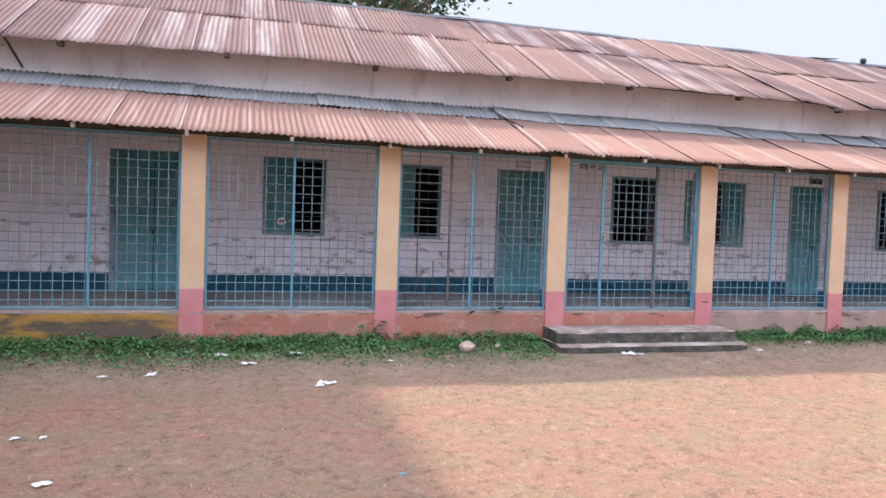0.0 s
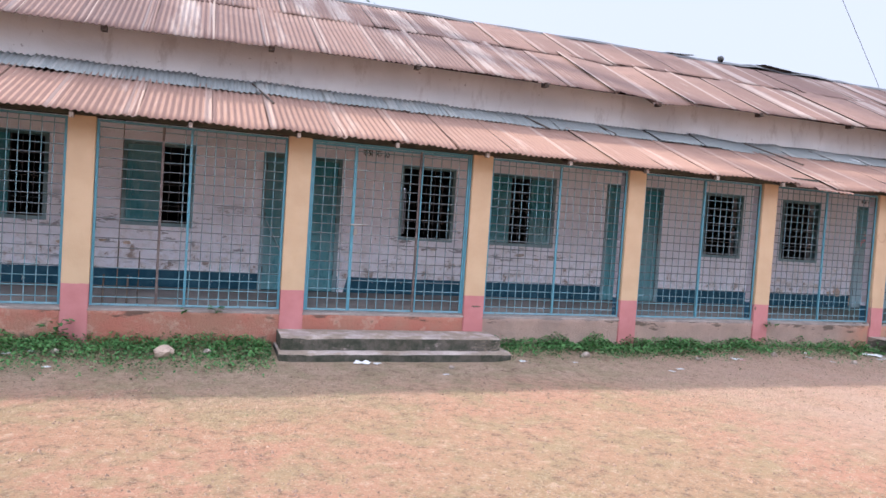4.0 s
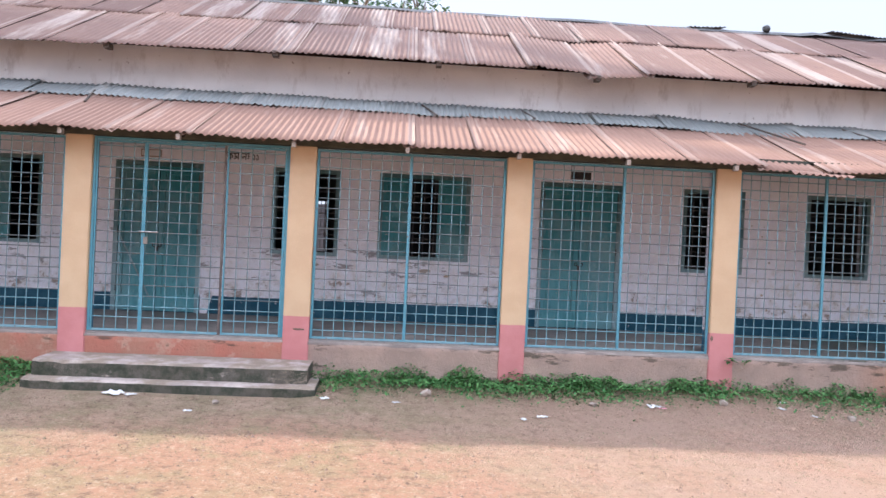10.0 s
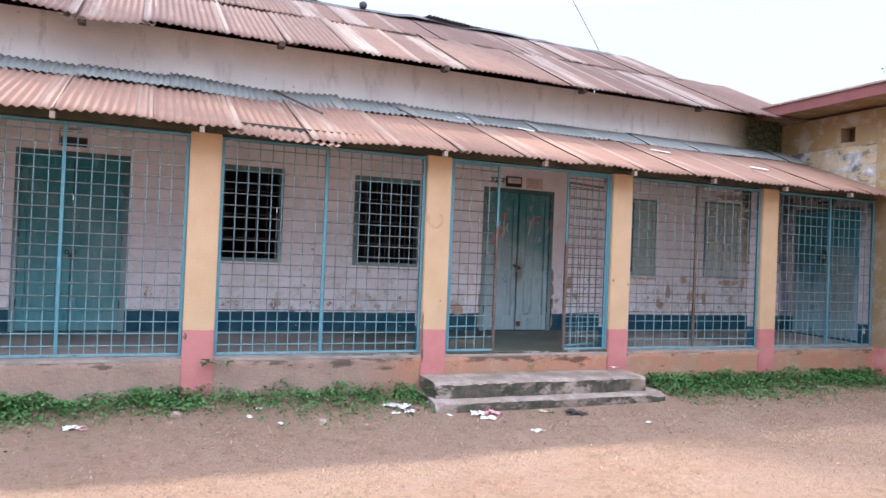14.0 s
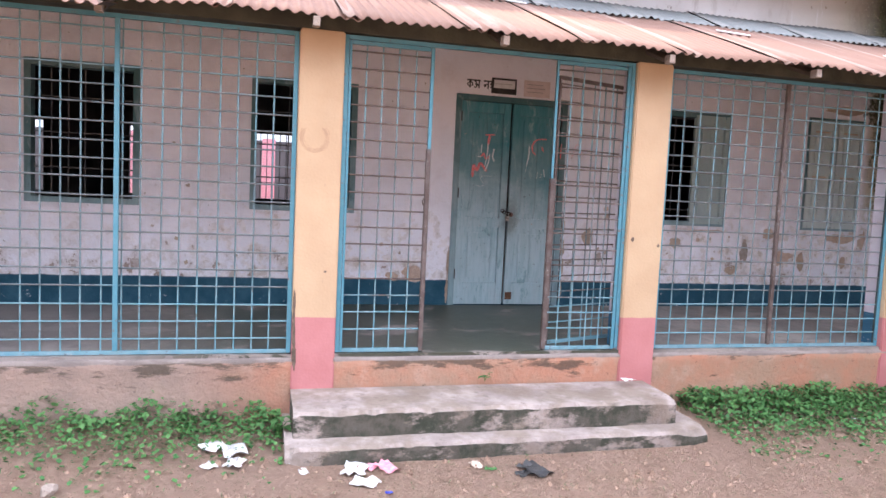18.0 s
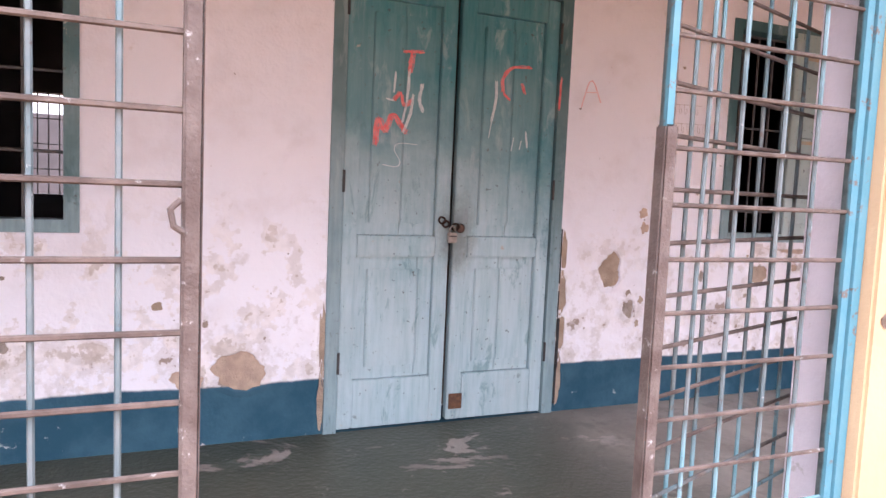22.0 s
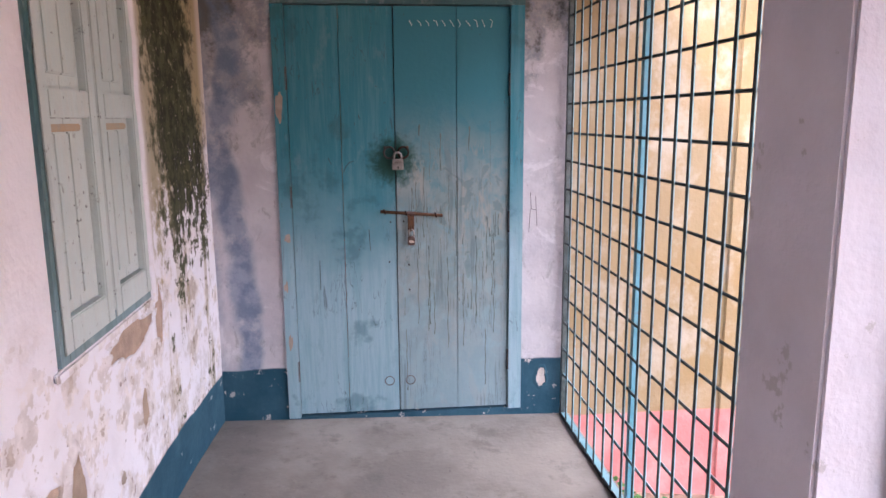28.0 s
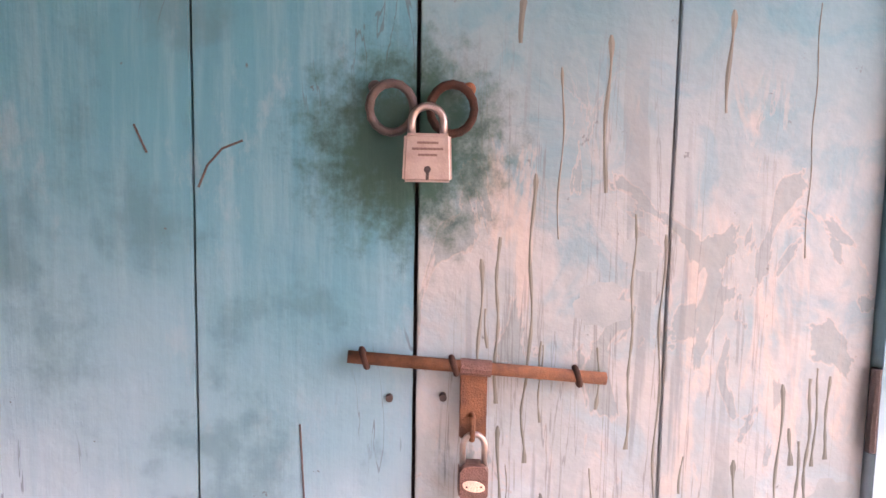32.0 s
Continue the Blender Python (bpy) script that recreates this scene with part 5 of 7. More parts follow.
def classroom_door(x0, x1, mat, brace=False, gap=0.006, hasp=False):
    w, h = x1 - x0, DZ1 - FLOOR
    t = thing("classroom_door", "closed double-leaf panelled door in worn teal paint, padlocked", "door", "classroom doors")
    t.matrix_basis = pose(x0, WALL, FLOOR)
    part("jamb", box(0.0, -0.012, 0.0, 0.055, 0.10, h - 0.055), M_TEAL_FRAME, t)
    part("jamb", box(w - 0.055, -0.012, 0.0, w, 0.10, h - 0.055), M_TEAL_FRAME, t)
    part("head", box(0.0, -0.013, h - 0.054, w, 0.10, h), M_TEAL_FRAME, t)
    lw = (w - 0.11) / 2 - gap
    la = leaf("door_leaf", lw, h - 0.065, t, mat, 0.727, (0.80, 0.54))
    la.matrix_local = pose(0.057, 0.025, 0.008)
    lb = leaf("door_leaf", lw, h - 0.065, t, mat, 0.727, (0.49, 0.56))
    lb.matrix_local = pose(w - 0.057 - lw, 0.025, 0.008)
    c = w / 2
    if hasp:
        # a chain link through a staple on one leaf, a domed lock plate and a small padlock on the other
        for q, z in ((-0.052, 0.895), (-0.034, 0.880), (0.012, 0.868)):
            bm = bmesh.new()
            bent(bm, [(c + q + 0.017 * math.cos(k), -0.008 - 0.006 * math.sin(k + q * 50), z + 0.014 * math.sin(k)) for k in [j * 2 * math.pi / 12 for j in range(13)]], 0.0046, 7)
            part("link", bm, M_RING, t, "dark rusty chain link", True)
        bm = bmesh.new()
        bmesh.ops.create_uvsphere(bm, u_segments=16, v_segments=8, radius=0.021, matrix=pose(c + 0.038, -0.002, 0.862) @ Matrix.Diagonal((1, 0.55, 1, 1)))
        part("lock_plate", bm, M_BROWNLOCK, t, "domed brown lock plate", True)
        bm = bmesh.new()
        bent(bm, [(c - 0.020, -0.020, 0.842), (c - 0.020, -0.020, 0.862), (c - 0.010, -0.020, 0.874), (c + 0.004, -0.020, 0.866), (c + 0.008, -0.020, 0.842)], 0.0036, 7)
        part("shackle", bm, M_STEEL, t, "", True)
        part("padlock", box(c - 0.028, -0.030, 0.800, c + 0.014, -0.010, 0.844, bev=0.004), M_STEEL, t, "small worn steel padlock")
        part("engraved_line", box(c - 0.024, -0.0312, 0.826, c + 0.010, -0.0298, 0.831), M_INK, t)
        part("rust_patch", box(c + 0.020, 0.0030, 0.055, c + 0.085, 0.0056, 0.125, bev=0.0012), M_RUSTED, t, "rusty mended corner of the leaf")
    else:
        bm = bmesh.new()
        for s in (-1, 1):
            bent(bm, [(c + s * (0.036 + 0.021 * math.cos(k)), -0.012, 0.86 + 0.021 * math.sin(k)) for k in [j * 0.7 for j in range(10)]], 0.005)
        part("ring_handles", bm, M_RING, t, "dark rusty ring handles")
        part("padlock", box(c - 0.022, -0.030, 0.785, c + 0.020, -0.008, 0.845, bev=0.005), M_IRON, t, "dark padlock")
    for z in (0.25, 1.0, 1.7):
        bm = bmesh.new()
        tube(bm, (0.056, -0.012, z), (0.056, -0.012, z + 0.09), 0.006, 8)
        tube(bm, (w - 0.056, -0.012, z), (w - 0.056, -0.012, z + 0.09), 0.006, 8)
        part("hinge", bm, M_IRON, t)
    if brace:
        bm = bmesh.new()
        tube(bm, (0.08, -0.012, 0.98), (lw - 0.02, -0.012, 0.20), 0.012, 6)
        part("brace", bm, M_TEAL_FRAME, t, "dark diagonal brace")
    return t


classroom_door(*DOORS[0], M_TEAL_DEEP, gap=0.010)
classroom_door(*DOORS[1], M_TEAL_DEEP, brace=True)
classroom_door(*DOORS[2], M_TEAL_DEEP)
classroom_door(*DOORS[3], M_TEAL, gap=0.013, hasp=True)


def window(x0, x1, left, right, z1=WZ1, mat=M_TEAL_DEEP, share_of=0.5, over=False):
    """A barred window; left, right: None for an empty side, else the shutter's swing inwards in degrees (0 closed)."""
    w, h = x1 - x0, z1 - WZ0
    state = "both shutters closed" if left == 0 and right == 0 else ("one shutter closed" if 0 in (left, right) else "shutters open")
    t = thing("barred_window", "classroom window with iron bars in a teal frame, " + state, "window", "classroom windows")
    t.matrix_basis = pose(x0, WALL, WZ0)
    part("frame_side", box(0, -0.010, 0.0, 0.05, 0.11, h), M_TEAL_FRAME, t)
    part("frame_side", box(w - 0.05, -0.010, 0.0, w, 0.11, h), M_TEAL_FRAME, t)
    part("frame_head", box(0.05, -0.011, h - 0.05, w - 0.05, 0.11, h), M_TEAL_FRAME, t)
    part("sill", box(0.05, -0.011, 0.0, w - 0.05, 0.11, 0.045), M_TEAL_FRAME, t)
    n = max(3, round(w / 0.15)) if not over else 7
    me = rod_mesh(h - 0.095, 0.006, M_BAR)
    for i in range(1, n):
        share("bar", me, t, pose(0.05 + (w - 0.1) * i / n, 0.085, 0.045))
    me = rod_mesh(w - 0.1, 0.006, M_BAR)
    for f in ((0.25, 0.5, 0.75) if not over else (0.14, 0.53, 0.95)):
        share("bar", me, t, pose(0.05, 0.078, h * f, 0, 90, 0))
    if over:
        part("ledge", box(0.05, 0.0, 0.0, w - 0.05, 0.20, 0.03, bev=0.004), M_SHUT, t)
    part("plaster_sill", box(-0.03, -0.014, -0.034, w + 0.03, -0.001, -0.002, bev=0.006), M_PLASTER, t, "narrow plaster sill")
    lw, lh = ((w - 0.05) * share_of - 0.003, h - 0.04) if over else ((w - 0.106) * share_of, h - 0.10)
    for side, a in ((0, left), (1, right)):
        if a is None:
            continue
        lf = leaf("shutter", lw, lh, t, mat, lh * 0.50)
        in_x, in_y, in_z = (0.022, 0.006, 0.020) if over else (0.052, 0.03, 0.048)
        if side == 0:
            lf.matrix_local = pose(in_x, in_y, in_z, 0, 0, a)
        else:
            lf.matrix_local = pose(w - in_x - lw, in_y, in_z)
    return t


W = WINDOWS
window(*W[0], 0, None)
window(*W[1], 0, None, share_of=0.55)
window(*W[2], None, None)
window(*W[3], 0, 0, share_of=0.34)
window(*W[4], None, None)
window(*W[5], None, None)
window(*W[6], None, 0, mat=M_SHUT, over=True)
window(*W[7], 0, 0, 2.60, mat=M_SHUT_LIT, over=True)
for a, b in BACKWIN:
    t = thing("rear_window", "barred rear classroom window open to the daylight", "window", "rear windows", pose(a, 16.5, 1.38))
    part("frame_side", box(0, -0.02, 0, 0.04, 0.1, 1.08), M_IRON, t)
    part("frame_side", box(b - a - 0.04, -0.02, 0, b - a, 0.1, 1.08), M_IRON, t)
    me = rod_mesh(1.08, 0.007, M_IRON)
    for i in range(1, 7):
        share("bar", me, t, pose((b - a) * i / 7, 0.05, 0))
    me = rod_mesh(b - a, 0.007, M_IRON)
    for i in range(1, 4):
        share("bar", me, t, pose(0, 0.05, 0.27 * i, 0, 90, 0))


# ---- end door with its locks ----
def blob(cy, cz, w, h, seed, n=30):
    """A jagged closed outline."""
    out = []
    for i in range(n):
        a = 2 * math.pi * i / n
        u = (math.cos(a) * 1.3, math.sin(a) * 1.3, seed)
        f = 1 + 0.5 * noise.noise(u) + 0.20 * noise.noise((u[0] * 3, u[1] * 3, seed + 4))
        out.append((cy + 0.5 * w * f * math.cos(a), cz + 0.5 * h * f * math.sin(a)))
    return out


def end_door():
    t = thing("office_door", "blue plank double door, bolted and padlocked, its right leaf washed pale", "door")
    f = END - 0.012
    part("jamb", box(f, EDY1 - 0.055, FLOOR, END + 0.12, EDY1, EDZ - 0.052), M_BLUEDOOR, t)
    part("jamb", box(f, EDY0, FLOOR, END + 0.12, EDY0 + 0.062, EDZ - 0.052), M_BLUEDOOR, t)
    part("head", box(f - 0.002, EDY0, EDZ - 0.05, END + 0.12, EDY1, EDZ), M_TEAL_FRAME, t)
    y_seam = 9.671
    for nm, ya, yb, mat, cut, dx in (("left_leaf", y_seam + 0.003, EDY1 - 0.058, M_BLUEDOOR, 0.512, 0.0), ("right_leaf", EDY0 + 0.065, y_seam - 0.001, M_DRIP, 0.464, -0.003)):
        bm = bmesh.new()
        for z in (0.75, 1.45, 2.2):
            bx(bm, END + 0.042, ya + 0.01, z, END + 0.065, yb - 0.01, z + 0.12, bev=0.003)
        lf = part(nm, bm, mat, t)
        m = ya + (yb - ya) * cut
        for a, b in ((ya, m - 0.0012), (m + 0.0012, yb)):
            part("plank", box(END + 0.008 + dx, a, FLOOR + 0.012, END + 0.04 + dx, b, EDZ - 0.056, bev=0.0015), mat, lf)
    # black strip stands for the shade in the gap between the leaves
    part("seam_shade_strip", box(END + 0.030, y_seam - 0.02, FLOOR + 0.02, END + 0.041, y_seam + 0.02, EDZ - 0.06), M_INK, t, "black strip for the shade behind the meeting edges")
    front = END + 0.002
    # upper ring handles and padlock
    for s, y in ((1, 9.668 + 0.032), (-1, 9.668 - 0.032)):
        rg = bmesh.new()
        pts = [(front - 0.012 - 0.004 * math.sin(k), y + 0.0235 * math.cos(k), 1.851 + 0.0255 * math.sin(k)) for k in [j * 2 * math.pi / 16 for j in range(17)]]
        bent(rg, pts, 0.0048, 8)
        part("ring_handle", rg, M_RING if s < 0 else M_IRON, t, "rusty iron ring", True)
        bm = bmesh.new()
        bmesh.ops.create_uvsphere(bm, u_segments=10, v_segments=6, radius=0.0075, matrix=Matrix.Translation((front - 0.006, y + s * 0.018, 1.873)))
        part("staple", bm, M_RUSTED if s < 0 else M_IRON, t, "", True)
    lock = thing("padlock", "square steel padlock hanging through two door rings", "padlock", "padlocks")
    yc, zc = 9.662, 1.800
    bm = bmesh.new()
    vs_ = [(-0.026, -0.026), (0.026, -0.026), (0.024, 0.024), (-0.024, 0.024)]
    fr = [bm.verts.new((front - 0.040, yc + a, zc + b)) for a, b in vs_]
    bk = [bm.verts.new((front - 0.020, yc + a, zc + b)) for a, b in vs_]
    bm.faces.new(fr)
    bm.faces.new(bk[::-1])
    for i in range(4):
        bm.faces.new((fr[i], bk[i], bk[(i + 1) % 4], fr[(i + 1) % 4]))
    bmesh.ops.recalc_face_normals(bm, faces=bm.faces[:])
    bmesh.ops.bevel(bm, geom=bm.edges[:], offset=0.003, segments=3, affect="EDGES")
    part("body", bm, M_STEEL, lock)
    bm = bmesh.new()
    sh = [(front - 0.030, yc + 0.0165, zc + 0.022), (front - 0.030, yc + 0.0165, zc + 0.036)]
    sh += [(front - 0.028, yc + 0.0165 * math.cos(k), zc + 0.036 + 0.0165 * math.sin(k)) for k in [j * math.pi / 10 for j in range(1, 10)]]
    sh += [(front - 0.030, yc - 0.0165, zc + 0.036), (front - 0.030, yc - 0.0165, zc + 0.022)]
    bent(bm, sh, 0.0042, 10)
    part("shackle", bm, M_STEEL, lock, "", True)
    bm = bmesh.new()
    tube(bm, (front - 0.0408, yc, zc - 0.013), (front - 0.0395, yc, zc - 0.013), 0.0036, 12)
    bx(bm, front - 0.0409, yc - 0.0016, zc - 0.0235, front - 0.0395, yc + 0.0016, zc - 0.014)
    part("keyhole", bm, M_INK, lock)
    for k, w in ((0, 0.011), (1, 0.016), (2, 0.010)):
        part("engraved_line", box(front - 0.0406, yc - w, zc + 0.013 - 0.0062 * k, front - 0.0398, yc + w, zc + 0.0155 - 0.0062 * k), M_RUSTBAR, lock)
    # tower bolt
    bolt = thing("tower_bolt", "rusty sliding bolt across the two door leaves", "bolt")
    za, zb = 1.583, 1.560
    def zat(y):
        return za + (zb - za) * (9.745 - y) / 0.285
    bm = bmesh.new()
    tube(bm, (front - 0.013, 9.745, zat(9.745)), (front - 0.013, 9.460, zat(9.460)), 0.0072, 12)
    part("rod", bm, M_RUSTED, bolt, "", True)
    for y, r in ((9.727, 0.0118), (9.629, 0.0112), (9.492, 0.0118)):
        bm = bmesh.new()
        bent(bm, [(front - 0.013 + 0.006 * math.cos(k), y + 0.003 * math.sin(k), zat(y) + (r - 0.002) * math.sin(k)) for k in [j * 2 * math.pi / 16 for j in range(17)]], 0.0036, 8)
        part("staple", bm, M_RING, bolt, "", True)
    bm = bmesh.new()
    tube(bm, (front - 0.013, 9.622, zat(9.622)), (front - 0.013, 9.588, zat(9.588)), 0.0095, 12)
    part("collar", bm, M_BROWNLOCK, bolt)
    hasp = box(front - 0.016, 9.592, 1.492, front - 0.012, 9.622, 1.565, bev=0.0015)
    part("hasp", hasp, M_RUSTED, bolt, "flat rusty hasp")
    bm = bmesh.new()
    bent(bm, [(front - 0.010, 9.608, 1.520), (front - 0.024, 9.608, 1.518), (front - 0.026, 9.608, 1.506), (front - 0.020, 9.608, 1.492), (front - 0.010, 9.608, 1.490)], 0.0032, 8)
    part("eye", bm, M_RUSTED, bolt)
    lock = thing("padlock", "small brown padlock with a pale oval plate under the bolt", "padlock", "padlocks")
    yc, zc = 9.606, 1.446
    bm = bmesh.new()
    n = 20
    prof = [(0.0165 * (1 if abs(math.cos(k)) > 0.0 else 1) * max(-1, min(1, 1.25 * math.cos(k))), 0.021 * max(-1, min(1, 1.15 * math.sin(k)))) for k in [j * 2 * math.pi / n for j in range(n)]]
    fr = [bm.verts.new((front - 0.032, yc + a * 0.93, zc + b * 0.95)) for a, b in prof]
    md = [bm.verts.new((front - 0.026, yc + a, zc + b)) for a, b in prof]
    bk = [bm.verts.new((front - 0.012, yc + a, zc + b)) for a, b in prof]
    bm.faces.new(fr)
    bm.faces.new(bk[::-1])
    for u, v in ((fr, md), (md, bk)):
        for i in range(n):
            bm.faces.new((u[i], v[i], v[(i + 1) % n], u[(i + 1) % n]))
    part("body", bm, M_BROWNLOCK, lock)
    bm = bmesh.new()
    sh = [(front - 0.021, yc + 0.012, zc + 0.016), (front - 0.021, yc + 0.012, zc + 0.040)]
    sh += [(front - 0.021, yc + 0.012 * math.cos(k), zc + 0.040 + 0.013 * math.sin(k)) for k in [j * math.pi / 8 for j in range(1, 8)]]
    sh += [(front - 0.021, yc - 0.012, zc + 0.040), (front - 0.021, yc - 0.012, zc + 0.016)]
    bent(bm, sh, 0.0034, 10)
    part("shackle", bm, M_STEEL, lock, "", True)
    bm = bmesh.new()
    ov = [bm.verts.new((front - 0.0335, yc + 0.0125 * math.cos(k), zc - 0.002 + 0.0062 * math.sin(k) + 0.0018 * math.cos(k))) for k in [j * 2 * math.pi / 18 for j in range(18)]]
    ov2 = [bm.verts.new((front - 0.0315, v.co.y, v.co.z)) for v in ov]
    bm.faces.new(ov)
    for i in range(18):
        bm.faces.new((ov[i], ov2[i], ov2[(i + 1) % 18], ov[(i + 1) % 18]))
    part("oval_plate", bm, M_BRASS, lock)
    bm = bmesh.new()
    for d in (-0.008, 0.008):
        tube(bm, (front - 0.0342, yc + d, zc - 0.002), (front - 0.0333, yc + d, zc - 0.002), 0.0012, 8)
    part("rivet", bm, M_INK, lock)
    # thin runs of dirty water down the right leaf
    for k in range(30):
        y, z = rng.uniform(9.19, 9.655), rng.uniform(1.0, 1.78) + (0.25 if k % 5 == 0 else 0)
        n = rng.randrange(6, 36)
        w = rng.uniform(0.0007, 0.0021)
        bm = bmesh.new()
        wob, ph = rng.uniform(0.001, 0.003), rng.uniform(0, 6)
        ring = []
        for j in range(n):
            yy = y + wob * math.sin(j * 0.55 + ph)
            ww = w * (0.7 + 0.5 * math.sin(j * 0.9 + ph * 2) ** 2) * (1.6 if j > n - 3 else 1.0)
            ring.append([bm.verts.new((END + 0.0048 - e, yy + s * ww, z - 0.009 * j)) for s, e in ((-1, 0.0), (0, 0.0004), (1, 0.0))])
        for p, q in zip(ring, ring[1:]):
            for e in (0, 1):
                bm.faces.new((p[e], p[e + 1], q[e + 1], q[e]))
        part("dirt_run", bm, M_DIRT, t)
    # heavier runs with a round head, flaked places and scratches
    for y, z, n, w in ((9.466, 1.935, 18, 0.0035), (9.333, 1.965, 11, 0.0038), (9.561, 1.975, 4, 0.004), (9.544, 1.785, 26, 0.003), (9.600, 1.690, 22, 0.003), (9.515, 1.90, 20, 0.0018), (9.395, 1.72, 40, 0.0026),
                       (9.250, 1.55, 30, 0.003), (9.300, 1.46, 44, 0.0035), (9.575, 1.50, 52, 0.003), (9.525, 1.42, 46, 0.0028), (9.435, 1.36, 50, 0.003), (9.215, 1.34, 40, 0.003), (9.36, 1.28, 40, 0.003)):
        bm = bmesh.new()
        ring = []
        for j in range(n + 3):
            ww = 0.62 * w * (1.7 if j < 2 else 1.3 if j == 2 else 0.9 + 0.3 * math.sin(j * 0.7 + y * 40)) * (0.4 if j == 0 else 1)
            yy = y + 0.0022 * math.sin(j * 0.35 + y * 90)
            ring.append([bm.verts.new((END + 0.0048 - e, yy + q * ww, z - 0.0085 * j)) for q, e in ((-1, 0.0), (0, 0.0005), (1, 0.0))])
        for p, q in zip(ring, ring[1:]):
            for e in (0, 1):
                bm.faces.new((p[e], p[e + 1], q[e + 1], q[e]))
        part("dirt_run", bm, M_DIRT, t)
    for y, z, w, h, sd in ((9.465, 1.64, 0.07, 0.05, 1.0), (9.341, 1.31, 0.030, 0.10, 2.2), (9.292, 1.42, 0.035, 0.06, 3.1), (9.181, 1.41, 0.055, 0.05, 4.4), (9.245, 1.36, 0.025, 0.09, 5.2), (9.42, 1.70, 0.05, 0.035, 6.5)):
        bm = bmesh.new()
        bm.faces.new([bm.verts.new((END + 0.0047, a, b)) for a, b in blob(y, z, w, h, sd)])
        part("flaked_patch", bm, M_FLAKE, t, "bare darker patch where paint has flaked")
    for pts in (((9.975, 1.83), (9.962, 1.80)), ((9.86, 1.815), (9.882, 1.806), (9.898, 1.788), (9.908, 1.764)), ((9.835, 2.02), (9.828, 2.0)), 
                ((9.80, 1.50), (9.795, 1.40)), ((10.03, 1.36), (10.03, 1.22))):
        bm = bmesh.new()
        bent(bm, [(END + 0.0078, *p) for p in pts], 0.0013, 5)
        part("scratch", bm, M_IRON, t)
    for y, z, w, h, sd in ((10.180, 2.06, 0.030, 0.14, 7.0), (10.168, 1.47, 0.030, 0.040, 8.0), (10.184, 1.24, 0.018, 0.05, 9.0), (10.176, 0.98, 0.022, 0.07, 3.0)):
        bm = bmesh.new()
        bm.faces.new([bm.verts.new((END - 0.0125, a, b)) for a, b in blob(y, z, w, h, sd)])
        part("peeled_patch", bm, M_PEEL, t, "bare pale wood where the paint has peeled")
    # hinges, nail holes, rings low down
    for y, zz in ((9.148, (1.474, 1.572)), (9.148, (2.10, 2.20)), (9.148, (0.80, 0.90)), (10.148, (1.607, 1.705)), (10.148, (2.13, 2.23)), (10.148, (0.78, 0.88))):
        bm = bmesh.new()
        tube(bm, (front - 0.008, y, zz[0]), (front - 0.008, y, zz[1]), 0.0065, 8)
        part("hinge", bm, M_IRON if y < 9.5 else M_RUSTBAR, t)
    for y in (9.72, 9.62):
        bm = bmesh.new()
        bent(bm, [(front - 0.006, y + 0.022 * math.cos(k), 0.765 + 0.022 * math.sin(k)) for k in [j * 0.449 for j in range(15)]], 0.0022, 6)
        part("low_ring", bm, M_RUSTBAR, t)
    for y, z in ((9.70, 1.532), (9.640, 1.535), (9.618, 1.33), (9.617, 1.21), (9.708, 1.345)):
        bm = bmesh.new()
        tube(bm, (front - 0.0012 - 0.006 * (y < 9.655), y, z), (front + 0.006, y, z), 0.0042, 10)
        part("bolt_hole", bm, M_INK, t)
    # chalked number above, as plain strokes
    for i in range(11):
        y = 9.60 - 0.036 * i
        bm = bmesh.new()
        s = rng.uniform(0.010, 0.018)
        bent(bm, [(front - 0.006, y, 2.415 + s), (front - 0.006, y - 0.012, 2.415 + rng.uniform(-0.012, 0.012)), (front - 0.006, y - rng.uniform(0, 0.02), 2.415 - s)], 0.0018, 5)
        part("chalk_stroke", bm, M_CHALK, t)


end_door()
pl = thing("office_sign", "black name board with white lettering over the office door", "sign")
part("board", box(END - 0.014, 9.545, 2.585, END - 0.002, 9.815, 2.735, bev=0.002), M_INK, pl)
part("edge_line", box(END - 0.0155, 9.56, 2.605, END - 0.0142, 9.80, 2.614), M_CHALK, pl)

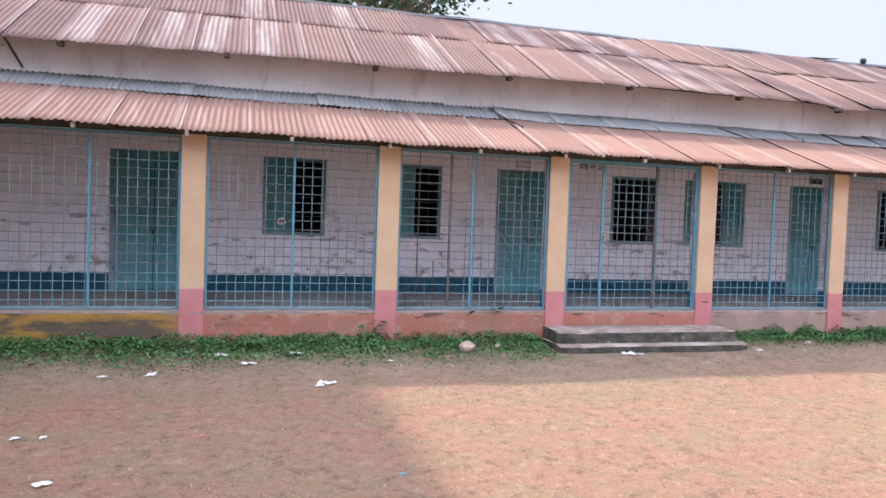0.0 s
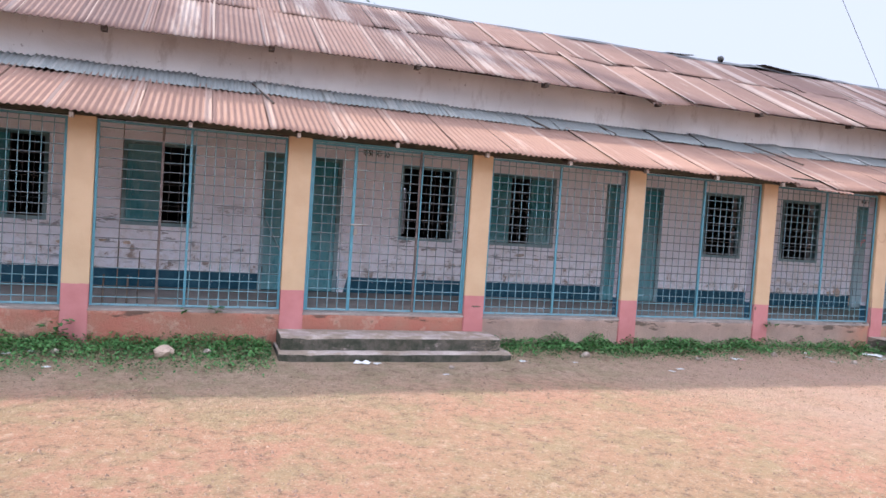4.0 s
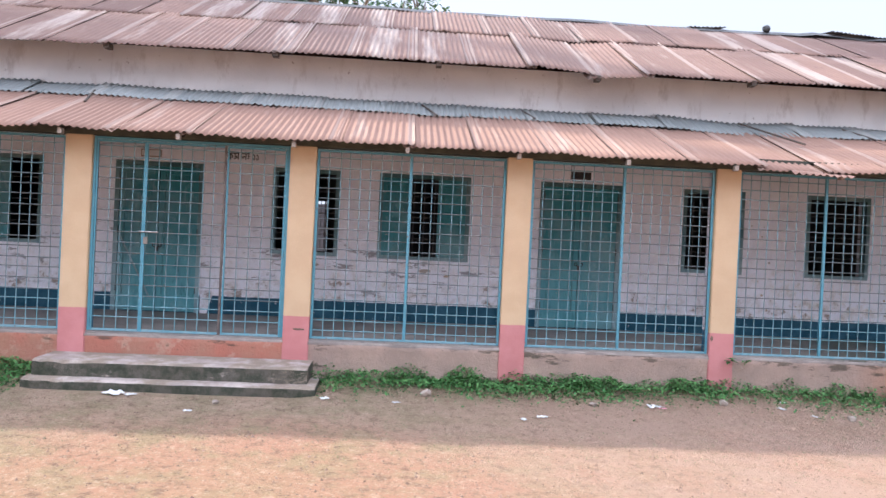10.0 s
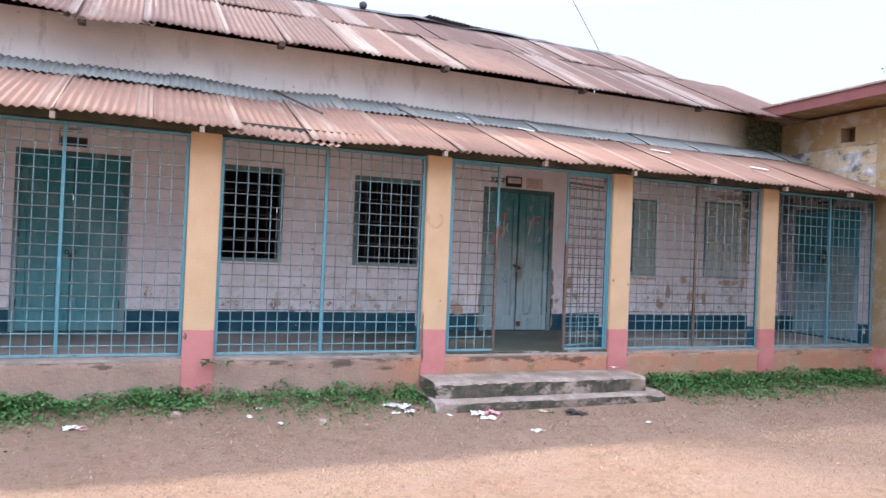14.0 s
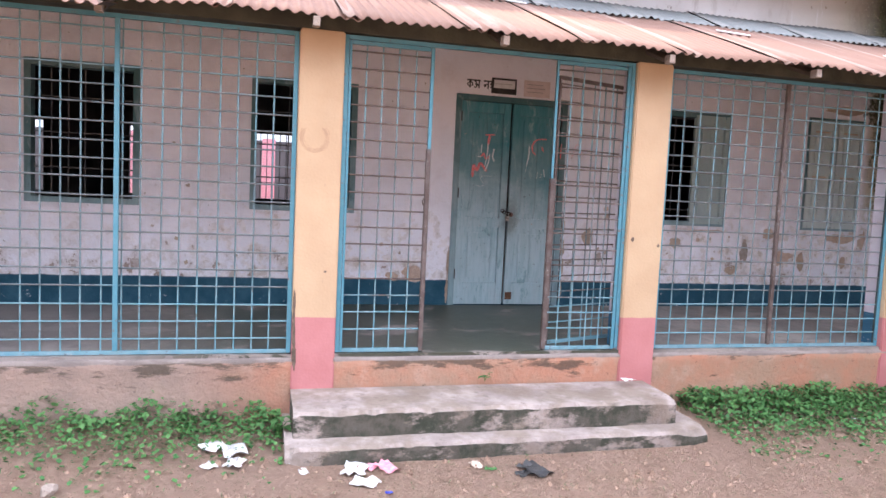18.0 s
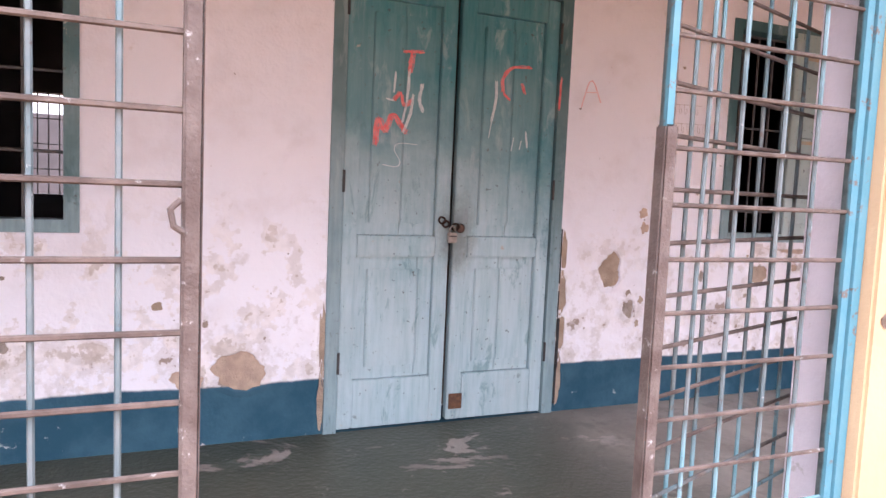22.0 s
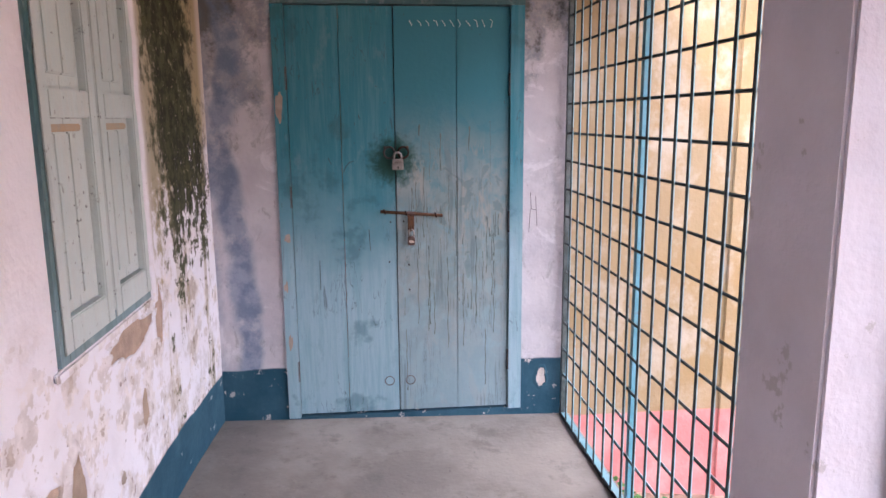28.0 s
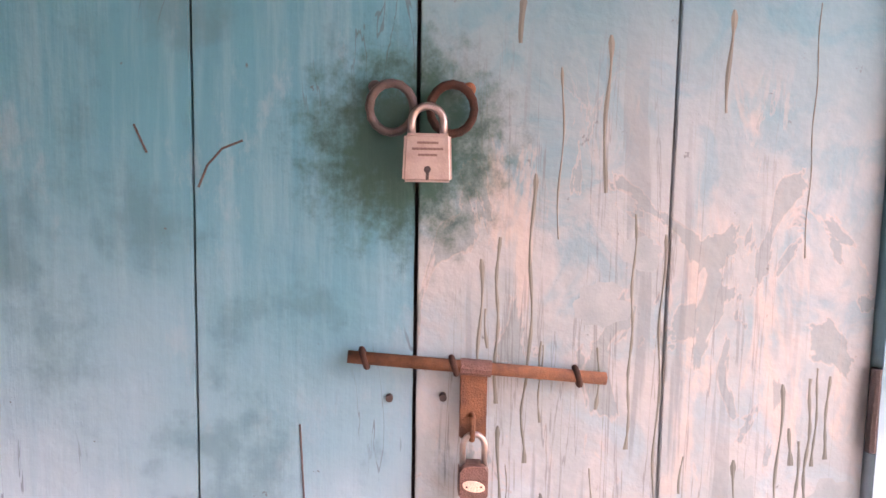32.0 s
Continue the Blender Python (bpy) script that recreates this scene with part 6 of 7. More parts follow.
# room numbers painted over the doors, drawn letter by letter below a head line
GLYPHS = {
    "ka": (0.95, (((0.5, 1.0), (0.5, 0.0)), ((0.5, 0.86), (0.08, 0.46), (0.5, 0.12)), ((0.5, 0.80), (0.82, 0.66), (0.86, 0.36), (0.68, 0.30)))),
    "kkha": (1.0, (((0.80, 1.0), (0.80, 0.0)), ((0.12, 0.86), (0.40, 0.78), (0.34, 0.52), (0.14, 0.50)), ((0.34, 0.52), (0.46, 0.22), (0.24, 0.06), (0.08, 0.20)), ((0.40, 0.56), (0.80, 0.30)))),
    "na": (0.85, (((0.68, 1.0), (0.68, 0.0)), ((0.68, 0.64), (0.36, 0.52), (0.30, 0.30), (0.14, 0.28), (0.10, 0.46), (0.26, 0.56)))),
    "dot": (0.45, (((0.10, 0.66), (0.22, 0.80), (0.34, 0.66), (0.22, 0.52), (0.10, 0.66)), ((0.08, 0.20), (0.36, 0.40)))),
    "one": (0.55, (((0.14, 0.40), (0.16, 0.08), (0.42, 0.10), (0.44, 0.62), (0.24, 0.96), (0.08, 0.80)),)),
    "o": (1.0, (((0.84, 1.0), (0.84, 0.0)), ((0.10, 0.80), (0.34, 0.74), (0.20, 0.50), (0.36, 0.22), (0.56, 0.46), (0.40, 0.66), (0.84, 0.50)))),
    "pha": (0.95, (((0.62, 1.0), (0.62, 0.0)), ((0.16, 0.94), (0.16, 0.42), (0.40, 0.26), (0.62, 0.46)), ((0.62, 0.70), (0.88, 0.60), (0.84, 0.34)))),
    "i": (0.5, (((0.30, 1.0), (0.30, 0.0)), ((0.30, 1.0), (0.10, 1.26), (0.70, 1.32), (1.2, 1.02)))),
    "sa": (0.9, (((0.76, 1.0), (0.76, 0.0)), ((0.12, 0.88), (0.30, 0.60), (0.12, 0.40)), ((0.30, 0.60), (0.76, 0.52)), ((0.50, 0.94), (0.42, 0.62)))),
}


def written(words, size, thick, put, mat, parent):
    """Hand-painted letters: each one is a part; put(u, v) lays the writing on its surface."""
    u = 0.0
    for word in words:
        first = u
        for g in word:
            wide, lines = GLYPHS[g]
            bm = bmesh.new()
            for line in lines:
                bent(bm, [put((u + a * 0.92) * size, b * size) for a, b in line], thick, 5)
            part("letter", bm, mat, parent)
            u += wide
        if word != ("one", "one"):
            bm = bmesh.new()
            bent(bm, [put(first * size, size), put((u - 0.1) * size, size * 1.01)], thick, 5)
            part("head_line", bm, mat, parent)
        u += 0.35


s = thing("room_number", "black painted room lettering on the plaster", "lettering", "room numbers")
written((("ka", "kkha"), ("na", "dot")), 0.070, 0.0068, lambda u, v: (14.985 + u, WALL - 0.0005, 2.605 + v), M_INK, s)
p = thing("number_plate", "white number plate in a black frame above the door", "plate", "number plates")
part("frame_bar", box(15.222, WALL - 0.020, 2.57, 15.46, WALL - 0.001, 2.71), M_INK, p)
part("plate", box(15.24, WALL - 0.026, 2.618, 15.442, WALL - 0.021, 2.692), M_WHITE, p)
part("writing_line", box(15.255, WALL - 0.0272, 2.655, 15.42, WALL - 0.0262, 2.659), M_STEEL, p)
n = thing("paper_notice", "faded cream paper notice pasted above the door", "notice")
part("sheet", box(15.54, WALL - 0.004, 2.565, 15.80, WALL - 0.0015, 2.715, bev=0.001), M_NOTICE, n)
for j in range(3):
    part("writing_line", box(15.57, WALL - 0.0052, 2.675 - 0.034 * j, 15.73 + 0.02 * (j % 2), WALL - 0.0042, 2.680 - 0.034 * j), M_STEEL, n)
s = thing("room_number", "black painted room lettering on the plaster", "lettering", "room numbers")
written((("ka", "kkha"), ("na", "dot"), ("one", "one")), 0.080, 0.0075, lambda u, v: (5.27 + u, WALL - 0.0005, 2.625 + v), M_INK, s)
for x in (4.30, 9.95):
    p = thing("number_plate", "pale number plate above the door" if x < 6 else "dark number plate on a bent bracket above the door", "plate", "number plates")
    part("frame_bar", box(x - 0.13, WALL - 0.018, 2.60, x + 0.13, WALL - 0.001, 2.70), M_IRON if x > 6 else M_CEM, p)
    part("plate", box(x - 0.115, WALL - 0.024, 2.615, x + 0.115, WALL - 0.019, 2.685), M_WHITE if x < 6 else M_INK, p)
    if x > 6:
        bm = bmesh.new()
        bent(bm, [(x - 0.14, WALL - 0.012, 2.60), (x - 0.14, WALL - 0.012, 2.78), (x + 0.07, WALL - 0.012, 2.79)], 0.006, 6)
        part("bracket", bm, M_IRON, p)


written((("o", "i", "pha", "sa"), ("ka", "kkha")), 0.036, 0.0028, lambda u, v: (END - 0.0150, 9.795 - u, 2.655 + v), M_WHITE, pl)

# ---- scratches and chips ----
def hash_of(x, z):
    return int(x * 731 + z * 977)


def chip(x, z, w, h, seed, mat=M_MUD, face="front", lift=0.011):
    """A place where the plaster has come off: bare undercoat inside a swollen, broken rim of plaster."""
    c = thing("plaster_chip", "broken patch of plaster showing brown undercoat", "plaster patch", "plaster chips")
    pts = blob(x, z, w, h, seed)
    lift = min(lift, 0.12 * min(w, h))
    place = {"front": lambda a, b, e: (a, WALL - e, b), "end": lambda a, b, e: (END - e, a, b), "pillar": lambda a, b, e: (a, FRONT - 0.0302 - e, b)}[face]
    ease = min(0.035, 0.4 * min(w, h))

    def ring(bm, grow, d):
        out = []
        for a, b in pts:
            v = Vector((a - x, b - z))
            v *= 1 + grow / max(v.length, 1e-4)
            out.append(bm.verts.new(place(x + v.x, z + v.y, d)))
        return out
    bm = bmesh.new()
    rings = [ring(bm, ease, -0.001), ring(bm, ease * 0.3, lift * 0.75), ring(bm, 0.0, lift), ring(bm, -0.0015, 0.001)]
    for a, b in zip(rings, rings[1:]):
        for i in range(len(pts)):
            j = (i + 1) % len(pts)
            bm.faces.new((a[i], a[j], b[j], b[i]))
    if face == "pillar":
        bm.free()
    else:
        part("rim", bm, {"front": M_PLASTER, "end": M_END}[face], c, "swollen broken rim of plaster", True)
    bm = bmesh.new()
    bm.faces.new(ring(bm, 0.0, 0.0008 + 0.00013 * (hash_of(x, z) % 13)))
    part("undercoat", bm, mat, c)


CHIPS = ((16.285, 1.265, 0.13, 0.15), (16.40, 1.09, 0.08, 0.09), (16.46, 1.555, 0.06, 0.045), (16.47, 1.48, 0.05, 0.06), (17.245, 1.24, 0.11, 0.13), (16.85, 1.24, 0.05, 0.06),
         (18.05, 1.17, 0.11, 0.20), (18.33, 1.365, 0.17, 0.11), (18.75, 1.08, 0.10, 0.18), (19.30, 1.08, 0.08, 0.14),
         (13.75, 1.02, 0.06, 0.05), (2.15, 1.18, 0.10, 0.05), (0.55, 1.62, 0.08, 0.06), (1.55, 1.05, 0.12, 0.05), (6.45, 1.30, 0.11, 0.04), (7.9, 1.28, 0.16, 0.05),
         (1.35, 1.15, 0.10, 0.05), (1.85, 1.20, 0.09, 0.04), (8.2, 1.22, 0.10, 0.04), (12.6, 1.60, 0.04, 0.03), (17.5, 1.28, 0.05, 0.05), (18.52, 1.12, 0.24, 0.16), (17.92, 0.98, 0.14, 0.10))
for i, (x, z, w, h) in enumerate(CHIPS):
    chip(x, z, w, h, i * 3.1, (M_MUD, M_TAN, M_GREYREND)[(i * 5 + i // 3) % 3])
# bare render round the far window
for x, z, w, h in ((19.22, 1.345, 0.40, 0.10), (19.52, 1.33, 0.10, 0.22), (19.15, 2.70, 0.50, 0.09), (17.60, 1.37, 0.46, 0.035), (14.55, 0.885, 0.20, 0.13), (14.36, 0.86, 0.12, 0.07)):
    chip(x, z, w, h, x * 1.7, M_TAN, lift=0.008)
# broken edge of the plaster beside the door; black strips stand for the shaded gap
for z, h, w in ((1.36, 0.20, 0.030), (1.17, 0.20, 0.045), (0.98, 0.22, 0.05), (0.76, 0.22, 0.05)):
    chip(16.018, z, w, h, z * 7)
for z, h in ((1.34, 0.26), (1.10, 0.16), (0.93, 0.24), (0.74, 0.20)):
    solid("crevice_shade", box(15.996, WALL - 0.0085, z - h / 2, 16.006 + 0.008 * math.sin(z * 9), WALL - 0.001, z + h / 2, bev=0.003), M_INK, "black strip for the shaded crevice between door frame and plaster", "crevice", "", "crevices")
for z, h in ((1.0, 0.3), (0.75, 0.25)):
    chip(14.885, z, 0.03, h, z * 3)
chip(8.98, 0.75, 0.05, 0.09, 5.0, M_LIP, "end")
# knocked corners of the pillars
for x, z, w, h in ((13.411, 0.90, 0.018, 0.17), (13.410, 0.78, 0.016, 0.18), (13.413, 0.66, 0.024, 0.18), (13.416, 0.54, 0.028, 0.16), (11.075, 0.74, 0.03, 0.05), (6.52, 0.66, 0.14, 0.02), (15.79, 1.37, 0.03, 0.03), (16.0, 1.33, 0.025, 0.02), (13.60, 1.10, 0.02, 0.012)):
    chip(x, z, w, h, x + z * 5, M_GASH, "pillar")
# small pits knocked into the wall
r = random.Random(404)
for k in range(46):
    x = r.choice((r.uniform(12.3, 14.7), r.uniform(16.1, 18.6), r.uniform(16.1, 19.4)))
    z = r.uniform(0.95, 1.45) if k % 3 else r.uniform(1.4, 2.4)
    if any(a - 0.08 < x < b + 0.08 and z > 1.36 for a, b in WINDOWS):
        continue
    w = r.uniform(0.014, 0.040)
    chip(x, z, w, w * r.uniform(0.6, 1.3), k * 1.9, (M_GREYREND, M_CEM, M_MUD)[k % 3], lift=0.002)


def stroke(name, pts, r, mat, label, category, y=None, group=""):
    """A drawn mark: smoothed line; a broad one is several thin, shaky passes beside each other."""
    bm = bmesh.new()
    yy = WALL - 0.0015 if y is None else y
    for _ in range(2):
        if len(pts) > 2:
            q = [pts[0]]
            for (a, b), (c, d) in zip(pts, pts[1:]):
                q += [(a * 0.75 + c * 0.25, b * 0.75 + d * 0.25), (a * 0.25 + c * 0.75, b * 0.25 + d * 0.75)]
            pts = q + [pts[-1]]
    if len(pts) == 2:
        (a, b), (c, d) = pts
        pts = [(a + (c - a) * i / 6, b + (d - b) * i / 6) for i in range(7)]
    broad, whole = r > 0.0035, []
    for j in range(12 if broad else 1):
        w = 0.0015 if broad else r
        ox, oz = (rng.uniform(-0.8, 0.8) * r, rng.uniform(-0.8, 0.8) * r) if broad else (0, 0)
        first, last = (rng.randrange(0, 2), len(pts) - rng.randrange(0, 2)) if broad else (0, len(pts))
        sh = 0.35 * r if broad else 0.2 * r
        line = [(a + ox + rng.uniform(-sh, sh), yy, b + oz + rng.uniform(-sh, sh)) for a, b in pts[first:last]]
        whole += line[::-1] if j % 2 else line
    bent(bm, whole, w, 4)
    for v in bm.verts:
        v.co.y = yy + (v.co.y - yy) * 0.25
    return solid(name, bm, mat, label, category, "", group)


DF = WALL + 0.0160      # face of the door's raised fields
for pts, r, y in (([(15.085, 1.80), (15.092, 1.93), (15.125, 1.84), (15.15, 1.925), (15.165, 1.93), (15.215, 1.86)], 0.009, DF), ([(15.195, 2.19), (15.285, 2.195)], 0.005, DF), ([(15.225, 2.10), (15.24, 2.185)], 0.009, DF),
                  ([(15.16, 1.99), (15.19, 2.03), (15.20, 1.96), (15.235, 1.99)], 0.006, DF), ([(15.665, 2.07), (15.66, 2.13), (15.70, 2.18), (15.80, 2.185)], 0.006, DF), ([(15.67, 2.06), (15.70, 2.035)], 0.004, DF),
                  ([(15.76, 2.11), (15.775, 2.07)], 0.005, DF), ([(15.945, 2.15), (15.94, 2.01)], 0.005, WALL - 0.0125), ([(16.065, 2.03), (16.11, 2.19), (16.17, 2.06)], 0.003, None), ([(16.08, 2.10), (16.145, 2.105)], 0.0025, None)):
    stroke("chalk_scrawl", pts, (1.35 if y else 1.1) * r, M_RED if y else M_FADED, "red chalk scrawl on the door and the wall beside it", "scrawl", y, "red scrawls")
for pts, r in (([(15.165, 2.10), (15.16, 2.02)], 0.004), ([(15.225, 2.12), (15.22, 1.99), (15.20, 1.90)], 0.006), ([(15.245, 2.02), (15.235, 1.93), (15.205, 1.86)], 0.006), ([(15.285, 2.06), (15.27, 1.99), (15.29, 1.95)], 0.007), ([(15.13, 1.99), (15.16, 1.985)], 0.004),
               ([(15.63, 2.11), (15.635, 2.03), (15.615, 1.93)], 0.006), ([(15.615, 1.93), (15.605, 1.86)], 0.003), ([(15.73, 1.87), (15.72, 1.81)], 0.003), ([(15.79, 1.90), (15.80, 1.83)], 0.004), ([(15.77, 1.86), (15.76, 1.82)], 0.003),
               ([(15.27, 1.81), (15.18, 1.815), (15.165, 1.78), (15.20, 1.74), (15.19, 1.71), (15.12, 1.72)], 0.0018)):
    stroke("chalk_smear", pts, r, M_CHALK, "white chalk smear on the teal door", "smear", DF, "chalk smears")
for x, z, n in ((16.53, 2.075, 7), (16.62, 1.985, 6)):
    stroke("pencil_scribble", [(x - 0.01, z + 0.015), (x + 0.035 * n, z + 0.02)], 0.001, M_CEM, "faint pencil scribble on the plaster", "scribble", None, "pencil scribbles")
    for j in range(n):
        xx = x + 0.034 * j
        stroke("pencil_scribble", [(xx, z + 0.014), (xx + 0.004, z - 0.03), (xx + 0.02, z - 0.02), (xx + 0.012, z + 0.002)], 0.001, M_CEM, "faint pencil scribble on the plaster", "scribble", None, "pencil scribbles")
stroke("mud_ring", [(13.505 + 0.082 * math.cos(a), 1.955 + 0.082 * math.sin(a)) for a in [math.pi * (0.80 + 0.09 * i) for i in range(17)]], 0.015, M_SMUDGE, "smudged ring of mud on the yellow pillar", "smudge", FRONT - 0.0305)
bm = bmesh.new()
for a, b in (((9.045, 1.66), (9.04, 1.58)), ((9.04, 1.58), (9.015, 1.575)), ((9.02, 1.64), (9.012, 1.50)), ((9.045, 1.58), (9.05, 1.47))):
    tube(bm, (END - 0.0005, *a), (END - 0.0005, *b), 0.0013, 5)
solid("scrawled_mark", bm, M_IRON, "dark scrawled mark on the end wall", "scrawl")

# ---- wing door and yard side ----
t = thing("wing_door", "pale blue panelled door in the yellow wing wall", "door")
for y0, y1 in ((6.30, 6.78), (6.79, 7.265)):
    part("door_leaf", box(END + 0.03, y0, 0.59, END + 0.07, y1, 2.51, bev=0.004), M_GREEN_DOOR, t)
    for z0, z1 in ((0.75, 1.35), (1.5, 2.35)):
        part("panel", box(END + 0.02, y0 + 0.09, z0, END + 0.029, y1 - 0.09, z1, bev=0.004), M_GREEN_DOOR, t)
for z, n in ((0.75, 3), (1.05, 2), (1.45, 3), (1.95, 2), (2.3, 3)):
    for j in range(n):
        solid("brick", box(END - 0.012, 7.285 + 0.012 * (j % 2), z + 0.085 * j, END + 0.004, 7.36 + 0.05 * ((j + n) % 2), z + 0.078 + 0.085 * j, bev=0.003), M_BRICK, "exposed red brick beside the wing door", "brick", "", "exposed bricks")
t = thing("wing_steps", "worn cement steps below the wing door", "steps")
part("upper_step", box(END - 0.40, 6.0, -0.1, END - 0.003, 7.25, 0.36, bev=0.015), M_STEP, t)
part("lower_step", box(END - 0.75, 6.0, -0.1, END - 0.403, 7.25, 0.17, bev=0.015), M_STEP, t)

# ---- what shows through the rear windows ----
st(solid("wall_rear_yard", box(-30, 24.0, -0.2, 40, 24.25, 2.75), M_ROOM_SHADE, "", ""), "grey wall of the building behind the classrooms, in the darkened room colour", "wall")
for x in (3.5, 5.8, 8.1, 10.5, 13.25, 15.6):
    solid("boundary_pillar", box(x, 20.4, -0.1, x + 0.28, 20.68, 2.6), M_PINK, "pink-washed pillar behind the classrooms", "pillar", "", "rear pillars")


# ---- trees ----
def tree(x, y, h, spread, leaves, size, seed, thin=1.0):
    r = random.Random(seed)
    t = thing("tree", "broad dark green tree behind the roof; the westernmost is unseen, added for shade" if thin > 0.5 else "thin bare-branched tree behind the roof", "tree", "", None)
    bm = bmesh.new()
    tips = []
    def grow(p, d, length, rad, depth):
        q = p + d * length
        tube(bm, p, q, rad, 7, rad * 0.7)
        if depth == 0:
            tips.append(q)
            return
        for _ in range(3 if depth > 1 else 4):
            nd = (d + Vector((r.uniform(-1, 1), r.uniform(-1, 1), r.uniform(-0.25, 0.7))) * 0.75).normalized()
            grow(q, nd, length * r.uniform(0.6, 0.8), rad * 0.6, depth - 1)
        if depth < 3:
            tips.append(q)
    grow(Vector((x, y, -0.1)), Vector((0, 0, 1)), h * 0.42, h * 0.03, 4)
    part("trunk", bm, M_BARK, t)
    verts, faces = [], []
    for k in range(leaves):
        c = r.choice(tips) + Vector((r.gauss(0, 1), r.gauss(0, 1), r.gauss(0, 0.8))) * spread
        a = Vector((r.uniform(-1, 1), r.uniform(-1, 1), r.uniform(-0.6, 0.6))).normalized()
        b = a.cross(Vector((r.uniform(-1, 1), r.uniform(-1, 1), r.uniform(-1, 1)))).normalized()
        s = size * r.uniform(0.6, 1.3)
        i = len(verts)
        verts += [c - a * s, c - b * s * 0.4, c + a * s, c + b * s * 0.4]
        faces.append((i, i + 1, i + 2, i + 3))
    me = bpy.data.meshes.new("crown")
    me.from_pydata(verts, [], faces)
    me.materials.append(M_CROWN)
    ob = new("crown", me)
    ob.parent = t
    return t


tree(2.6, 21.0, 8.0, 0.55, 9000, 0.13, 3)
tree(5.4, 37.0, 12.6, 0.5, 1500, 0.14, 9, 0.3)
# tall tree out of view, added to keep the sun off the wing wall
tree(-5.2, 18.6, 21.5, 1.25, 12000, 0.26, 27)
t = tree(62.0, 37.5, 1.7, 0.22, 420, 0.13, 13)
t.location.z = 15.6
bm = bmesh.new()
tube(bm, (62.0, 37.5, -15.7), (62.0, 37.5, 0.0), 0.16, 8, 0.06)
part("stem", bm, M_BARK, t, "tall thin bare stem")
tagged(t, "tall thin tree with a small crown far beyond the wing", "tree")


bm = bmesh.new()
bent(bm, [(16.9, 13.6, 8.3), (17.5, 13.6, 7.45), (18.01, 13.6, 6.76), (18.69, 13.6, 5.84), (19.3, 13.7, 5.0)], 0.006, 5)
solid("service_wire", bm, M_IRON, "thin dark service wire running down behind the roof", "wire")

# ---- weeds, straw, litter ----
def scatter(name, label, category, mat, count, place, size, flat, seed):
    r = random.Random(seed)
    verts, faces = [], []
    for _ in range(count):
        got = place(r)
        if got is None:
            continue
        x, y, h = got
        z = ground_height(x, y) + h
        a = r.uniform(0, 2 * math.pi)
        s = size * r.uniform(0.5, 1.5)
        lean = r.uniform(0.0, flat)
        d = Vector((math.cos(a), math.sin(a), lean)).normalized()
        w = Vector((-math.sin(a), math.cos(a), r.uniform(-0.3, 0.3))) * s * (0.42 if name == "weeds" else 0.05)
        c = Vector((x, y, z))
        i = len(verts)
        verts += [c, c + d * s * 0.5 + w, c + d * s + Vector((0, 0, -s * 0.15)), c + d * s * 0.5 - w]
        faces.append((i, i + 1, i + 2, i + 3))
    me = bpy.data.meshes.new(name)
    me.from_pydata(verts, [], faces)
    me.materials.append(mat)
    return tagged(new(name, me), label, category, "", "stuff")


def weed_place(r):
    x = r.uniform(-6, 20.2)
    if any(a < x < b for a, b in ((3.9, 6.8), (13.35, 16.25))):
        return None
    dens = 0.42 + 0.8 * noise.noise((x * 1.3, 2.2, 0)) + 0.4 * noise.noise((x * 4.1, 5.2, 0)) + (0.35 if x < 3.9 or x > 16.2 else 0.05)
    if r.random() > dens + 0.15:
        return None
    wide = 0.52 + 0.25 * noise.noise((x * 0.7, 8, 0)) + (0.15 if x > 16.3 else 0.28 if x < 3.9 else 0)
    y = 8.84 - abs(r.gauss(0, 0.5)) * wide
    if y < 7.4:
        return None
    return x, y, r.uniform(0.0, 0.12) * (1 + 1.3 * noise.noise((x * 3.3, y * 3.3, 9))) * max(0.15, 1 - (8.84 - y) / 0.9)


scatter("weeds", "low green weeds along the foot of the plinth", "weeds", M_LEAF, 88000, weed_place, 0.030, 1.3, 21)
scatter("straw", "scattered dry straw and leaf bits on the earth", "straw", M_STRAW, 60000, lambda r: (r.uniform(-4, 20), 8.6 - 9.0 * r.random() ** 1.2, 0.004), 0.036, 0.25, 22)
scatter("grass_tufts", "thin short grass on the trodden earth", "grass", M_LEAF, 9000, lambda r: (r.uniform(-5, 20), 8.5 - 2.4 * r.random() ** 1.5, 0.0), 0.028, 1.0, 23)


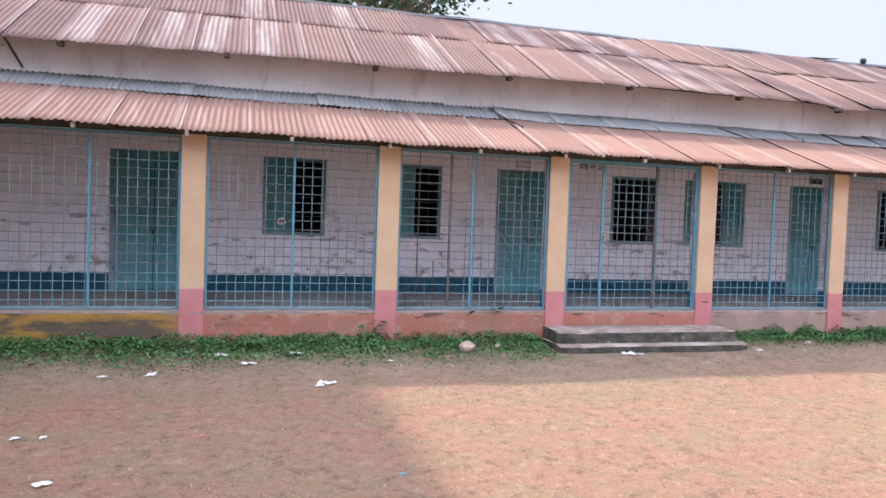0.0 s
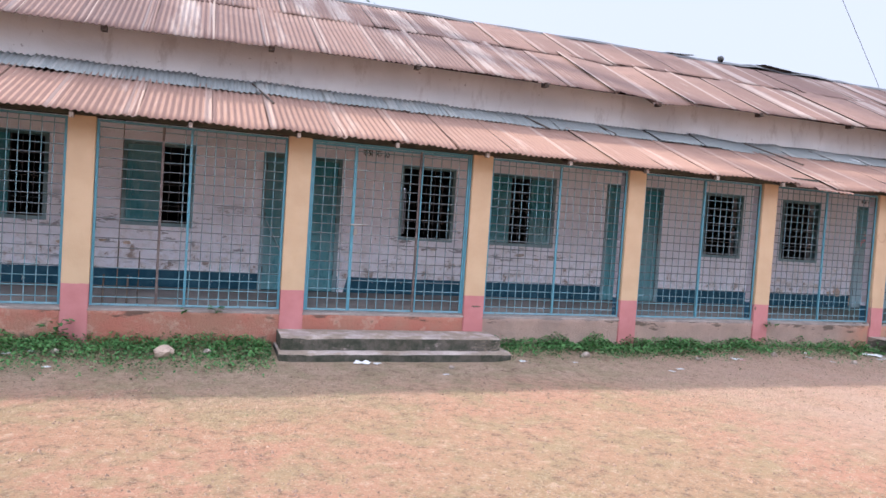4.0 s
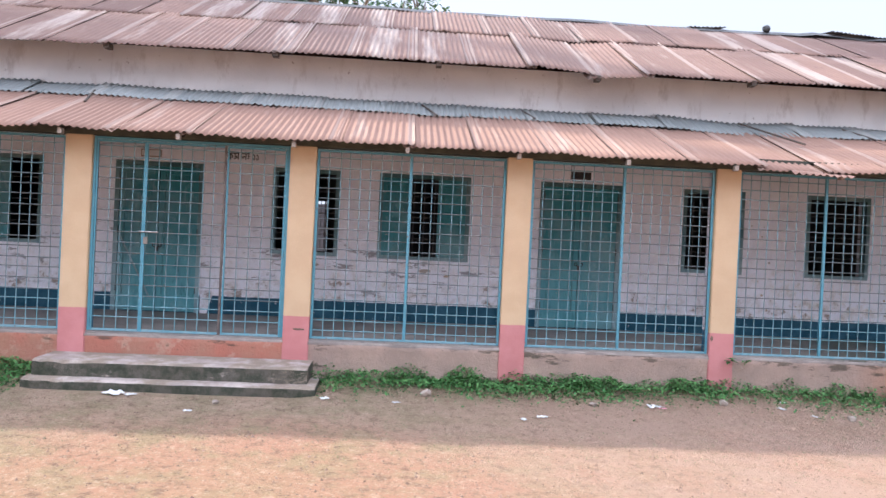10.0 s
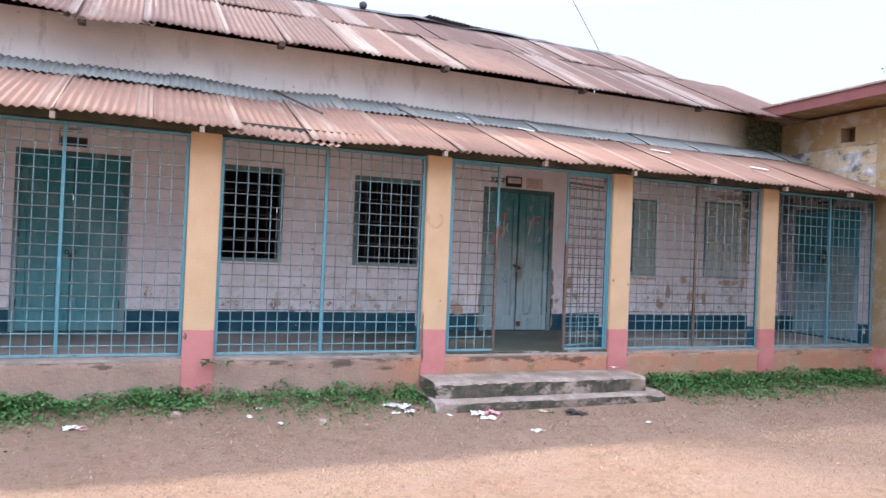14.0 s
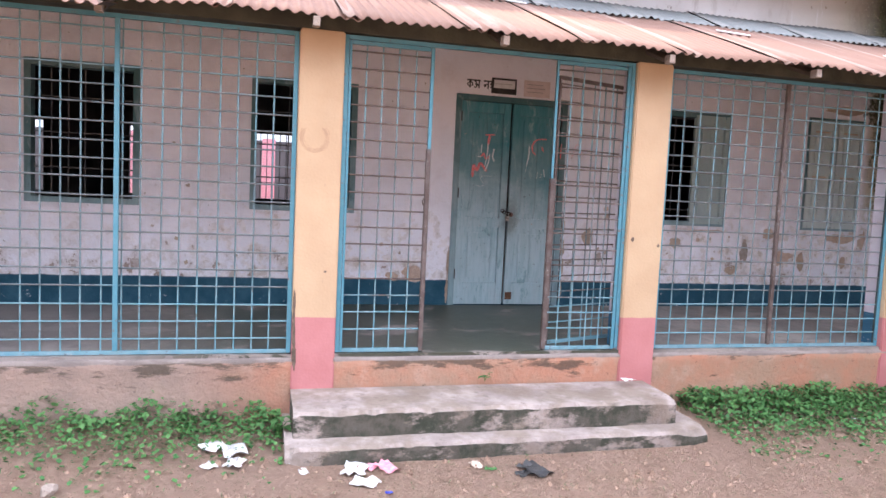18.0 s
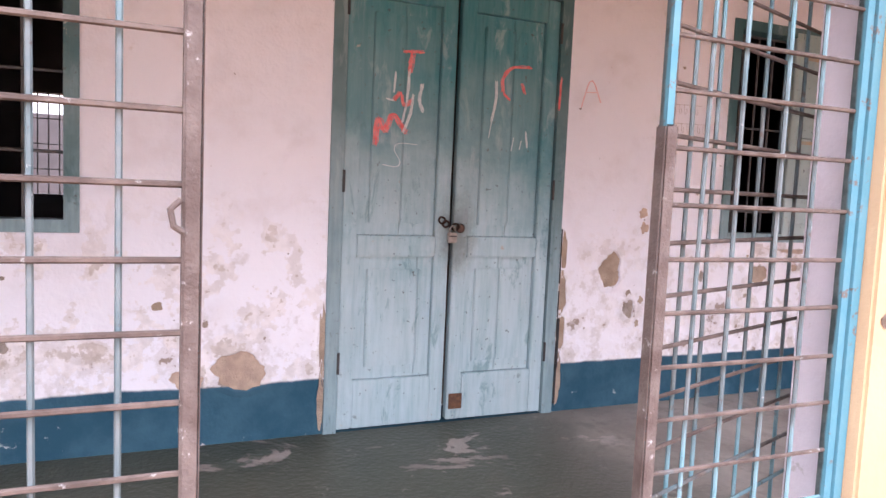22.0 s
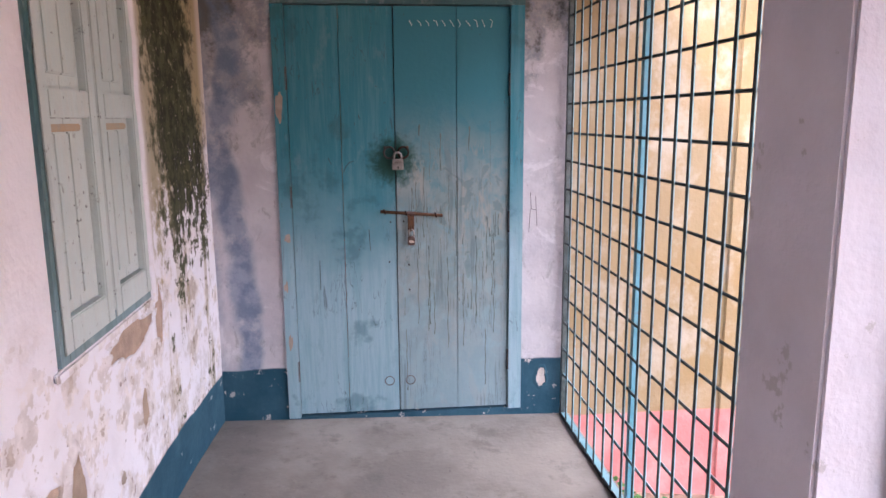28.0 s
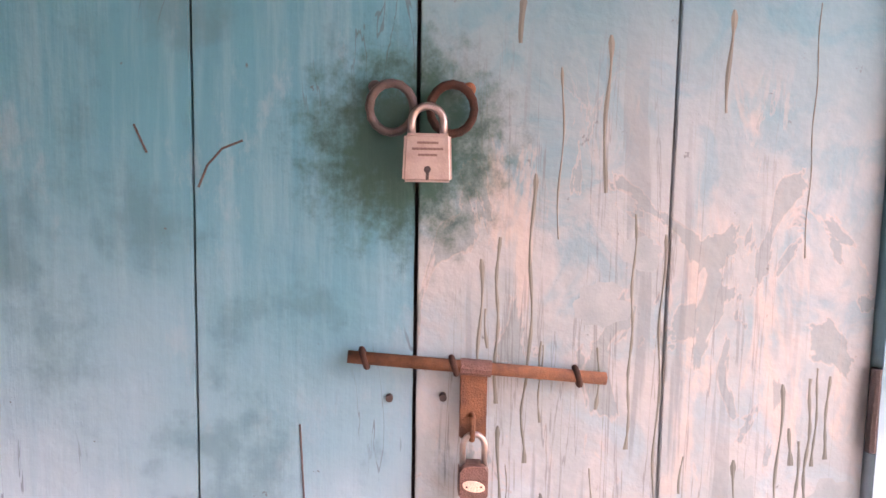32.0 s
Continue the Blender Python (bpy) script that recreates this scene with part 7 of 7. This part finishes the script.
def weed_plant(x, y, z, tall, leaves, size, seed):
    """A broad-leaved weed: thin stems with single leaves, folded along the middle."""
    r = random.Random(seed)
    t = thing("weed_plant", "broad-leaved green weed growing at the plinth", "plant", "broad-leaved weeds")
    for k in range(leaves):
        a, f = r.uniform(0, 6.28), r.uniform(0.3, 1.0)
        base = Vector((x, y, z))
        tip = base + Vector((math.cos(a) * tall * 0.5 * f, -abs(math.sin(a)) * tall * 0.4 * f, tall * f))
        if k % 3 == 0:
            bm = bmesh.new()
            bent(bm, [base, base.lerp(tip, 0.5) + Vector((0, 0, tall * 0.1)), tip], 0.0025, 5)
            part("stem", bm, M_LEAF, t)
        d = Vector((math.cos(a), -abs(math.sin(a)) - 0.2, r.uniform(-0.4, 0.4))).normalized()
        w = d.cross(Vector((0, 0, 1))).normalized()
        q = size * r.uniform(0.7, 1.3)
        bm = bmesh.new()
        mid = [bm.verts.new(tip + d * q * u - Vector((0, 0, 0.10 * q * u * u))) for u in (0, 0.35, 0.7, 1.0)]
        for sgn in (-1, 1):
            rim = [bm.verts.new(tip + d * q * u + w * sgn * q * 0.36 * v + Vector((0, 0, 0.08 * q))) for u, v in ((0.12, 0.6), (0.40, 1.0), (0.75, 0.6))]
            bm.faces.new((mid[0], rim[0], rim[1], mid[1]))
            bm.faces.new((mid[1], rim[1], rim[2], mid[2]))
            bm.faces.new((mid[2], rim[2], mid[3]))
        part("leaf", bm, M_LEAF, t)


for x, y, z, tall, n, size, sd in ((1.62, 8.79, 0.16, 0.28, 16, 0.09, 1), (3.28, 8.80, 0.50, 0.09, 10, 0.07, 2), (2.95, 8.80, 0.50, 0.06, 7, 0.06, 3), (-0.40, 8.72, 0.10, 0.16, 12, 0.08, 4), (11.28, 8.79, 0.47, 0.07, 9, 0.06, 5),
                                   (11.45, 8.79, 0.46, 0.06, 7, 0.05, 6), (13.33, 8.55, 0.10, 0.22, 16, 0.06, 7), (0.15, 8.5, 0.10, 0.15, 12, 0.08, 8), (6.80, 8.7, 0.10, 0.17, 14, 0.06, 9), (14.72, 8.80, 0.36, 0.06, 7, 0.035, 10)):
    weed_plant(x, y, z, tall, n, size, sd)


def clods():
    """Small crumbs of earth all over the trodden yard."""
    r = random.Random(77)
    verts, faces = [], []
    tri = ((0, 1, 4), (1, 2, 4), (2, 3, 4), (3, 0, 4))
    for n in range(36000):
        x, y = r.uniform(-4, 20), 8.75 - 7.0 * r.random() ** 1.2
        s = 0.005 + 0.016 * r.random() ** 5
        if n > 34500:
            x, y, s = r.gauss(14.6, 1.9), 8.25 - abs(r.gauss(0, 0.6)), 0.006 + 0.022 * r.random() ** 5
        z = ground_height(x, y) - 0.3 * s
        i = len(verts)
        a0 = r.uniform(0, 6.28)
        verts += [(x + s * r.uniform(0.7, 1.3) * math.cos(a0 + k * 1.57), y + s * r.uniform(0.7, 1.3) * math.sin(a0 + k * 1.57), z) for k in range(4)]
        verts.append((x + r.uniform(-0.3, 0.3) * s, y + r.uniform(-0.3, 0.3) * s, z + s * r.uniform(0.7, 1.3)))
        faces += [tuple(i + k for k in f) for f in tri]
    me = bpy.data.meshes.new("earth_clods")
    me.from_pydata(verts, [], faces)
    me.materials.append(M_CLOD)
    tagged(new("earth_clods", me), "small crumbs of dry earth on the ground", "clods", "", "stuff")


clods()


def scrap(x, y, s, mat, seed, label="crumpled white paper scrap on the earth", name="paper_scrap"):
    bm = bmesh.new()
    n, s = 5, s * 0.75
    g = [[bm.verts.new((s * (i / n - 0.5) * (1 + 0.4 * noise.noise((j, seed, 1))), s * 0.7 * (j / n - 0.5) * (1 + 0.4 * noise.noise((i, seed, 2))),
                        0.006 + 0.25 * s * abs(noise.noise((i * 0.7, j * 0.7, seed))))) for j in range(n + 1)] for i in range(n + 1)]
    for i in range(n):
        for j in range(n):
            bm.faces.new((g[i][j], g[i + 1][j], g[i + 1][j + 1], g[i][j + 1]))
    ob = solid(name, bm, mat, label, "litter", "", "litter")
    ob.matrix_basis = pose(x, y, ground_height(x, y), 0, 0, seed * 57)
    return ob


r = random.Random(31)
for x, y, s in ((-0.17, 8.30, 0.24), (0.2, 8.25, 0.16), (0.1, 7.95, 0.20), (0.66, 8.35, 0.22), (-0.55, 8.45, 0.14), (1.25, 8.4, 0.12), (1.47, 8.45, 0.12), (1.70, 7.95, 0.10), (-0.85, 7.6, 0.18), (-1.3, 7.55, 0.12), (0.87, 7.08, 0.24), (0.80, 7.02, 0.16),
                (-1.36, 5.64, 0.10), (-1.55, 5.65, 0.10), (-1.12, 4.63, 0.14), (4.88, 8.10, 0.24), (5.05, 8.08, 0.14), (5.73, 7.6, 0.10), (6.9, 8.1, 0.14), (7.6, 8.05, 0.10), (8.8, 7.7, 0.10), (9.0, 7.8, 0.14), (10.24, 8.2, 0.20), (11.72, 8.45, 0.10), (11.6, 8.25, 0.12),
                (11.84, 8.05, 0.09), (12.95, 8.42, 0.22), (13.07, 8.36, 0.26), (12.94, 8.2, 0.12), (13.08, 8.22, 0.18), (13.38, 8.25, 0.14), (13.45, 8.12, 0.10), (13.74, 8.10, 0.24), (13.77, 7.93, 0.20), (14.03, 7.45, 0.16), (15.3, 7.5, 0.10), (18.7, 8.4, 0.12), (17.5, 8.4, 0.10)):
    scrap(x, y, s, M_PAPER, r.uniform(0, 9))
for x, y, s, m in ((13.92, 8.10, 0.20, M_PINK), (13.83, 8.12, 0.12, M_PINK), (-0.24, 5.48, 0.06, M_RED), (14.45, 8.08, 0.13, M_BRASS), (14.52, 8.02, 0.09, M_LEAF), (14.78, 7.97, 0.26, M_IRON), (14.70, 7.94, 0.14, M_IRON), (13.88, 7.80, 0.055, M_INKBLUE), (1.08, 4.44, 0.07, M_BLUE_BAR),
                   (0.6, 8.3, 0.26, M_IRON), (10.3, 8.15, 0.10, M_PINK), (17.35, 8.3, 0.16, M_LEAF)):
    scrap(x, y, s, m, r.uniform(0, 9), "crumpled scrap of coloured plastic on the earth", "plastic_scrap")
scrap(15.75, 8.68, 0.12, M_PAPER, 3.3).location.z = 0.37
for x, y, s in ((2.75, 8.35, 0.115), (3.2, 8.45, 0.05), (11.0, 8.3, 0.05), (7.9, 8.3, 0.06), (5.9, 7.9, 0.035), (9.6, 8.2, 0.04), (12.2, 8.0, 0.045), (1.7, 8.4, 0.05)):
    bm = bmesh.new()
    bmesh.ops.create_icosphere(bm, subdivisions=2, radius=s)
    for v in bm.verts:
        v.co += s * 0.45 * noise.noise_vector(v.co * (1.1 / s) + Vector((x, 0, 0)))
        v.co.z *= 0.7
    ob = solid("brick_lump", bm, M_TAN if s > 0.1 else M_CEM, "broken lump of masonry lying among the weeds", "rubble", "", "rubble")
    ob.location = (x, y, ground_height(x, y) + s * 0.4)
